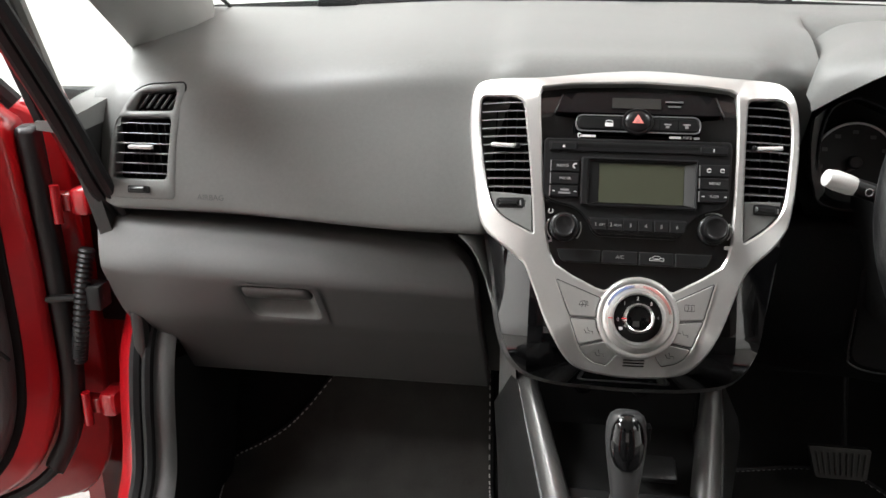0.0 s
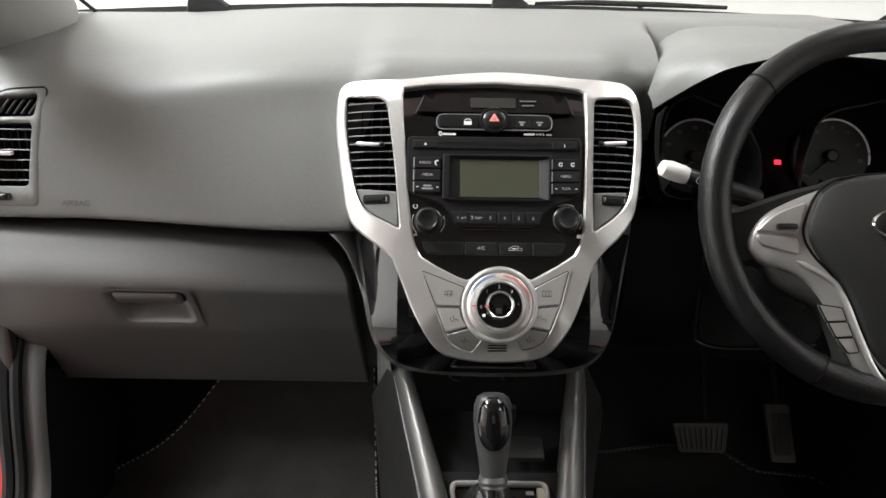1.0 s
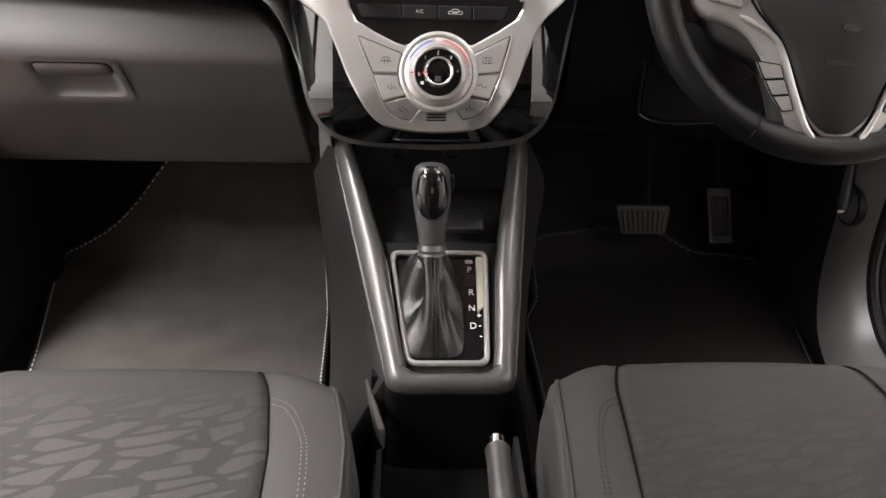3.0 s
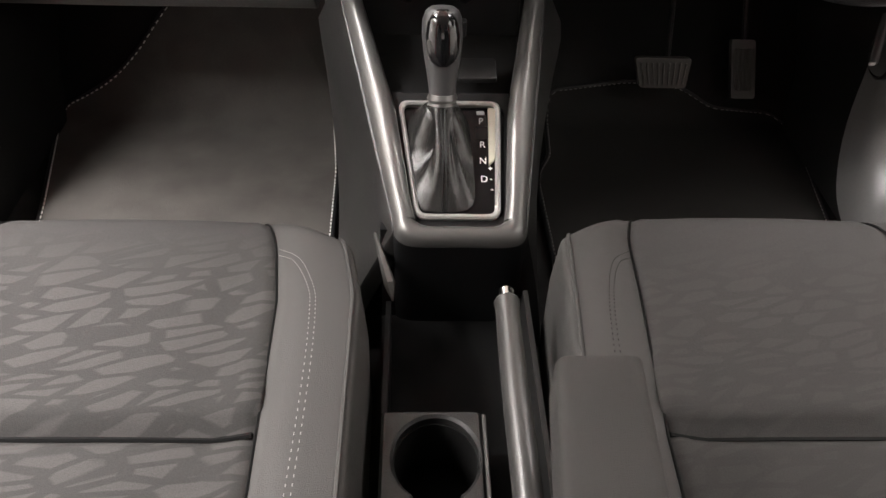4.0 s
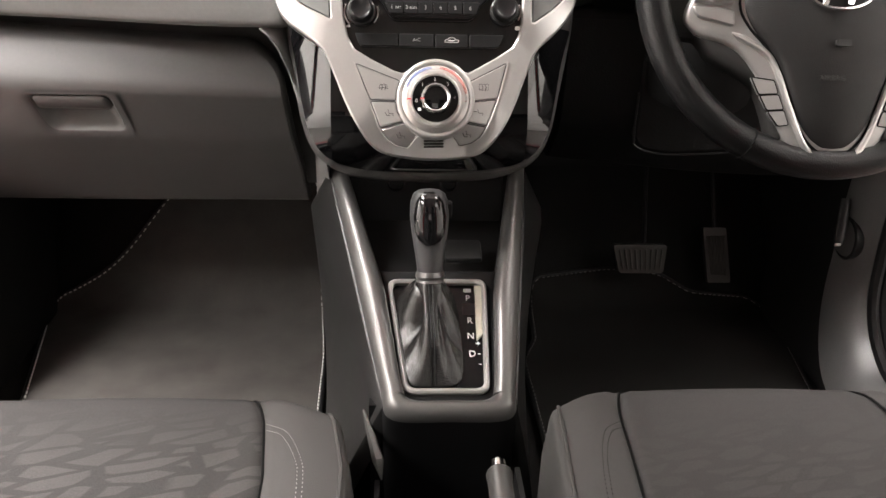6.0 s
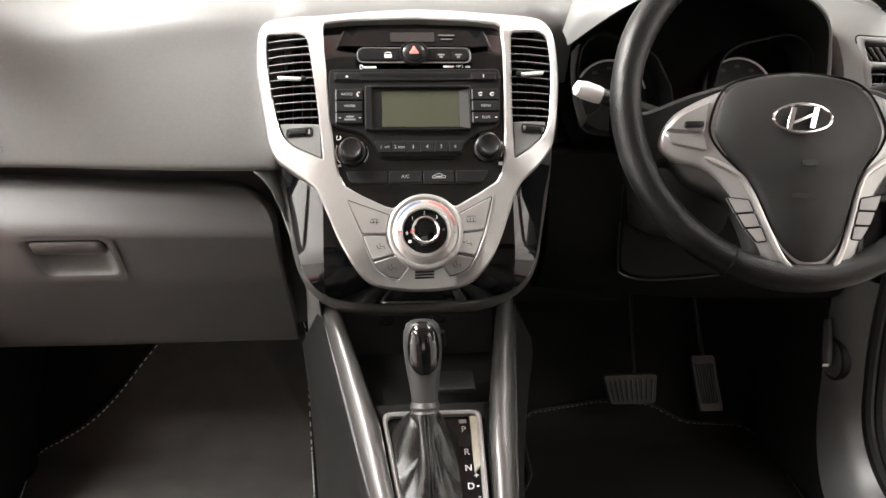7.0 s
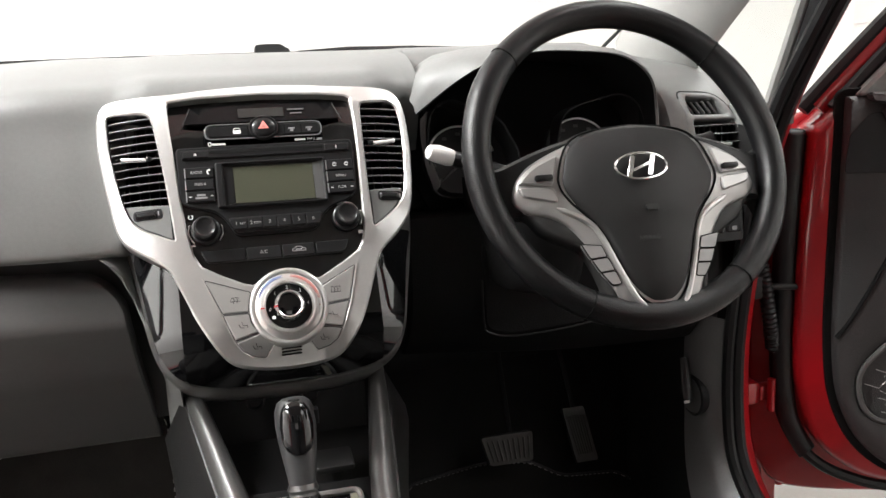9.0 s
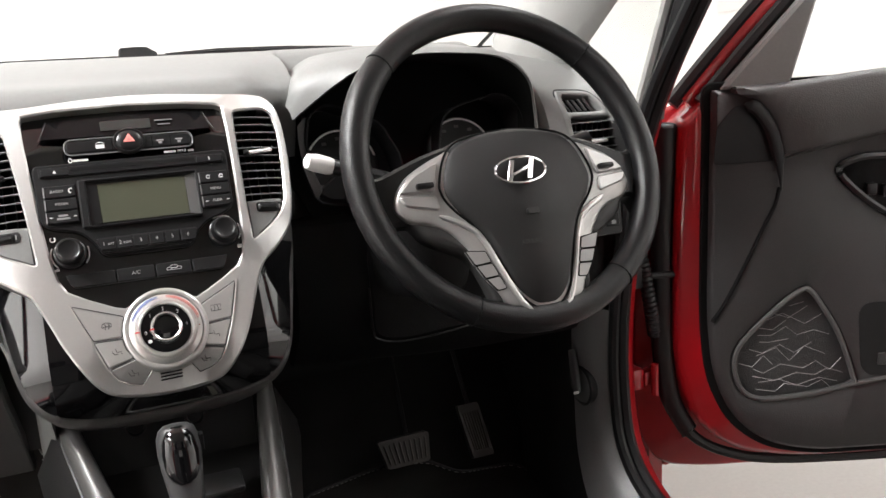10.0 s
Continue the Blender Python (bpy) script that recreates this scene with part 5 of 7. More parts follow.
for k in range(3):
    part("grille_slot", plate(bmesh.new(), rounded([(-0.0070, -0.0455 - 0.0034 * k), (0.0168, -0.0450 - 0.0034 * k), (0.0168, -0.0434 - 0.0034 * k), (-0.0070, -0.0439 - 0.0034 * k)], 0.0005, 2), -0.001, 0.0007, FS, 0), DARK, heater)

# ---- instrument cluster ----
clus = thing("instrument_cluster", "hooded instrument cluster with two round gauges", "instrument cluster", "", (0.38, 0.2, 0.75))
LIP = [(0.208, 0.168, 0.799), (0.238, 0.150, 0.824), (0.268, 0.130, 0.847), (0.297, 0.114, 0.862), (0.36, 0.106, 0.876), (0.425, 0.104, 0.876), (0.498, 0.104, 0.867), (0.545, 0.112, 0.835), (0.570, 0.14, 0.79), (0.578, 0.15, 0.745)]
BROW = [(0.202, 0.178, 0.818), (0.215, 0.172, 0.849), (0.249, 0.165, 0.869), (0.29, 0.155, 0.880), (0.36, 0.15, 0.887), (0.43, 0.15, 0.887), (0.505, 0.15, 0.878), (0.560, 0.152, 0.842), (0.584, 0.165, 0.79), (0.592, 0.17, 0.745)]
CREST = [(0.212, 0.205, 0.828), (0.224, 0.215, 0.859), (0.254, 0.22, 0.877), (0.295, 0.22, 0.889), (0.36, 0.22, 0.895), (0.43, 0.22, 0.895), (0.512, 0.22, 0.885), (0.574, 0.21, 0.846), (0.602, 0.20, 0.79), (0.612, 0.20, 0.745)]
TAIL = [(0.235, 0.30, 0.825), (0.25, 0.37, 0.858), (0.28, 0.42, 0.882), (0.31, 0.44, 0.893), (0.36, 0.44, 0.896), (0.43, 0.44, 0.896), (0.50, 0.44, 0.888), (0.56, 0.40, 0.85), (0.60, 0.30, 0.79), (0.61, 0.30, 0.745)]
cx, cz = 0.39, 0.765
lip = spline(LIP, 5)


def shrunk(f, dy):
    return [(cx + (x - cx) * f, y + dy, cz + (z - cz) * f) for x, y, z in lip]


bm = bmesh.new()
loft(bm, [shrunk(0.988, 0.003), lip, spline([tuple(0.62 * a + 0.38 * b + c for a, b, c in zip(p, q, (0, -0.002, 0.003))) for p, q in zip(LIP, BROW)], 5), spline(BROW, 5), spline(CREST, 5), spline(TAIL, 5)], closed=False, caps=False)
part("hood", bm, DASH, clus, "grey grained instrument hood", 70)
bm = bmesh.new()
loft(bm, [shrunk(0.989, 0.0035), shrunk(0.965, 0.012), shrunk(0.945, 0.05), shrunk(0.93, 0.14)], closed=False, caps=False)
part("hood_lining", bm, DARK, clus, "black inside of the hood", 60)
FC = lambda u, v, w: Vector((u, 0.232 - w + 0.28 * (v - 0.72), v))
part("backing", plate(bmesh.new(), [(cx + (p[0] - cx) * 0.985, cz + (p[2] - cz) * 0.985) for p in lip] + [(0.565, 0.66), (0.40, 0.60), (0.24, 0.64), (0.214, 0.70)], -0.02, 0.0, FC, 0), DARK, clus)
# grey bezel running down from the hood's tip
rows = [spline([(0.213, 0.166, 0.79), (0.213, 0.166, 0.763), (0.219, 0.166, 0.723), (0.233, 0.172, 0.686)], 4),
        spline([(0.224, 0.172, 0.80), (0.222, 0.174, 0.765), (0.227, 0.174, 0.728), (0.240, 0.176, 0.695)], 4),
        spline([(0.236, 0.19, 0.80), (0.230, 0.195, 0.768), (0.234, 0.195, 0.735), (0.246, 0.195, 0.70)], 4),
        spline([(0.238, 0.24, 0.80), (0.232, 0.24, 0.768), (0.236, 0.235, 0.735), (0.248, 0.235, 0.70)], 4)]
part("bezel", sheet(bmesh.new(), rows, (0.004, 0.01, 0), 0.001), LOWER, clus, "grey cluster bezel", 60)
LEFT_EYE = [(0.232, 0.798), (0.257, 0.815), (0.28, 0.81), (0.33, 0.788), (0.347, 0.764), (0.363, 0.729), (0.355, 0.68), (0.24, 0.68), (0.226, 0.745)]
RIGHT_EYE = [(0.428, 0.765), (0.447, 0.796), (0.494, 0.809), (0.528, 0.814), (0.556, 0.798), (0.568, 0.770), (0.568, 0.735), (0.54, 0.68), (0.43, 0.68)]
for gx, gz, eye, a0, a1 in ((0.286, 0.7225, LEFT_EYE, 146, 15), (0.479, 0.7255, RIGHT_EYE, 130, -8)):
    lp = spline(eye, 5, True)
    rim_ = part("gauge_rim", tube(bmesh.new(), [FC(u, v, 0.058 + 0.28 * (v - 0.72)) for u, v in lp], 0.0016, 6, True), KEY, clus)
    rings = [[FC(u, v, 0.058 + 0.28 * (v - 0.72)) for u, v in lp], [FC(gx + (u - gx) * 0.9, gz + (v - gz) * 0.9, 0.02) for u, v in lp]]
    part("gauge_well", loft(bmesh.new(), rings, True, False), BLACK, rim_)
    g = part("gauge", lathe(bmesh.new(), [(0.056, 0.0), (0.056, 0.012), (0.053, 0.014), (0.001, 0.010)], FC(gx, gz, 0), (1, 0, 0), (0, 0.27, 0.96), (0, -0.96, 0.27), 40), BLACK, clus, "round dark gauge")
    # the chrome ring's highlight, drawn as an arc of near-white
    arc = [FC(gx + 0.0535 * math.cos(a), gz + 0.0535 * math.sin(a), 0.0165) for a in np.linspace(radians(a0), radians(a1), 30)]
    part("bright_arc", tube(bmesh.new(), arc, 0.0017, 6), GAUGERING, g, "bright part of the gauge ring, as a white arc")
    for k in range(9):
        a = radians(215 - 31.25 * k)
        part("tick", plate(bmesh.new(), rect(gx + 0.042 * math.cos(a), gz + 0.042 * math.sin(a), 0.007, 0.0045, 0.001), 0.0125, 0.0145, FC, 0), GAUGEPRINT, g)
    part("needle", tube(bmesh.new(), [FC(gx, gz, 0.018), FC(gx - 0.034, gz - 0.026, 0.018)], [0.002, 0.0008], 6), GAUGEPRINT, g)
    part("needle_hub", lathe(bmesh.new(), [(0.009, 0.010), (0.009, 0.019), (0.007, 0.021), (0.001, 0.021)], FC(gx, gz, 0), (1, 0, 0), (0, 0.27, 0.96), (0, -0.96, 0.27), 20), SATIN, g)
part("warning_light", plate(bmesh.new(), rect(0.405, 0.719, 0.009, 0.006, 0.001), 0.01, 0.0125, FC, 0), WARNING, clus, "small lit red warning lamp")
# column shroud below
rows = []
for s in np.linspace(0, 1, 8):
    z = 0.70 - 0.13 * s
    rows.append([(0.364 + 0.085 * math.sin(a) * (1 - 0.15 * s), 0.12 - 0.10 * math.cos(a) * (1 - 0.2 * s) + 0.02 * s, z - 0.02 * math.cos(a)) for a in np.linspace(radians(-95), radians(95), 13)])
colm = thing("steering_column", "black steering column shroud with two control stalks", "steering column", "", (0.364, 0.1, 0.62))
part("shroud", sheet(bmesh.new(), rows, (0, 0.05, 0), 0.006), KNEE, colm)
st = part("light_stalk", tube(bmesh.new(), [(0.31, 0.035, 0.715), (0.255, 0.015, 0.733), (0.211, 0.005, 0.747)], [0.010, 0.0105, 0.0108], 12, flat=0.9), SATIN, colm, "black light stalk")
part("stalk_tip", tube(bmesh.new(), [(0.2125, 0.005, 0.7465), (0.208, 0.004, 0.748), (0.192, 0.001, 0.7535), (0.182, -0.001, 0.7565), (0.179, -0.0015, 0.7575)], [0.0098, 0.0108, 0.011, 0.009, 0.004], 14), TIPWHITE, st, "pale grey stalk tip")
part("icon", tube(bmesh.new(), [Vector((0.225, -0.007, 0.7435)) + Vector((0.004 * math.cos(a), 0, 0.004 * math.sin(a))) for a in np.linspace(0, 6.28, 9)[:-1]], 0.0006, 4, True), GREYPRINT, st)
part("wiper_stalk", tube(bmesh.new(), [(0.43, 0.03, 0.715), (0.50, 0.005, 0.735), (0.565, -0.01, 0.752)], [0.010, 0.0115, 0.012], 12, flat=0.9), SATIN, colm, "black wiper stalk")
part("wiper_icon", tube(bmesh.new(), [(0.531, -0.0125, 0.741), (0.541, -0.0145, 0.745), (0.540, -0.0145, 0.751), (0.530, -0.0125, 0.747)], 0.0007, 4, True), WHITE, colm)

# ---- steering wheel ----
WL = radians(24.0)
WV, WN = Vector((0, math.sin(WL), math.cos(WL))), Vector((0, -math.cos(WL), math.sin(WL)))
WC = Vector((0.3845, -0.1252, 0.7446))
WK = 1.052
FWH = lambda u, v, w: WC + (Vector((u, 0, 0)) + WV * v + WN * w) * WK
wheel = thing("steering_wheel", "black leather steering wheel with silver spokes and oval emblem", "steering wheel", "", tuple(WC))
bm = bmesh.new()
rings = []
for i in range(72):
    a = 2 * math.pi * i / 72
    deg = math.degrees(a)
    grip = 0.0012 * (math.exp(-((deg - 150) / 14) ** 2) + math.exp(-((deg - 30) / 14) ** 2))
    c = Vector((math.cos(a), 0, 0)) + WV * math.sin(a)
    rings.append([WC + (c * (0.171 + (0.0152 + grip) * math.cos(b)) + WN * ((0.0165 + grip) * math.sin(b))) * WK for b in (2 * math.pi * j / 14 for j in range(14))])
rings.append(rings[0])
rows = [[bm.verts.new(p) for p in r] for r in rings[:-1]]
rows.append(rows[0])
for a, b in zip(rows, rows[1:]):
    for i in range(14):
        bm.faces.new((a[i - 1], a[i], b[i], b[i - 1]))
part("rim", bm, LEATHER, wheel, "black leather rim")
for deg in (136, 44, -117, -55):
    a = radians(deg)
    c = Vector((math.cos(a), 0, 0)) + WV * math.sin(a)
    part("seam", tube(bmesh.new(), [WC + (c * (0.171 + 0.0157 * math.cos(b)) + WN * (0.0170 * math.sin(b))) * WK for b in np.linspace(0, 2 * math.pi, 17)[:-1]], 0.0009, 5, True), DARK, wheel)
half = [(0, 0.018), (0.05, 0.018), (0.070, 0.0175), (0.0797, 0.0142), (0.1009, 0.0056), (0.1225, -0.006), (0.1355, -0.0208), (0.141, -0.037), (0.136, -0.0475), (0.1246, -0.056), (0.105, -0.062), (0.088, -0.0735), (0.069, -0.100), (0.060, -0.120), (0.052, -0.141), (0.0425, -0.158), (0.034, -0.165), (0.022, -0.1705), (0, -0.173)]


def FSP(u, v, w):
    return FWH(u, v, w + 0.012 - 1.2 * max(0, abs(u) - 0.07) ** 2)


spk = part("spoke_trim", plate(bmesh.new(), mirrored(spline(half, 4)), -0.016, -0.002, FSP, 0.004, step=0.01), WHEELSILVER, wheel, "satin silver spoke trim", 50)
half = [(0, 0.0325), (0.036, 0.0295), (0.062, 0.0235), (0.078, 0.0100), (0.088, -0.0135), (0.0897, -0.030), (0.080, -0.0475), (0.0655, -0.063), (0.0535, -0.080), (0.0445, -0.1036), (0.0357, -0.130), (0.0255, -0.149), (0.013, -0.160), (0, -0.162)]
FP = lambda u, v, w: FWH(u, v, w + 0.012 - 1.6 * u * u - 0.9 * (v + 0.04) ** 2)
padp = mirrored(spline(half, 4))
part("airbag_pad", plate(bmesh.new(), padp, -0.02, 0.012, FP, 0.006, step=0.012), PAD, wheel, "dark grained airbag cover", 50)
ridge = spline([(0.098, -0.052), (0.0675, -0.069), (0.055, -0.087), (0.0435, -0.118), (0.029, -0.153), (0.0155, -0.165), (-0.0155, -0.165), (-0.029, -0.153), (-0.0435, -0.118), (-0.055, -0.087), (-0.0675, -0.069), (-0.098, -0.052)], 5)
part("trim_ridge", tube(bmesh.new(), [FSP(u, v, -0.001) for u, v in ridge], [0.001] + [0.0032] * (len(ridge) - 2) + [0.001], 8), SILVER, spk, "bright raised trim edge")
part("pad_gap", tube(bmesh.new(), [FSP(u, v, -0.0015) for u, v in inset(turned(padp, True), -0.0008)], 0.0014, 5, True), DARK, wheel)
# oval emblem
EM = (-0.002, -0.017)
embl = part("emblem", tube(bmesh.new(), [FP(EM[0] + 0.0295 * math.cos(a), EM[1] + 0.0145 * math.sin(a), 0.0128) for a in np.linspace(0, 2 * math.pi, 41)[:-1]], 0.0016, 6, True), CHROME, wheel, "chrome oval emblem")
part("emblem_bar", plate(bmesh.new(), rounded([(EM[0] - 0.013, EM[1] - 0.0045), (EM[0] - 0.010, EM[1] - 0.0062), (EM[0] + 0.013, EM[1] + 0.0022), (EM[0] + 0.0115, EM[1] + 0.0056)], 0.0008), 0.011, 0.0142, FP, 0.0005), CHROME, embl)
for u0 in (-0.0115, 0.0115):
    part("emblem_bar", plate(bmesh.new(), rounded([(EM[0] + u0 - 0.0070, EM[1] - 0.0105), (EM[0] + u0 - 0.0015, EM[1] - 0.0115), (EM[0] + u0 + 0.0065, EM[1] + 0.0105), (EM[0] + u0 + 0.0010, EM[1] + 0.0115)], 0.001), 0.011, 0.0140, FP, 0.0004), CHROME, embl)
WM = Matrix(((1, WV.x, WN.x, 0), (0, WV.y, WN.y, 0), (0, WV.z, WN.z, 0), (0, 0, 0, 1)))
lettering("airbag_mark", "AIRBAG", 0.0075, Matrix.Translation(FP(-0.008, -0.094, 0.0135)) @ WM, EMBOSS, wheel)
part("horn_mark", plate(bmesh.new(), rect(0.001, -0.062, 0.014, 0.006, 0.002), 0.010, 0.0135, FP, 0), EMBOSS, wheel)
for sg in (1, -1):
    sp = spline([(0.050, 0.026), (0.0737, 0.0225), (0.0996, 0.016), (0.1218, 0.0085), (0.1383, 0.0025), (0.152, -0.001), (0.160, 0.004), (0.168, -0.005), (0.169, -0.03), (0.164, -0.058), (0.152, -0.070), (0.146, -0.058), (0.136, -0.054), (0.104, -0.058), (0.08, -0.045)], 4, True)
    part("spoke", plate(bmesh.new(), [(sg * u, v) for u, v in sp], -0.03, -0.006, FSP, 0.004), LEATHER, wheel, "black spoke cover")
    under = spline([(0.133, -0.050), (0.1235, -0.0615), (0.114, -0.0749), (0.093, -0.0871), (0.0766, -0.0967), (0.0677, -0.1116), (0.0605, -0.1334), (0.0564, -0.1500), (0.045, -0.148), (0.058, -0.105), (0.082, -0.070), (0.11, -0.054)], 4, True)
    part("spoke_underside", plate(bmesh.new(), [(sg * u, v) for u, v in under], -0.022, -0.0052, FSP, 0.004, step=0.008), SPOKE_SHADE, wheel, "underside of the spoke, silver darkened for its shade", 60)
    lo = rounded([(0.03, -0.150), (0.050, -0.135), (0.058, -0.150), (0.045, -0.166)], 0.006, 4)
    part("lower_spoke", plate(bmesh.new(), [(sg * u, v) for u, v in lo], -0.024, -0.010, FSP, 0.004), LEATHER, wheel)
    b = rounded([(0.0885, 0.0045), (0.098, 0.001), (0.119, -0.008), (0.1345, -0.0235), (0.0975, -0.0275)], [0.003, 0.01, 0.01, 0.004, 0.004], 4)
    key = part("spoke_button", plate(bmesh.new(), [(sg * u, v) for u, v in b], -0.004, 0.0015, FSP, 0.0015), WHEELSILVER, spk)
    part("rocker", rbox(bmesh.new(), Matrix.Translation(FSP(sg * 0.108, -0.020, 0.004)) @ WM, (0.020, 0.006, 0.008), 0.002), SATIN, key)
    b = rounded([(0.0968, -0.030), (0.1355, -0.0262), (0.1305, -0.0375), (0.095, -0.0470)], 0.005, 4)
    part("spoke_button", plate(bmesh.new(), [(sg * u, v) for u, v in b], -0.004, 0.001, FSP, 0.0015), WHEELSILVER, spk)
    for k in range(3):
        b = rounded((((0.079, -0.092), (0.057, -0.095), (0.053, -0.107), (0.0715, -0.108)), ((0.0705, -0.109), (0.0525, -0.108), (0.0475, -0.1215), (0.0635, -0.1225)), ((0.0628, -0.1235), (0.047, -0.1225), (0.0425, -0.136), (0.053, -0.137)))[k], 0.002, 3)
        part("lower_button", plate(bmesh.new(), [(sg * u, v) for u, v in b], -0.006, -0.0012, FSP, 0.0008), WHEELKEY, spk)
        part("gap", tube(bmesh.new(), [FSP(sg * u, v, -0.0019) for u, v in b], 0.0007, 4, True), DARK, spk)

# ---- centre console ----
CA = radians(29)
CV, CN = Vector((0, math.cos(CA), math.sin(CA))), Vector((0, -math.sin(CA), math.cos(CA)))
CORG = Vector((0, -0.19, 0.275))


def FCON(u, v, w):
    return CORG + Vector((0.016 * (1 - v / 0.28) + u, 0, 0)) + CV * v + CN * w


MCON = lambda u, v, w: Matrix.Translation(FCON(u, v, w)) @ Matrix(((1, CV.x, CN.x, 0), (0, CV.y, CN.y, 0), (0, CV.z, CN.z, 0), (0, 0, 0, 1)))
con = thing("centre_console", "dark grey plastic console with satin grey gear surround and cup holder", "centre console", "", (0.01, -0.2, 0.05))
# gear surround: two rails joined at the rear
out_half = [(0.064, -0.018), (0.074, 0.01), (0.098, 0.15), (0.128, 0.325), (0.134, 0.372)]
in_half = [(0.047, 0.014), (0.0515, 0.03), (0.0655, 0.170), (0.101, 0.325), (0.112, 0.372)]

def FCR(u, v, w):
    # the driver's side of the surround stands a little wider
    return FCON(u + 0.0045 * (1 + max(-1.0, min(1.0, u / 0.06))), v, w)


for sg in (-1, 1):
    rings = []
    for v in np.linspace(0.02, 0.372, 16):
        a = float(np.interp(v, [p[1] for p in in_half], [p[0] for p in in_half]))
        b = float(np.interp(v, [p[1] for p in out_half], [p[0] for p in out_half]))
        prof = [(a, -0.05), (a, -0.006), (a + 0.003, -0.001), (a + (b - a) * 0.35, 0.002), (a + (b - a) * 0.62, 0.0), (a + (b - a) * 0.85, -0.006), (b, -0.016), (b + 0.002, -0.05)]
        rings.append([FCR(sg * u, v, w) for u, w in prof])
    part("surround_rail", loft(bmesh.new(), rings), RAIL, con, "satin grey gear surround rail", 60)


def arc(hw, v0, r):
    # runs along the rear edge and turns up into the rails
    return spline([(-hw, 0.022), (-hw * 0.93, v0 + r * 0.35), (-hw + r, v0), (0, v0), (hw - r, v0), (hw * 0.93, v0 + r * 0.35), (hw, 0.022)], 4)


ia, oa = arc(0.0515, 0.012, 0.016), arc(0.0765, -0.011, 0.026)
rings = []
for (iu, iv), (ou, ov) in zip(ia, oa):
    mixp = lambda f: (iu + (ou - iu) * f, iv + (ov - iv) * f)
    prof = [(0, -0.05), (0, -0.006), (0.12, -0.001), (0.35, 0.002), (0.62, 0.0), (0.85, -0.006), (1, -0.016), (1.05, -0.06)]
    rings.append([FCR(*mixp(f), w) for f, w in prof])
part("surround_end", loft(bmesh.new(), rings), RAIL, con, "rounded rear end of the gear surround", 60)

rings = []
for ou, ov in oa:
    p = FCR(ou * 1.012, ov, -0.0155)
    rings.append([p, p + Vector((0, 0.004, -0.02)), p + Vector((0, 0.012, -0.06)), Vector((p.x * 1.02, p.y + 0.02, 0.08)), Vector((p.x * 0.9, p.y + 0.05, 0.08)), FCR(ou * 0.9, ov + 0.02, -0.03)])
# blacker than the flanks: shade under the surround put into the colour
part("console_nose", loft(bmesh.new(), rings), BLACK, con, "dark rounded nose under the gear surround", 60)
# console flanks
for sg in (-1, 1):
    rows = []
    for s in np.linspace(0, 1, 8):
        row = []
        for v in np.linspace(0.008, 0.365, 13):
            b = float(np.interp(v, [p[1] for p in out_half], [p[0] for p in out_half]))
            top = FCR(sg * (b + 0.001), v, -0.014)
            bot = Vector((sg * ((0.142 if sg > 0 else 0.148) + 0.02 * v), top.y + 0.03, FLOORZ))
            p = top.lerp(bot, s)
            p.x += sg * (0.003 * math.sin(math.pi * s) + 0.034 * max(0.0, min(1.0, (v - 0.16) / 0.17)) * min(1.0, s / 0.12) * (1 - s) ** 2)
            row.append(p)
        rows.append(row)
    part("flank", sheet(bmesh.new(), rows, (-sg * 0.02, 0, 0), 0.003), CONSOLE, con, "dark grey console flank")
# tray round the gate and the cubby in front of it
hole = rounded([(-0.043, 0.030), (0.048, 0.030), (0.061, 0.177), (-0.056, 0.177)], [0.01, 0.01, 0.012, 0.012], 4)
tr = rounded([(-0.054, 0.008), (0.054, 0.008), (0.083, 0.20), (-0.083, 0.20)], 0.01, 4)
part("gate_tray", plate(bmesh.new(), tr, -0.04, -0.018, FCR, 0.003, (hole,)), BLACK, con, "dark tray round the gear gate")
fo = rounded([(-0.0485, 0.024), (0.0535, 0.024), (0.0665, 0.183), (-0.0615, 0.183)], [0.014, 0.014, 0.014, 0.014], 5)
fi = rounded([(-0.0425, 0.0305), (0.0475, 0.0305), (0.0600, 0.177), (-0.0555, 0.177)], [0.010, 0.010, 0.010, 0.010], 5)
gate = part("gate_frame", plate(bmesh.new(), fo, -0.022, -0.010, FCON, 0.0025, (fi,)), SILVER, con, "satin chrome gear gate frame")
gp = part("gate_plate", plate(bmesh.new(), inset(turned(fi, True), -0.002), -0.03, -0.019, FCON, 0), CLOCKGLASS, con, "black gear gate plate")
part("light_guide", plate(bmesh.new(), rounded([(0.0455, 0.096), (0.0540, 0.104), (0.0595, 0.1745), (0.0500, 0.1745)], 0.001), -0.02, -0.0135, FCON, 0.0008), CREAMSTRIP, gp, "pale metal strip beside the gear letters")
part("position_window", plate(bmesh.new(), rounded([(0.0320, 0.133), (0.0480, 0.133), (0.0490, 0.150), (0.0330, 0.150)], 0.001), -0.02, -0.0182, FCON, 0), KEY, gp)
part("legend_bar", plate(bmesh.new(), rect(0.041, 0.1695, 0.010, 0.0055, 0.001), -0.02, -0.0185, FCON, 0), GREYPRINT, gp)
for txt_, u, v in (("P", 0.0405, 0.1575), ("R", 0.0400, 0.1250), ("N", 0.0390, 0.1030), ("D", 0.0385, 0.0785)):
    lettering("gear_letter", txt_, 0.0120, MCON(u, v, -0.0184), WHITE, gp)
for txt_, u, v in (("+", 0.0470, 0.0925), ("-", 0.0470, 0.0795), ("-", 0.0470, 0.0655)):
    lettering("gear_letter", txt_, 0.0120, MCON(u, v, -0.0184), WHITE, gp)
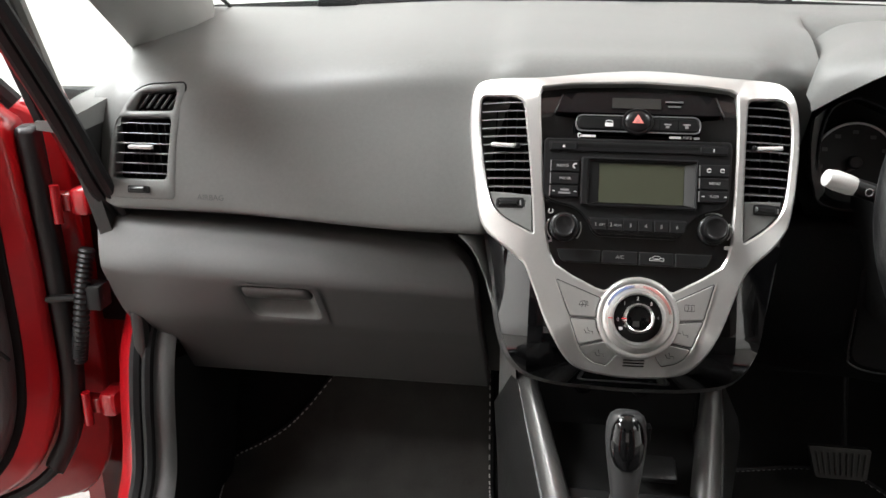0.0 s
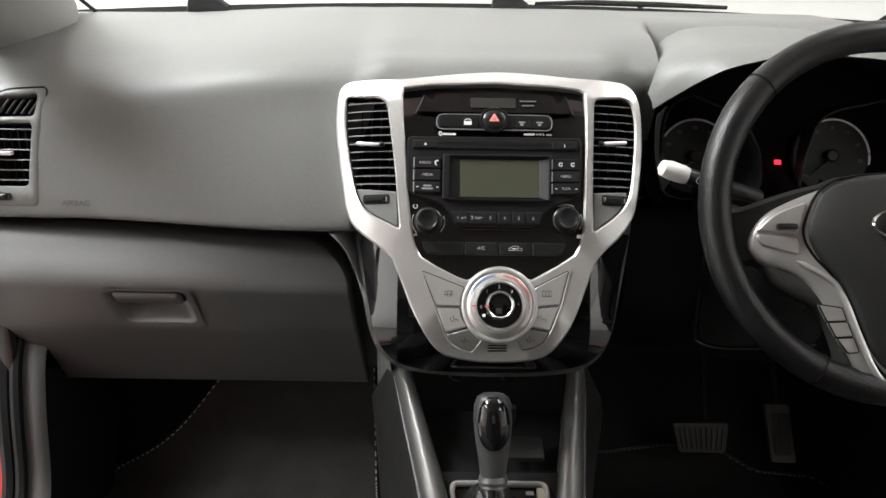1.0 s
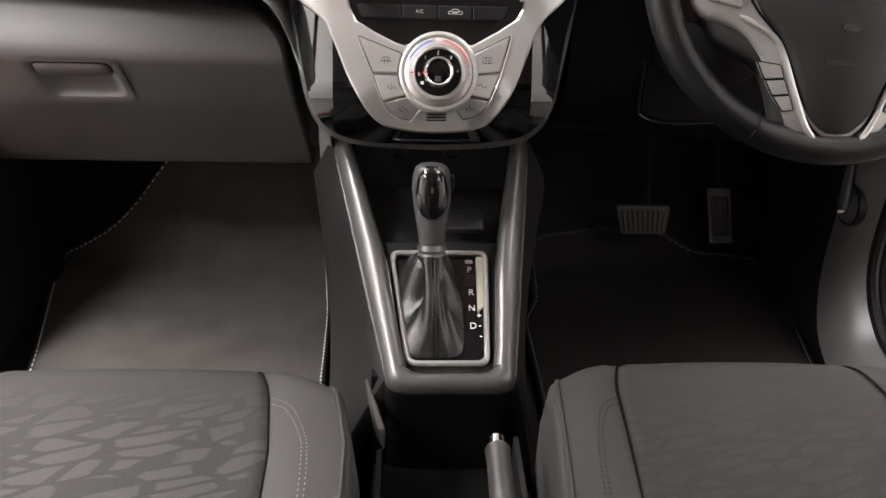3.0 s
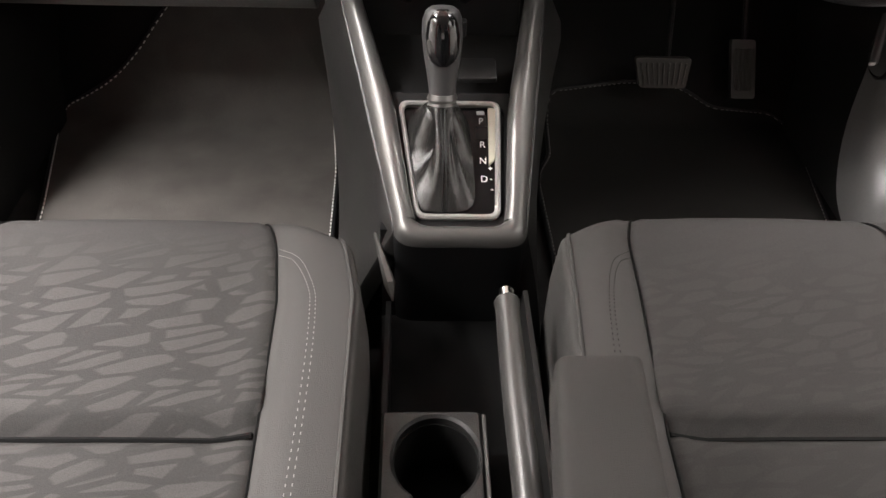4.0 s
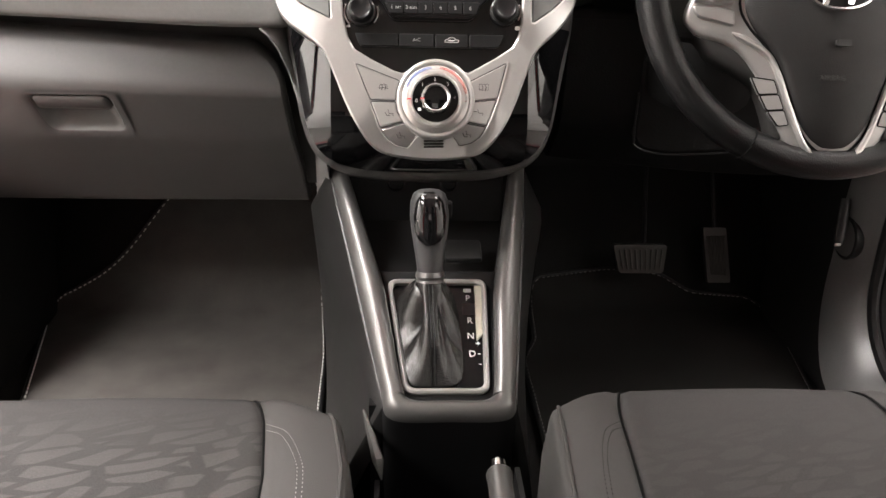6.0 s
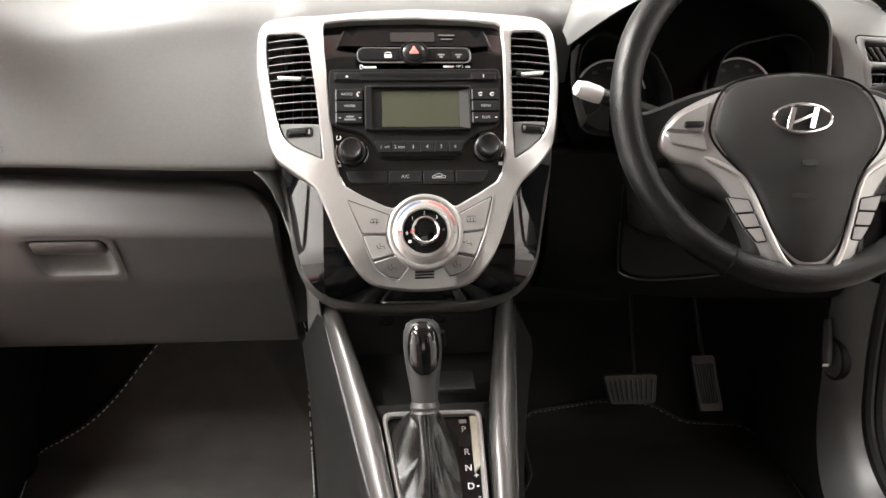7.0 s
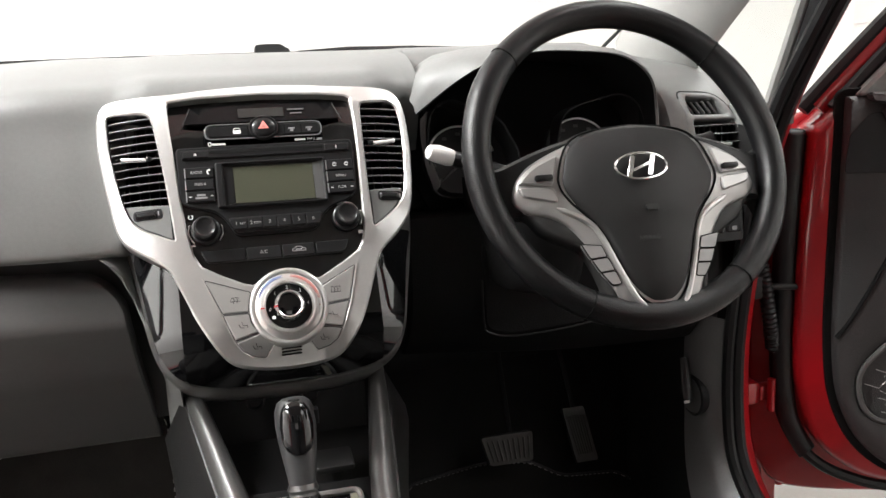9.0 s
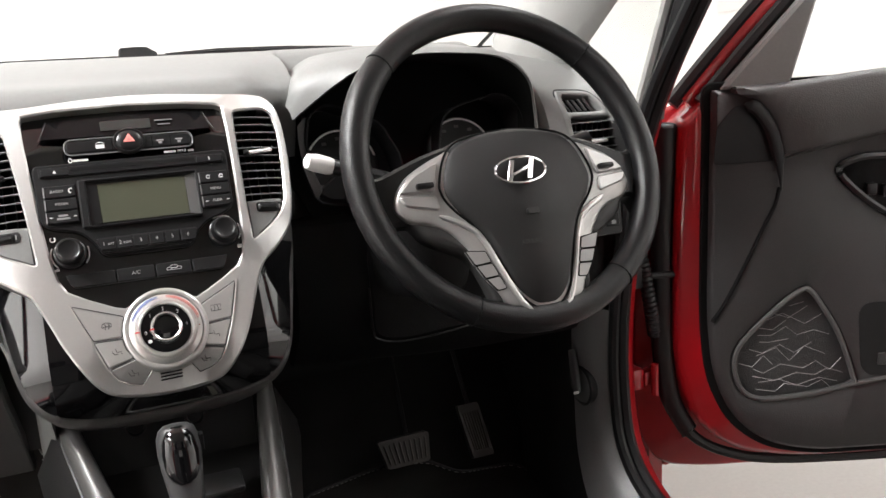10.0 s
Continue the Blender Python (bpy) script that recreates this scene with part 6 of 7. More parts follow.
# cubby
bm = bmesh.new()
A = [FCR(-0.085, 0.195, -0.018), FCR(0.085, 0.195, -0.018)]
B = [FCR(-0.084, 0.205, -0.045), FCR(0.084, 0.205, -0.045)]
Cc = [Vector((-0.105, 0.13, 0.365)), Vector((0.105, 0.13, 0.365))]
D_ = [Vector((-0.11, 0.155, 0.50)), Vector((0.11, 0.155, 0.50))]
part("cubby_floor", sheet(bmesh.new(), [A, B, Cc], (0, 0, -0.01), 0.002), CONSOLE, con, "black storage cubby floor")
part("cubby_back", sheet(bmesh.new(), [Cc, D_], (0, 0.01, 0), 0.002), BLACK, con)
for sg in (-1, 1):
    q = [[FCR(sg * 0.080, 0.19, -0.004), FCR(sg * 0.104, 0.33, -0.004)], [FCR(sg * 0.080, 0.19, -0.06), FCR(sg * 0.104, 0.33, -0.14)]]
    part("cubby_side", sheet(bmesh.new(), q, (sg * 0.008, 0, 0), 0.001), CONSOLE, con)
for u in (-0.045, 0.03):
    part("power_socket", lathe(bmesh.new(), [(0.014, 0), (0.014, 0.006), (0.011, 0.007), (0.010, 0.001), (0.001, 0.001)], (u, 0.142, 0.42), (1, 0, 0), (0, 0.18, 0.98), (0, -0.98, 0.18), 20), SATIN, con, "round power socket cap")
part("cubby_shelf", rbox(bmesh.new(), pose(0.045, 0.03, 0.366, 14), (0.05, 0.04, 0.010), 0.004), CONSOLE, con)

# rear part: bin, cup holder, brake slot
bm = bmesh.new()
box_between(bm, (-0.067, -0.405, FLOORZ), (-0.061, -0.225, 0.20))
part("bin_wall", bm, BLACK, con)
bm = bmesh.new()
box_between(bm, (0.098, -0.95, FLOORZ), (0.104, -0.20, 0.195))
part("bin_wall", bm, CONSOLE, con)
part("bin_front", box_between(bmesh.new(), (-0.075, -0.165, FLOORZ), (0.10, -0.15, 0.26)), BLACK, con)
# bin floor and brake slot are near-black in place of the shade there
part("bin_floor", box_between(bmesh.new(), (-0.075, -0.42, 0.105), (0.10, -0.15, 0.115)), DARK, con)
FCUP = lambda u, v, w: Vector((u, v, 0.222 + w))
cup = rounded([(-0.012 + 0.0415 * math.cos(a), -0.457 + 0.0475 * math.sin(a)) for a in np.linspace(radians(-58), radians(238), 30)] + [(-0.034, -0.56), (0.010, -0.56)], 0.001, 1)
blk = rounded([(-0.066, -0.66), (0.034, -0.66), (0.034, -0.402), (-0.066, -0.402)], 0.008, 4)
part("cup_holder", plate(bmesh.new(), blk, -0.19, 0.0, FCUP, 0.003, (cup,)), CONSOLE, con, "dark grey cup holder block")
# liner added only to darken the cup's inside, as shade would
part("cup_shade_liner", plate(bmesh.new(), inset(turned(cup, True), -0.0015), -0.086, -0.012, FCUP, 0, (inset(turned(cup, True), 0.0015),)), DARK, con, "black liner for the shade inside the cup holder")
part("cup_floor", plate(bmesh.new(), blk, -0.15, -0.085, FCUP, 0), DARK, con)
part("edge_strip", tube(bmesh.new(), [(0.036, -0.66, 0.224), (0.036, -0.41, 0.224)], 0.002, 6), RAIL, con)
part("brake_slot", box_between(bmesh.new(), (0.04, -0.9, 0.12), (0.098, -0.40, 0.155)), DARK, con)
part("rear_block", box_between(bmesh.new(), (-0.085, -1.0, FLOORZ), (0.11, -0.66, 0.215)), CONSOLE, con)
bm = bmesh.new()
rows = [[(-0.0875, y, z) for y in np.linspace(-0.10, -0.36, 6)] for z in (0.05, 0.15)]
# satin grey bar put in for a streak of reflected light
streak = [(-0.082, -0.148, 0.24), (-0.072, -0.185, 0.232), (-0.063, -0.215, 0.22), (-0.059, -0.230, 0.205)]
part("side_streak", tube(bm, streak, [0.002, 0.005, 0.007, 0.001], 6), RAIL, con)

# ---- gear lever ----
lever = thing("gear_lever", "grey gear lever with gloss black knob face and leather gaiter", "gear lever", "", tuple(FCON(0, 0.11, -0.02)))
ax0, ax1 = Vector((-0.002, -0.062, 0.372)), Vector((-0.004, -0.028, 0.480))
d = (ax1 - ax0)
kz = d.normalized()
kx = Vector((1, 0, 0))
ky = kz.cross(kx).normalized()
rings = []
for t, rx, ry, off in ((0, 0.0135, 0.0135, 0), (0.06, 0.0155, 0.0155, 0), (0.18, 0.0165, 0.0165, 0), (0.36, 0.0195, 0.0195, 0), (0.55, 0.0225, 0.022, 0), (0.72, 0.024, 0.023, 0), (0.86, 0.0232, 0.021, 0), (0.95, 0.0195, 0.0165, 0.001), (0.99, 0.013, 0.010, 0.002), (1.0, 0.006, 0.004, 0.002)):
    c = ax0 + d * t
    rings.append([c + kx * rx * math.cos(a) + ky * ry * math.sin(a) for a in (2 * math.pi * i / 24 for i in range(24))])
knob = part("knob", loft(bmesh.new(), rings), material("knob_plastic", (0.05, 0.05, 0.051), 0.36, vary=0.06), lever, "satin grey knob shell", 60)
kface = -ky if ky.y > 0 else ky


def FKN(u, v, w):
    t = v
    r = float(np.interp(t, [0.36, 0.55, 0.72, 0.86, 0.95, 1.0], [0.0195, 0.0225, 0.0237, 0.0215, 0.0165, 0.007]))
    a = u / 0.024
    return ax0 + d * t + kx * (r * math.sin(a)) + kface * (r * math.cos(a) + w)


rows = []
for v in np.linspace(0.42, 0.965, 12):
    hw = 0.0215 * math.sqrt(max(0.02, 1 - abs((v - 0.70) / 0.285) ** 3.2))
    rows.append([FKN(u, v, 0.0015) for u in np.linspace(-hw, hw, 9)])
part("knob_face", sheet(bmesh.new(), rows, tuple(-kface * 0.004), 0.0008), PIANO, knob, "gloss black knob face")
rim = [FKN(s * 0.0225 * math.sqrt(max(0.02, 1 - abs((v - 0.70) / 0.295) ** 3.2)), v, 0.0012) for s, vs in ((1, np.linspace(0.415, 0.97, 14)), (-1, np.linspace(0.97, 0.415, 14))) for v in vs]
part("knob_rim", tube(bmesh.new(), rim, 0.0008, 6, True), SATIN, knob)
part("release_button", rbox(bmesh.new(), Matrix.Translation(ax0 + d * 0.78 + kx * 0.0245), (0.006, 0.012, 0.02), 0.002), SATIN, knob)
part("collar", tube(bmesh.new(), [ax0 - kz * 0.003, ax0 + kz * 0.002, ax0 + kz * 0.006, ax0 + kz * 0.012], [0.0182, 0.0166, 0.0184, 0.0166], 20), RAIL, lever, "grey ringed collar under the knob")
rings = []
base_c = (-0.0125, 0.1035)
for s in np.linspace(0, 1, 15):
    ring = []
    for i in range(48):
        a = 2 * math.pi * i / 48
        ca, sa = math.cos(a), math.sin(a)
        # squarish base
        k = (abs(ca) ** 5 + abs(sa) ** 5) ** (-1 / 5)
        bu = base_c[0] + 0.0390 * ca * k
        bv = base_c[1] + 0.069 * sa * k
        base = FCON(bu, bv, -0.016)
        top = ax0 - kz * 0.001 + kx * (0.0178 * ca) + (-kface) * (0.0178 * sa)
        f = s ** 0.8
        p = base.lerp(top, f)
        bulge = math.sin(math.pi * min(1, s * 1.05)) * 0.018
        fold = 0.0022 * math.sin(7 * a + 1.2 * math.sin(2 * a) + 2.5 * s) * math.sin(math.pi * s) ** 0.7 + 0.001 * math.sin(13 * a - 4 * s) * math.sin(math.pi * s)
        wave = math.sin(math.pi * min(1, s * 1.15)) ** 0.8
        dent = 0.034 * math.exp(-((math.degrees(a) - 196) / 20) ** 2) + 0.026 * math.exp(-(((math.degrees(a) + 180) % 360 - 162) / 19) ** 2) + 0.007 * math.exp(-((math.degrees(a) - 232) / 10) ** 2) + 0.007 * math.exp(-((math.degrees(a) - 306) / 10) ** 2)
        fold -= dent * wave
        p += (kx * ca + (-kface) * sa) * (-0.006 * math.sin(math.pi * s) + fold) + CN * bulge * 0.6
        ring.append(p)
    rings.append(ring)
gaiter = part("gaiter", loft(bmesh.new(), rings, True, False), BOOT, lever, "creased dark leather gaiter", 80)
seam = [rings[k][36] + CN * 0.0006 for k in range(15)]
for off in (-0.0022, 0.0022):
    part("seam", tube(bmesh.new(), [p + kx * off + kface * 0.0006 for p in seam], 0.0007, 5), BLACK, gaiter)

# ---- hand brake ----
hb = thing("hand_brake", "grey hand brake lever with chrome release button", "hand brake", "", (0.07, -0.55, 0.155))
path = spline([(0.072, -0.70, 0.20), (0.0705, -0.60, 0.222), (0.067, -0.50, 0.250), (0.063, -0.40, 0.272), (0.062, -0.33, 0.284), (0.062, -0.3105, 0.2865)], 5)
rad = [float(np.interp(k / (len(path) - 1), [0, 0.25, 0.5, 0.8, 0.97, 1.0], [0.011, 0.0140, 0.0140, 0.0125, 0.0138, 0.0120])) for k in range(len(path))]
part("grip", tube(bmesh.new(), path, rad, 16, flat=1.1), material("brake_grip", (0.06, 0.059, 0.057), 0.33, metal=0.3, grain=0.1, grain_scale=700, vary=0.08), hb, "satin grey grip")
part("release_button", tube(bmesh.new(), [(0.062, -0.312, 0.2865), (0.062, -0.298, 0.288), (0.062, -0.2955, 0.2882)], [0.0084, 0.0084, 0.0065], 14), CHROME, hb, "chrome release button")
part("sleeve", rbox(bmesh.new(), pose(0.072, -0.72, 0.17), (0.045, 0.14, 0.09), 0.015), BLACK, hb)


# ---- seats ----
def seat(sign, xc, yf, W, name, label, armrest):
    st = thing(name, label, "car seat", "front seats", (xc, -0.45, FLOORZ))
    inner = -sign
    yb = -0.74

    def topz(r, y):
        # r: -1 outer .. 1 inner across the cushion
        b = 0.020 * float(np.interp(abs(r), [0.55, 0.70, 0.85, 1.0], [0, 0.55, 1.0, 0.9]))
        dome = 0.006 * math.cos(r * 1.4)
        back = 0.012 * (y + 0.18)
        b *= min(1.0, max(0.0, (yf - y) / 0.16)) ** 0.7
        return 0.284 + b + dome + back

    def edge(y):
        # half width of the cushion, rounded at the front corner
        t = max(0.0, (y - (yf - 0.10)) / 0.10)
        return (W + 0.02 * min(1, max(0, (yf - 0.05 - y) / (0.12 if armrest is None else 0.3)))) * (1 - 0.19 * t ** 2.4)

    def front(x_r):
        return yf - 0.012 * abs(x_r) ** 3 - 0.032 * max(0.0, (abs(x_r) - 0.70) / 0.30) ** 2

    def surf(r, s):
        # s: 0..1 from the front's foot over the nose to the rear
        y_end = yb
        nose = 0.055
        if s < 0.22:
            a = (s / 0.22)
            if a < 0.35:
                k = a / 0.35
                y, dz = front(r) - 0.004 * (1 - k), -0.135 + 0.075 * k
            else:
                q = (a - 0.35) / 0.65 * math.pi / 2
                y, dz = front(r) - nose * (1 - math.cos(q)), -0.060 + 0.060 * math.sin(q)
        else:
            k = (s - 0.22) / 0.78
            y, dz = front(r) - nose + (y_end - (front(r) - nose)) * k, 0.0
        x = xc + inner * r * edge(min(y, yf))
        z = topz(r, y) + dz
        return Vector((x, y, z))

    def groove(p, d):
        return p - Vector((0, 0, d))

    ss = sorted(set(list(np.linspace(0, 0.22, 12)) + list(np.linspace(0.22, 1, 70))))
    rb = lambda y: float(np.interp(y, [-0.70, yf], [0.715, 0.675]))
    # patterned centre, split by a cross seam
    yseam = -0.475
    rows = []
    for s in ss:
        row = []
        for q in np.linspace(-1, 1, 25):
            y = surf(0, s).y
            r = q * rb(y)
            p = surf(r, s)
            e = math.exp(-((p.y - yseam) / 0.009) ** 2) * 0.017 - math.exp(-((p.y - yseam - 0.028) / 0.022) ** 2) * 0.004 + 0.005 * max(0, abs(q) - 0.92) / 0.08
            p.z -= e
            if s >= 0.22:
                p.z += 0.004 * math.exp(-((p.y - yseam - 0.05) / 0.05) ** 2) + 0.0012 * noise.noise(p * 22)
            row.append(p)
        rows.append(row)
    part("seat_centre", sheet(bmesh.new(), rows, (0, 0, -0.04), 0.003), CLOTH if armrest is None else CLOTH_WORN, st, "grey cloth centre with a shard pattern", 80)
    part("cross_seam", tube(bmesh.new(), [surf(q * rb(yseam), 0.22 + 0.78 * ((front(q * rb(yseam)) - 0.055 - yseam) / (front(q * rb(yseam)) - 0.055 - yb))) - Vector((0, 0, 0.0125)) for q in np.linspace(-0.97, 0.97, 20)], 0.0026, 5), DARK, st)
    for side in (1, -1):
        rows = []
        for s in ss:
            y = surf(0, s).y
            r0 = rb(y)
            row = []
            for q in np.linspace(0, 1, 9):
                p = surf(side * (r0 + (1 - r0) * q), s)
                if q < 0.13:
                    p.z -= 0.003
                row.append(p)
            # roll over to the flank
            e = row[-1]
            ox = inner * side
            for a in (0.25, 0.5, 0.75, 1.0):
                t = a * math.pi / 2
                row.append(e + Vector((ox * 0.006 * math.sin(t), 0, -0.022 * (1 - math.cos(t)))))
            f = row[-1]
            for dz in (0.04, 0.08, 0.12):
                row.append(Vector((f.x + ox * 0.004, f.y, max(f.z - dz, 0.12))))
            rows.append(row)
        bol = part("bolster", sheet(bmesh.new(), rows, (0, 0, -0.03), 0.003), VINYL, st, "plain grey bolster", 80)
        path = [surf(side * 0.985, s) + Vector((0, 0, 0.0015)) for s in ss]
        part("piping", tube(bmesh.new(), path, 0.0022, 6), VINYL, bol)
        path = [surf(side * rb(surf(0, s).y), s) - Vector((0, 0, 0.003)) for s in ss]
        part("seam", tube(bmesh.new(), path, 0.0014, 5), DARK, bol)
        if side == 1:
            # curved stitched line on the inner bolster
            for off in (0.0, 0.022):
                y_a = -0.242 - off * 0.2
                line = spline([(rb(y_a) + 0.015, y_a - off * 0.3), (rb(-0.27) + 0.10 - off * 1.0, -0.262 - off * 0.2), (0.835 - off, -0.31), (0.855 - off, -0.38), (0.855 - off, -0.48), (0.845 - off, -0.58), (0.835 - off, -0.68)], 24)
                bm = bmesh.new()
                def on(r, y):
                    s = 0.22 + 0.78 * ((front(r) - 0.055 - y) / (front(r) - 0.055 - yb))
                    return surf(r, max(0.2, s)) + Vector((0, 0, 0.0012))
                for i in range(0, len(line) - 2, 2):
                    tube(bm, [on(*line[i]), on(line[i][0] * 0.35 + line[i + 1][0] * 0.65, line[i][1] * 0.35 + line[i + 1][1] * 0.65)], 0.00045, 4)
                o = part("stitching", bm, THREAD_SEAT if armrest is None else DARK, bol, "pale double stitching" if armrest is None else "")
                o["kind"] = "stuff"
    # base under the cushion
    bm = bmesh.new()
    box_between(bm, (xc - W + 0.01, yb, 0.10), (xc + W - 0.01, yf - 0.02, 0.19))
    part("base", bm, BLACK, st)
    for sx in (-0.18, 0.18):
        part("rail", box_between(bmesh.new(), (xc + sx - 0.02, yb, FLOORZ - 0.01), (xc + sx + 0.02, yf - 0.06, 0.102)), STEEL, st)
    # unseen backrest and headrest behind the camera, upright to block light from the rear
    rows = []
    for k in range(11):
        t = k / 10
        y, z = -0.74 - 0.24 * t, 0.29 + 0.62 * t
        rows.append([(xc + (W - 0.03) * q, y + 0.03 * (1 - q * q) * -0.6, z + 0.03 * q * q) for q in np.linspace(-1, 1, 13)])
    part("backrest", sheet(bmesh.new(), rows, (0, -0.07, -0.09), 0.02), VINYL, st)
    rest = part("headrest", rbox(bmesh.new(), pose(xc, -1.03, 1.02, -14), (0.26, 0.10, 0.17), 0.04), VINYL, st)
    for sx in (-0.06, 0.06):
        part("headrest_post", tube(bmesh.new(), [(xc + sx, -1.0, 0.90), (xc + sx, -1.02, 0.98)], 0.006, 8), CHROME, rest)
    if armrest is not None:
        bm = bmesh.new()
        x0, x1 = armrest
        rings = []
        for y, dx in ((-0.484, 0.004), (-0.487, 0.0), (-0.53, -0.004), (-0.60, -0.010), (-0.70, -0.018), (-0.86, -0.024)):
            zt = 0.40 if y < -0.486 else 0.395
            lp = rounded([(x0 + dx, zt - 0.065), (x1 + dx * 0.6, zt - 0.065), (x1 + dx * 0.6, zt), (x0 + dx, zt)], 0.012, 4)
            rings.append([(u, y, v) for u, v in lp])
        arm = part("armrest", loft(bm, rings), ARMCLOTH, st, "fold-down grey cloth armrest", 50)
        part("armrest_arm", box_between(bmesh.new(), (x1 - 0.012, -0.90, 0.30), (x1 + 0.03, -0.78, 0.38)), BLACK, arm)
    return st


seat(-1, -0.352, -0.150, 0.240, "passenger_seat", "front passenger seat in grey cloth with a shard pattern", None)
seat(1, 0.362, -0.138, 0.226, "driver_seat", "driver seat in grey cloth with a folded-down armrest", (0.078, 0.148))


# ---- floor mats ----
def floor_mat(pts, label, pile, soft, thread, thick):
    m = thing("floor_mat", label, "floor mat", "floor mats", (pts[0][0], pts[0][1], FLOORZ))
    loop = turned(rounded(pts, soft, 5), True)
    F3 = lambda u, v, w: Vector((u, v, floor_z(v) + 0.004 + w))
    bm = bmesh.new()
    plate(bm, loop, -0.005, 0.004, lambda u, v, w: Vector((u, v, w)), 0.002, step=0.03)
    for yy in (0.39, 0.405, 0.42, 0.435, 0.45):
        bmesh.ops.bisect_plane(bm, geom=bm.verts[:] + bm.edges[:] + bm.faces[:], plane_co=(0, yy, 0), plane_no=(0, 1, 0))
    for v in bm.verts:
        v.co = F3(*v.co)
    part("mat_surface", bm, pile, m, "dark woven pile")
    fine = resampled(loop, 0.012)
    part("binding", tube(bmesh.new(), [F3(u, v, 0.003) for u, v in fine], 0.0035, 6, True), BLACK, m, "bound edge")
    bm = bmesh.new()
    small = resampled(inset(loop, 0.004), 0.0045)
    for i in range(0, len(small) - 1, 2):
        a, b = small[i], small[i + 1]
        if abs(a[0] - b[0]) + abs(a[1] - b[1]) < 0.02:
            tube(bm, [F3(*a, 0.0062), F3(*b, 0.0062)], thick, 4)
    o = part("stitching", bm, thread, m, "pale grey edge stitching")
    o["kind"] = "stuff"
    return m


floor_mat([(-0.60, -0.10), (-0.632, 0.124), (-0.694, 0.405), (-0.683, 0.429), (-0.597, 0.463), (-0.555, 0.492), (-0.513, 0.533), (-0.45, 0.585), (-0.20, 0.585), (-0.186, 0.44), (-0.166, 0.25), (-0.159, -0.10)],
          "dark grey carpet mat with pale stitched edge, passenger footwell", MAT, 0.03, THREAD, 0.0013)
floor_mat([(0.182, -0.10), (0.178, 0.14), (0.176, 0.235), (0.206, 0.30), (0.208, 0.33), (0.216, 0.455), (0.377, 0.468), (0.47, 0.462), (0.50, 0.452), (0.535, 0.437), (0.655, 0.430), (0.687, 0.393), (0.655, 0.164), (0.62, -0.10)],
          "carpet mat coloured dark for shade, thin stitched edge, driver footwell", MAT_SHADED, 0.025, THREAD_DARK, 0.0009)

# ---- pedals ----
def pedal(name, label, corners, thick, ribs, arm_to):
    p = thing(name, label, "pedal", "pedals", corners[0])
    tl, tr_, br, bl = [Vector(c) for c in corners]
    ux, uy = (tr_ - tl), (bl - tl)
    n = ux.cross(uy).normalized()
    if n.y > 0:
        n = -n
    F4 = lambda u, v, w: tl + ux * u + uy * v + n * w
    sc = lambda lp: lp
    part("pad", plate(bmesh.new(), rounded([(0, 0), (1, 0), (1 - 0.09 * ribs[2], 1), (0.09 * ribs[2], 1)], 0.08, 4), -thick, 0.0, F4, 0.0), PEDAL, p, "black rubber pedal pad")
    for k in range(ribs[0]):
        f = (k + 1) / (ribs[0] + 1)
        if ribs[1] == "v":
            a, b = F4(f, 0.15, 0.0015), F4(0.5 + (f - 0.5) * 0.86, 0.86, 0.0015)
        else:
            a, b = F4(0.15, f, 0.0015), F4(0.85, f, 0.0015)
        part("rib", tube(bmesh.new(), [a, b], 0.0017, 6), PEDAL, p)
    part("arm", tube(bmesh.new(), [F4(0.6, 0.3, -thick), Vector(arm_to)], 0.0045, 8), BLACK, p, "black steel pedal arm")
    return p


pedal("brake_pedal", "wide black rubber brake pedal on a steel arm", [(0.361, 0.408, 0.19), (0.463, 0.408, 0.19), (0.458, 0.395, 0.137), (0.366, 0.395, 0.137)], 0.016, (9, "v", 1), (0.43, 0.55, 0.44))
pedal("accelerator_pedal", "narrow black accelerator pedal", [(0.545, 0.455, 0.205), (0.590, 0.455, 0.205), (0.598, 0.411, 0.108), (0.556, 0.411, 0.108)], 0.014, (7, "v", 0), (0.555, 0.56, 0.42))
release = thing("bonnet_release", "black bonnet release handle in a round pocket of the kick panel", "release handle", "", (0.68, 0.205, 0.30))
part("pocket", lathe(bmesh.new(), [(0.036, 0.0), (0.036, 0.012), (0.032, 0.014), (0.029, 0.006), (0.001, 0.004)], (0.694, 0.215, 0.30), (0, 1, 0), (0, 0, 1), (-1, 0, 0), 28), BLACK, release, "round black pocket")
part("handle", tube(bmesh.new(), [(0.672, 0.225, 0.365), (0.668, 0.212, 0.335), (0.664, 0.20, 0.305), (0.664, 0.197, 0.296)], [0.007, 0.0085, 0.009, 0.007], 10, flat=0.6), SATIN, release, "glossy black handle")
# silver chip put in for the highlight on the glossy tip
part("tip_highlight", rbox(bmesh.new(), pose(0.660, 0.194, 0.298, 10), (0.010, 0.003, 0.005), 0.001), SILVER, release, "highlight on the handle's tip, as a silver chip")


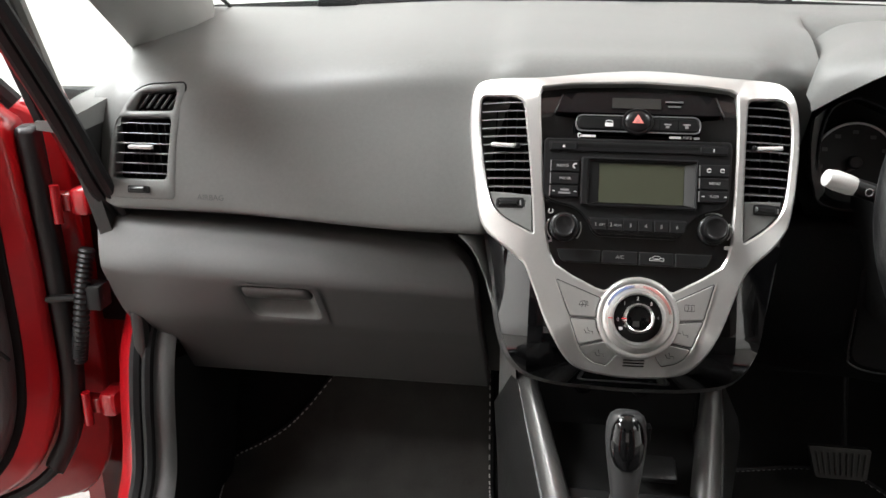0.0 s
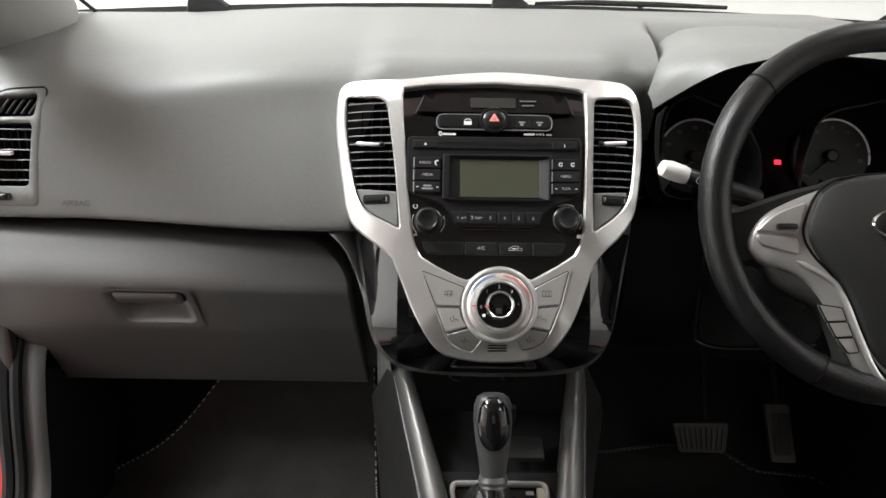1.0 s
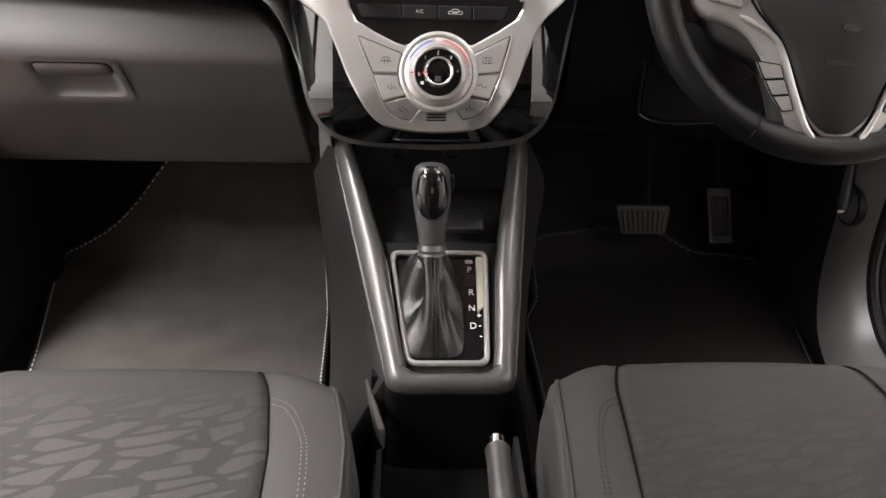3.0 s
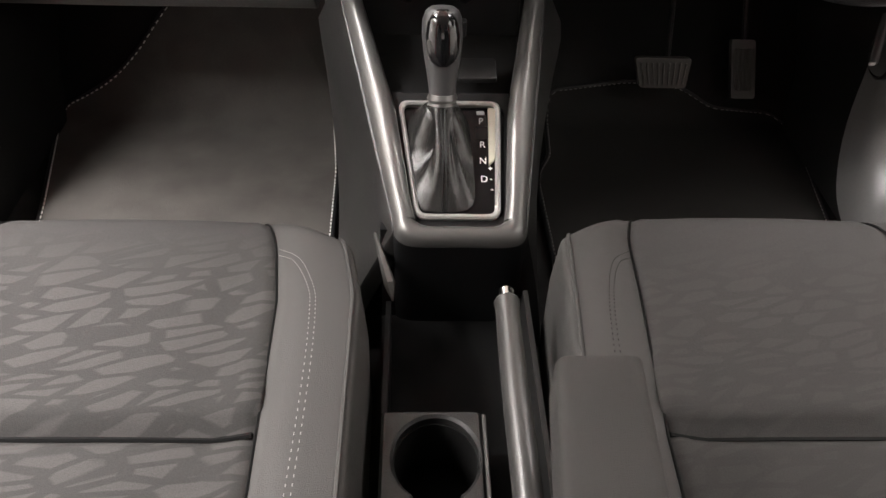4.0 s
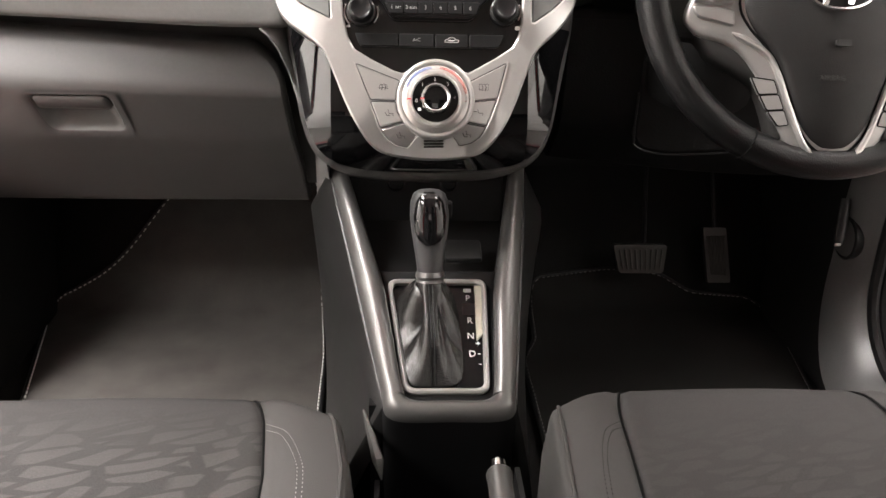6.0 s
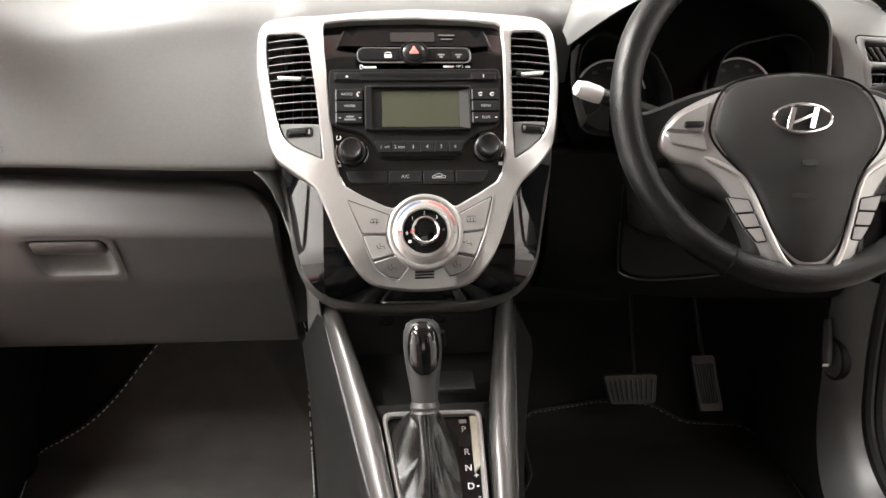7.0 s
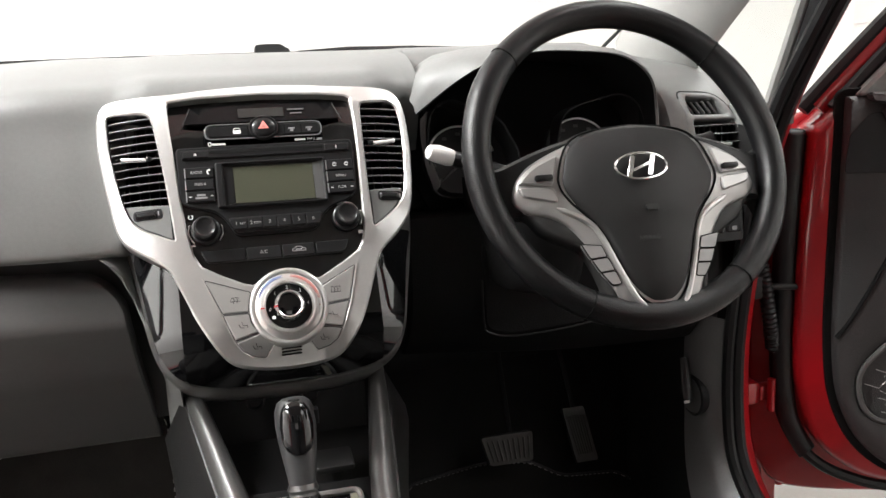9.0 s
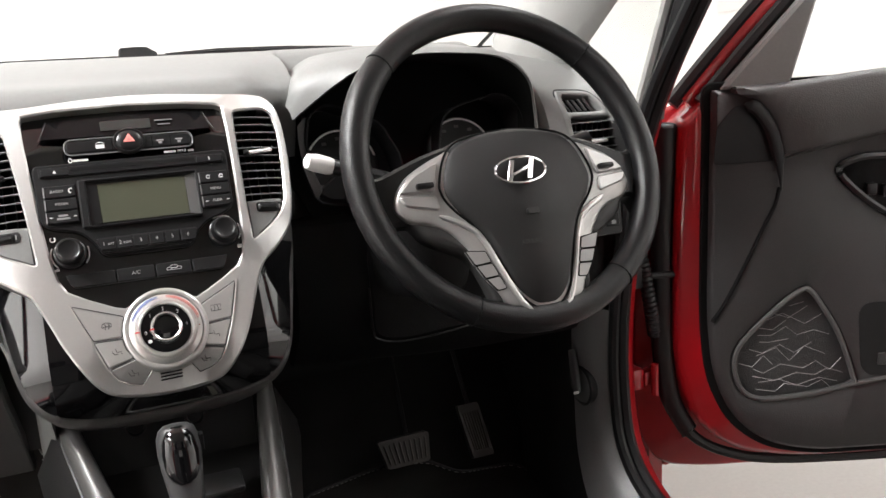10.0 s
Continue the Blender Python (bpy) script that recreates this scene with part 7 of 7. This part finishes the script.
# ---- front doors, open ----
def car_door(sign):
    s_ = Vector((sign * 0.929, -0.370, 0))
    n_ = Vector((-sign * 0.370, -0.929, 0))
    o_ = Vector((sign * 0.82, 0.24, 0))
    FD = lambda u, v, w: o_ + s_ * u + n_ * w + Vector((0, 0, v))
    door = thing("door_1" if sign > 0 else "door_2", "open red car door with black inner trim panel", "car door", "front doors", tuple(o_), "structure")
    shell = rounded([(0.066, 0.745), (0.056, 0.56), (0.054, 0.33), (0.090, 0.205), (0.165, 0.146), (0.28, 0.124), (1.0, 0.122), (1.04, 0.3), (1.04, 0.79), (0.12, 0.79)], [0.01, 0.03, 0.05, 0.05, 0.06, 0.05, 0.05, 0.05, 0.02, 0.02], 5)
    part("shell", plate(bmesh.new(), shell, -0.03, 0.06, FD, 0.012), RED, door, "red painted door shell", 50)
    flange = rounded([(0.020, 0.74), (0.004, 0.54), (0.0, 0.32), (0.006, 0.155), (0.047, 0.084), (0.14, 0.073), (1.02, 0.078), (1.06, 0.3), (1.06, 0.78), (0.10, 0.78)], [0.01, 0.03, 0.05, 0.05, 0.06, 0.05, 0.05, 0.05, 0.02, 0.02], 5)
    part("outer_skin", plate(bmesh.new(), flange, -0.055, -0.03, FD, 0.006), RED, door, "", 50)
    sl = spline([(0.048, 0.745), (0.038, 0.54), (0.036, 0.34), (0.050, 0.245), (0.090, 0.172), (0.16, 0.128), (0.28, 0.106), (0.6, 0.102), (1.0, 0.102)], 6)
    part("door_seal", tube(bmesh.new(), [FD(u, v, 0.02) for u, v in sl], 0.010, 8, up=tuple(n_)), RUBBER, door, "black rubber seal")
    # black strip added where the door's hinge side lies in shade
    part("hinge_side_shade", plate(bmesh.new(), rounded([(0.030, 0.745), (0.022, 0.54), (0.021, 0.33), (0.036, 0.235), (0.075, 0.168), (0.10, 0.190), (0.070, 0.240), (0.055, 0.33), (0.056, 0.54), (0.064, 0.745)], [0.01, 0.03, 0.05, 0.05, 0.005, 0.005, 0.05, 0.05, 0.03, 0.01], 5), 0.02, 0.045, FD, 0.008), RUBBER, door, "black strip for the shade on the hinge side", 60)
    panel = rounded([(0.112, 0.795), (0.110, 0.67), (0.107, 0.40), (0.118, 0.295), (0.155, 0.215), (0.215, 0.166), (0.30, 0.146), (0.99, 0.144), (1.0, 0.3), (1.0, 0.795)], [0.005, 0.01, 0.05, 0.05, 0.04, 0.04, 0.04, 0.05, 0.05, 0.02], 5)
    spk_lp = spline([(0.265, 0.448), (0.222, 0.418), (0.162, 0.358), (0.151, 0.314), (0.167, 0.271), (0.208, 0.254), (0.30, 0.260), (0.358, 0.272), (0.360, 0.290), (0.333, 0.365), (0.301, 0.420), (0.282, 0.446)], 5, True)
    pull = spline([(0.323, 0.65), (0.345, 0.668), (0.40, 0.672), (0.52, 0.66), (0.56, 0.63), (0.54, 0.58), (0.47, 0.56), (0.41, 0.575), (0.36, 0.61)], 5, True)
    part("trim_panel", plate(bmesh.new(), panel, 0.055, 0.080, FD, 0.008, (spk_lp, pull)), DOORTRIM, door, "black grained door trim", 50)
    # dark plate wider than the trim, in place of its shadow on the shell
    part("trim_shadow", plate(bmesh.new(), inset(turned(panel, True), -0.013), 0.052, 0.0635, FD, 0.002), DARK, door, "dark plate for the shadow round the trim")
    part("belt_pad", plate(bmesh.new(), rounded([(0.222, 0.676), (0.40, 0.712), (0.98, 0.74), (0.98, 0.83), (0.39, 0.816), (0.235, 0.802), (0.140, 0.80), (0.142, 0.788), (0.183, 0.776), (0.212, 0.735)], [0.004, 0.1, 0.01, 0.02, 0.05, 0.05, 0.004, 0.006, 0.02, 0.03], 4), 0.075, 0.098, FD, 0.012), DOORPAD, door, "upper door pad", 50)
    # flat plate; its black stands in for the shade of a recess
    part("corner_plate", plate(bmesh.new(), rounded([(0.111, 0.674), (0.116, 0.735), (0.145, 0.768), (0.183, 0.772), (0.212, 0.735), (0.222, 0.674)], 0.006), 0.078, 0.0815, FD, 0.001), BLACK, door, "flat black plate for the dark corner behind the flap")
    part("groove", tube(bmesh.new(), [FD(u, v, 0.0805) for u, v in spline([(0.223, 0.63), (0.216, 0.60), (0.198, 0.564), (0.166, 0.497), (0.133, 0.434), (0.111, 0.402)], 6)], 0.0035, 6), DARK, door)
    bm = bmesh.new()
    tube(bm, [FD(u, v, 0.090) for u, v in spline([(0.160, 0.772), (0.180, 0.762), (0.202, 0.731), (0.213, 0.696), (0.219, 0.664), (0.223, 0.625)], 5)], [0.003, 0.007] + [0.011] * 15 + [0.010, 0.009, 0.008, 0.006, 0.005, 0.004, 0.003, 0.002, 0.001], 8, flat=0.7, up=tuple(n_))
    part("weather_flap", bm, RUBBER, door, "black rubber flap")
    # mirror corner cover
    part("mirror_cover", plate(bmesh.new(), rounded([(0.125, 0.795), (0.238, 0.795), (0.283, 0.94), (0.262, 0.94)], 0.006), 0.05, 0.078, FD, 0.005), DASH, door, "grey mirror corner cover")
    # speaker
    spk = part("speaker_rim", tube(bmesh.new(), [FD(u, v, 0.080) for u, v in spk_lp], 0.0045, 8, True, up=tuple(n_)), DOORPAD, door)
    grille = part("speaker_grille", plate(bmesh.new(), inset(turned(spk_lp, True), -0.002), 0.050, 0.068, FD, 0), material("speaker_mesh" , (0.022, 0.022, 0.022), 0.6, grain=1.0, grain_scale=700), door, "dark speaker grille with silver zigzag lines")
    rng = random.Random(4)
    for r in range(14):
        v = 0.268 + 0.0125 * r
        ua = float(np.interp(v, [0.26, 0.314, 0.358, 0.418, 0.45], [0.185, 0.155, 0.166, 0.225, 0.262])) + 0.006
        ub = float(np.interp(v, [0.27, 0.29, 0.365, 0.42, 0.446], [0.35, 0.357, 0.330, 0.298, 0.28])) - 0.006
        u, up = ua + rng.uniform(0, 0.03), rng.choice((-1, 1))
        pts = [(u, v)]
        while u < ub - 0.02:
            u += rng.uniform(0.016, 0.042)
            pts.append((min(u, ub), v + up * rng.uniform(0.001, 0.013)))
            if rng.random() < 0.22 and len(pts) > 2:
                break
            up = -up
        if len(pts) > 1:
            part("silver_line", tube(bmesh.new(), [FD(a, b, 0.0685) for a, b in pts], 0.0005, 4), SPEAKERLINE, grille)
    part("trim_ridge", tube(bmesh.new(), [FD(u, v, 0.080) for u, v in spline([(0.197, 0.252), (0.29, 0.257), (0.37, 0.272), (0.50, 0.282), (0.95, 0.29)], 5)], 0.0045, 8, up=tuple(n_)), DOORPAD, door, "raised ridge under the speaker")
    # pull recess with switches
    rec = part("pull_recess", plate(bmesh.new(), inset(turned(pull, True), -0.003), 0.03, 0.0635, FD, 0), BLACK, door)
    part("pull_rim", tube(bmesh.new(), [FD(u, v, 0.080) for u, v in pull], 0.006, 6, True), SATIN, door)
    for k in range(4):
        part("window_switch", rbox(bmesh.new(), Matrix.Translation(FD(0.385 + 0.028 * k, 0.615 - 0.004 * k, 0.068)) @ pose(0, 0, 0, 0, 0, sign * -22), (0.018, 0.012, 0.02), 0.003), SATIN, rec)
    # armrest and pocket
    rows = []
    for t in np.linspace(0, 1, 10):
        u = 0.40 + 0.57 * t
        dep = 0.055 * math.sin(min(1, t * 2.5) * math.pi / 2)
        rows.append([FD(u, z, 0.078 + dep * k) for z, k in ((0.60 - 0.06 * (1 - t), 0.0), (0.585 - 0.06 * (1 - t), 0.8), (0.56 - 0.07 * (1 - t), 1.0), (0.52 - 0.07 * (1 - t), 0.9), (0.47 - 0.06 * (1 - t), 0.3), (0.44 - 0.05 * (1 - t), 0.0))])
    part("armrest", sheet(bmesh.new(), rows, tuple(-n_ * 0.01), 0.001), DOORTRIM, door, "", 60)
    # no hollow: black plate in place of the pocket's dark inside
    part("pocket", plate(bmesh.new(), rounded([(0.375, 0.285), (0.95, 0.27), (0.95, 0.40), (0.365, 0.42)], 0.03, 5), 0.07, 0.0812, FD, 0.0006), BLACK, door, "map pocket drawn as a flat black plate")
    for du in (0, 0.035):
        part("emboss", plate(bmesh.new(), rect(0.41 + du, 0.315, 0.014, 0.022, 0.002), 0.082, 0.0845, FD, 0.001), DOORTRIM, door)
    # window frame and glass
    fr = [FD(u, v, 0.02) for u, v in spline([(0.085, 0.775), (0.16, 0.86), (0.25, 0.955), (0.36, 1.06), (0.52, 1.17), (0.75, 1.20), (1.0, 1.17), (1.04, 0.79)], 6)]
    part("window_frame", tube(bmesh.new(), fr, 0.012, 8, flat=1.4), RED, door, "red window frame")
    fr2 = [p + n_ * 0.022 + s_ * 0.018 for p in fr]
    part("frame_trim", tube(bmesh.new(), fr2, 0.013, 8), RUBBER, door, "black rubber frame seal")
    part("outer_seal", tube(bmesh.new(), [p - s_ * 0.024 - n_ * 0.004 for p in fr], 0.014, 8), RUBBER, door, "black rubber outer seal")
    gl = [(0.25, 0.79), (1.03, 0.79), (1.0, 1.16), (0.75, 1.19), (0.52, 1.16), (0.37, 1.06), (0.28, 0.95)]
    part("pane", plate(bmesh.new(), gl, 0.016, 0.020, FD, 0), GLASS, door, "clear door window").visible_shadow = False
    return door


car_door(1)
car_door(-1)
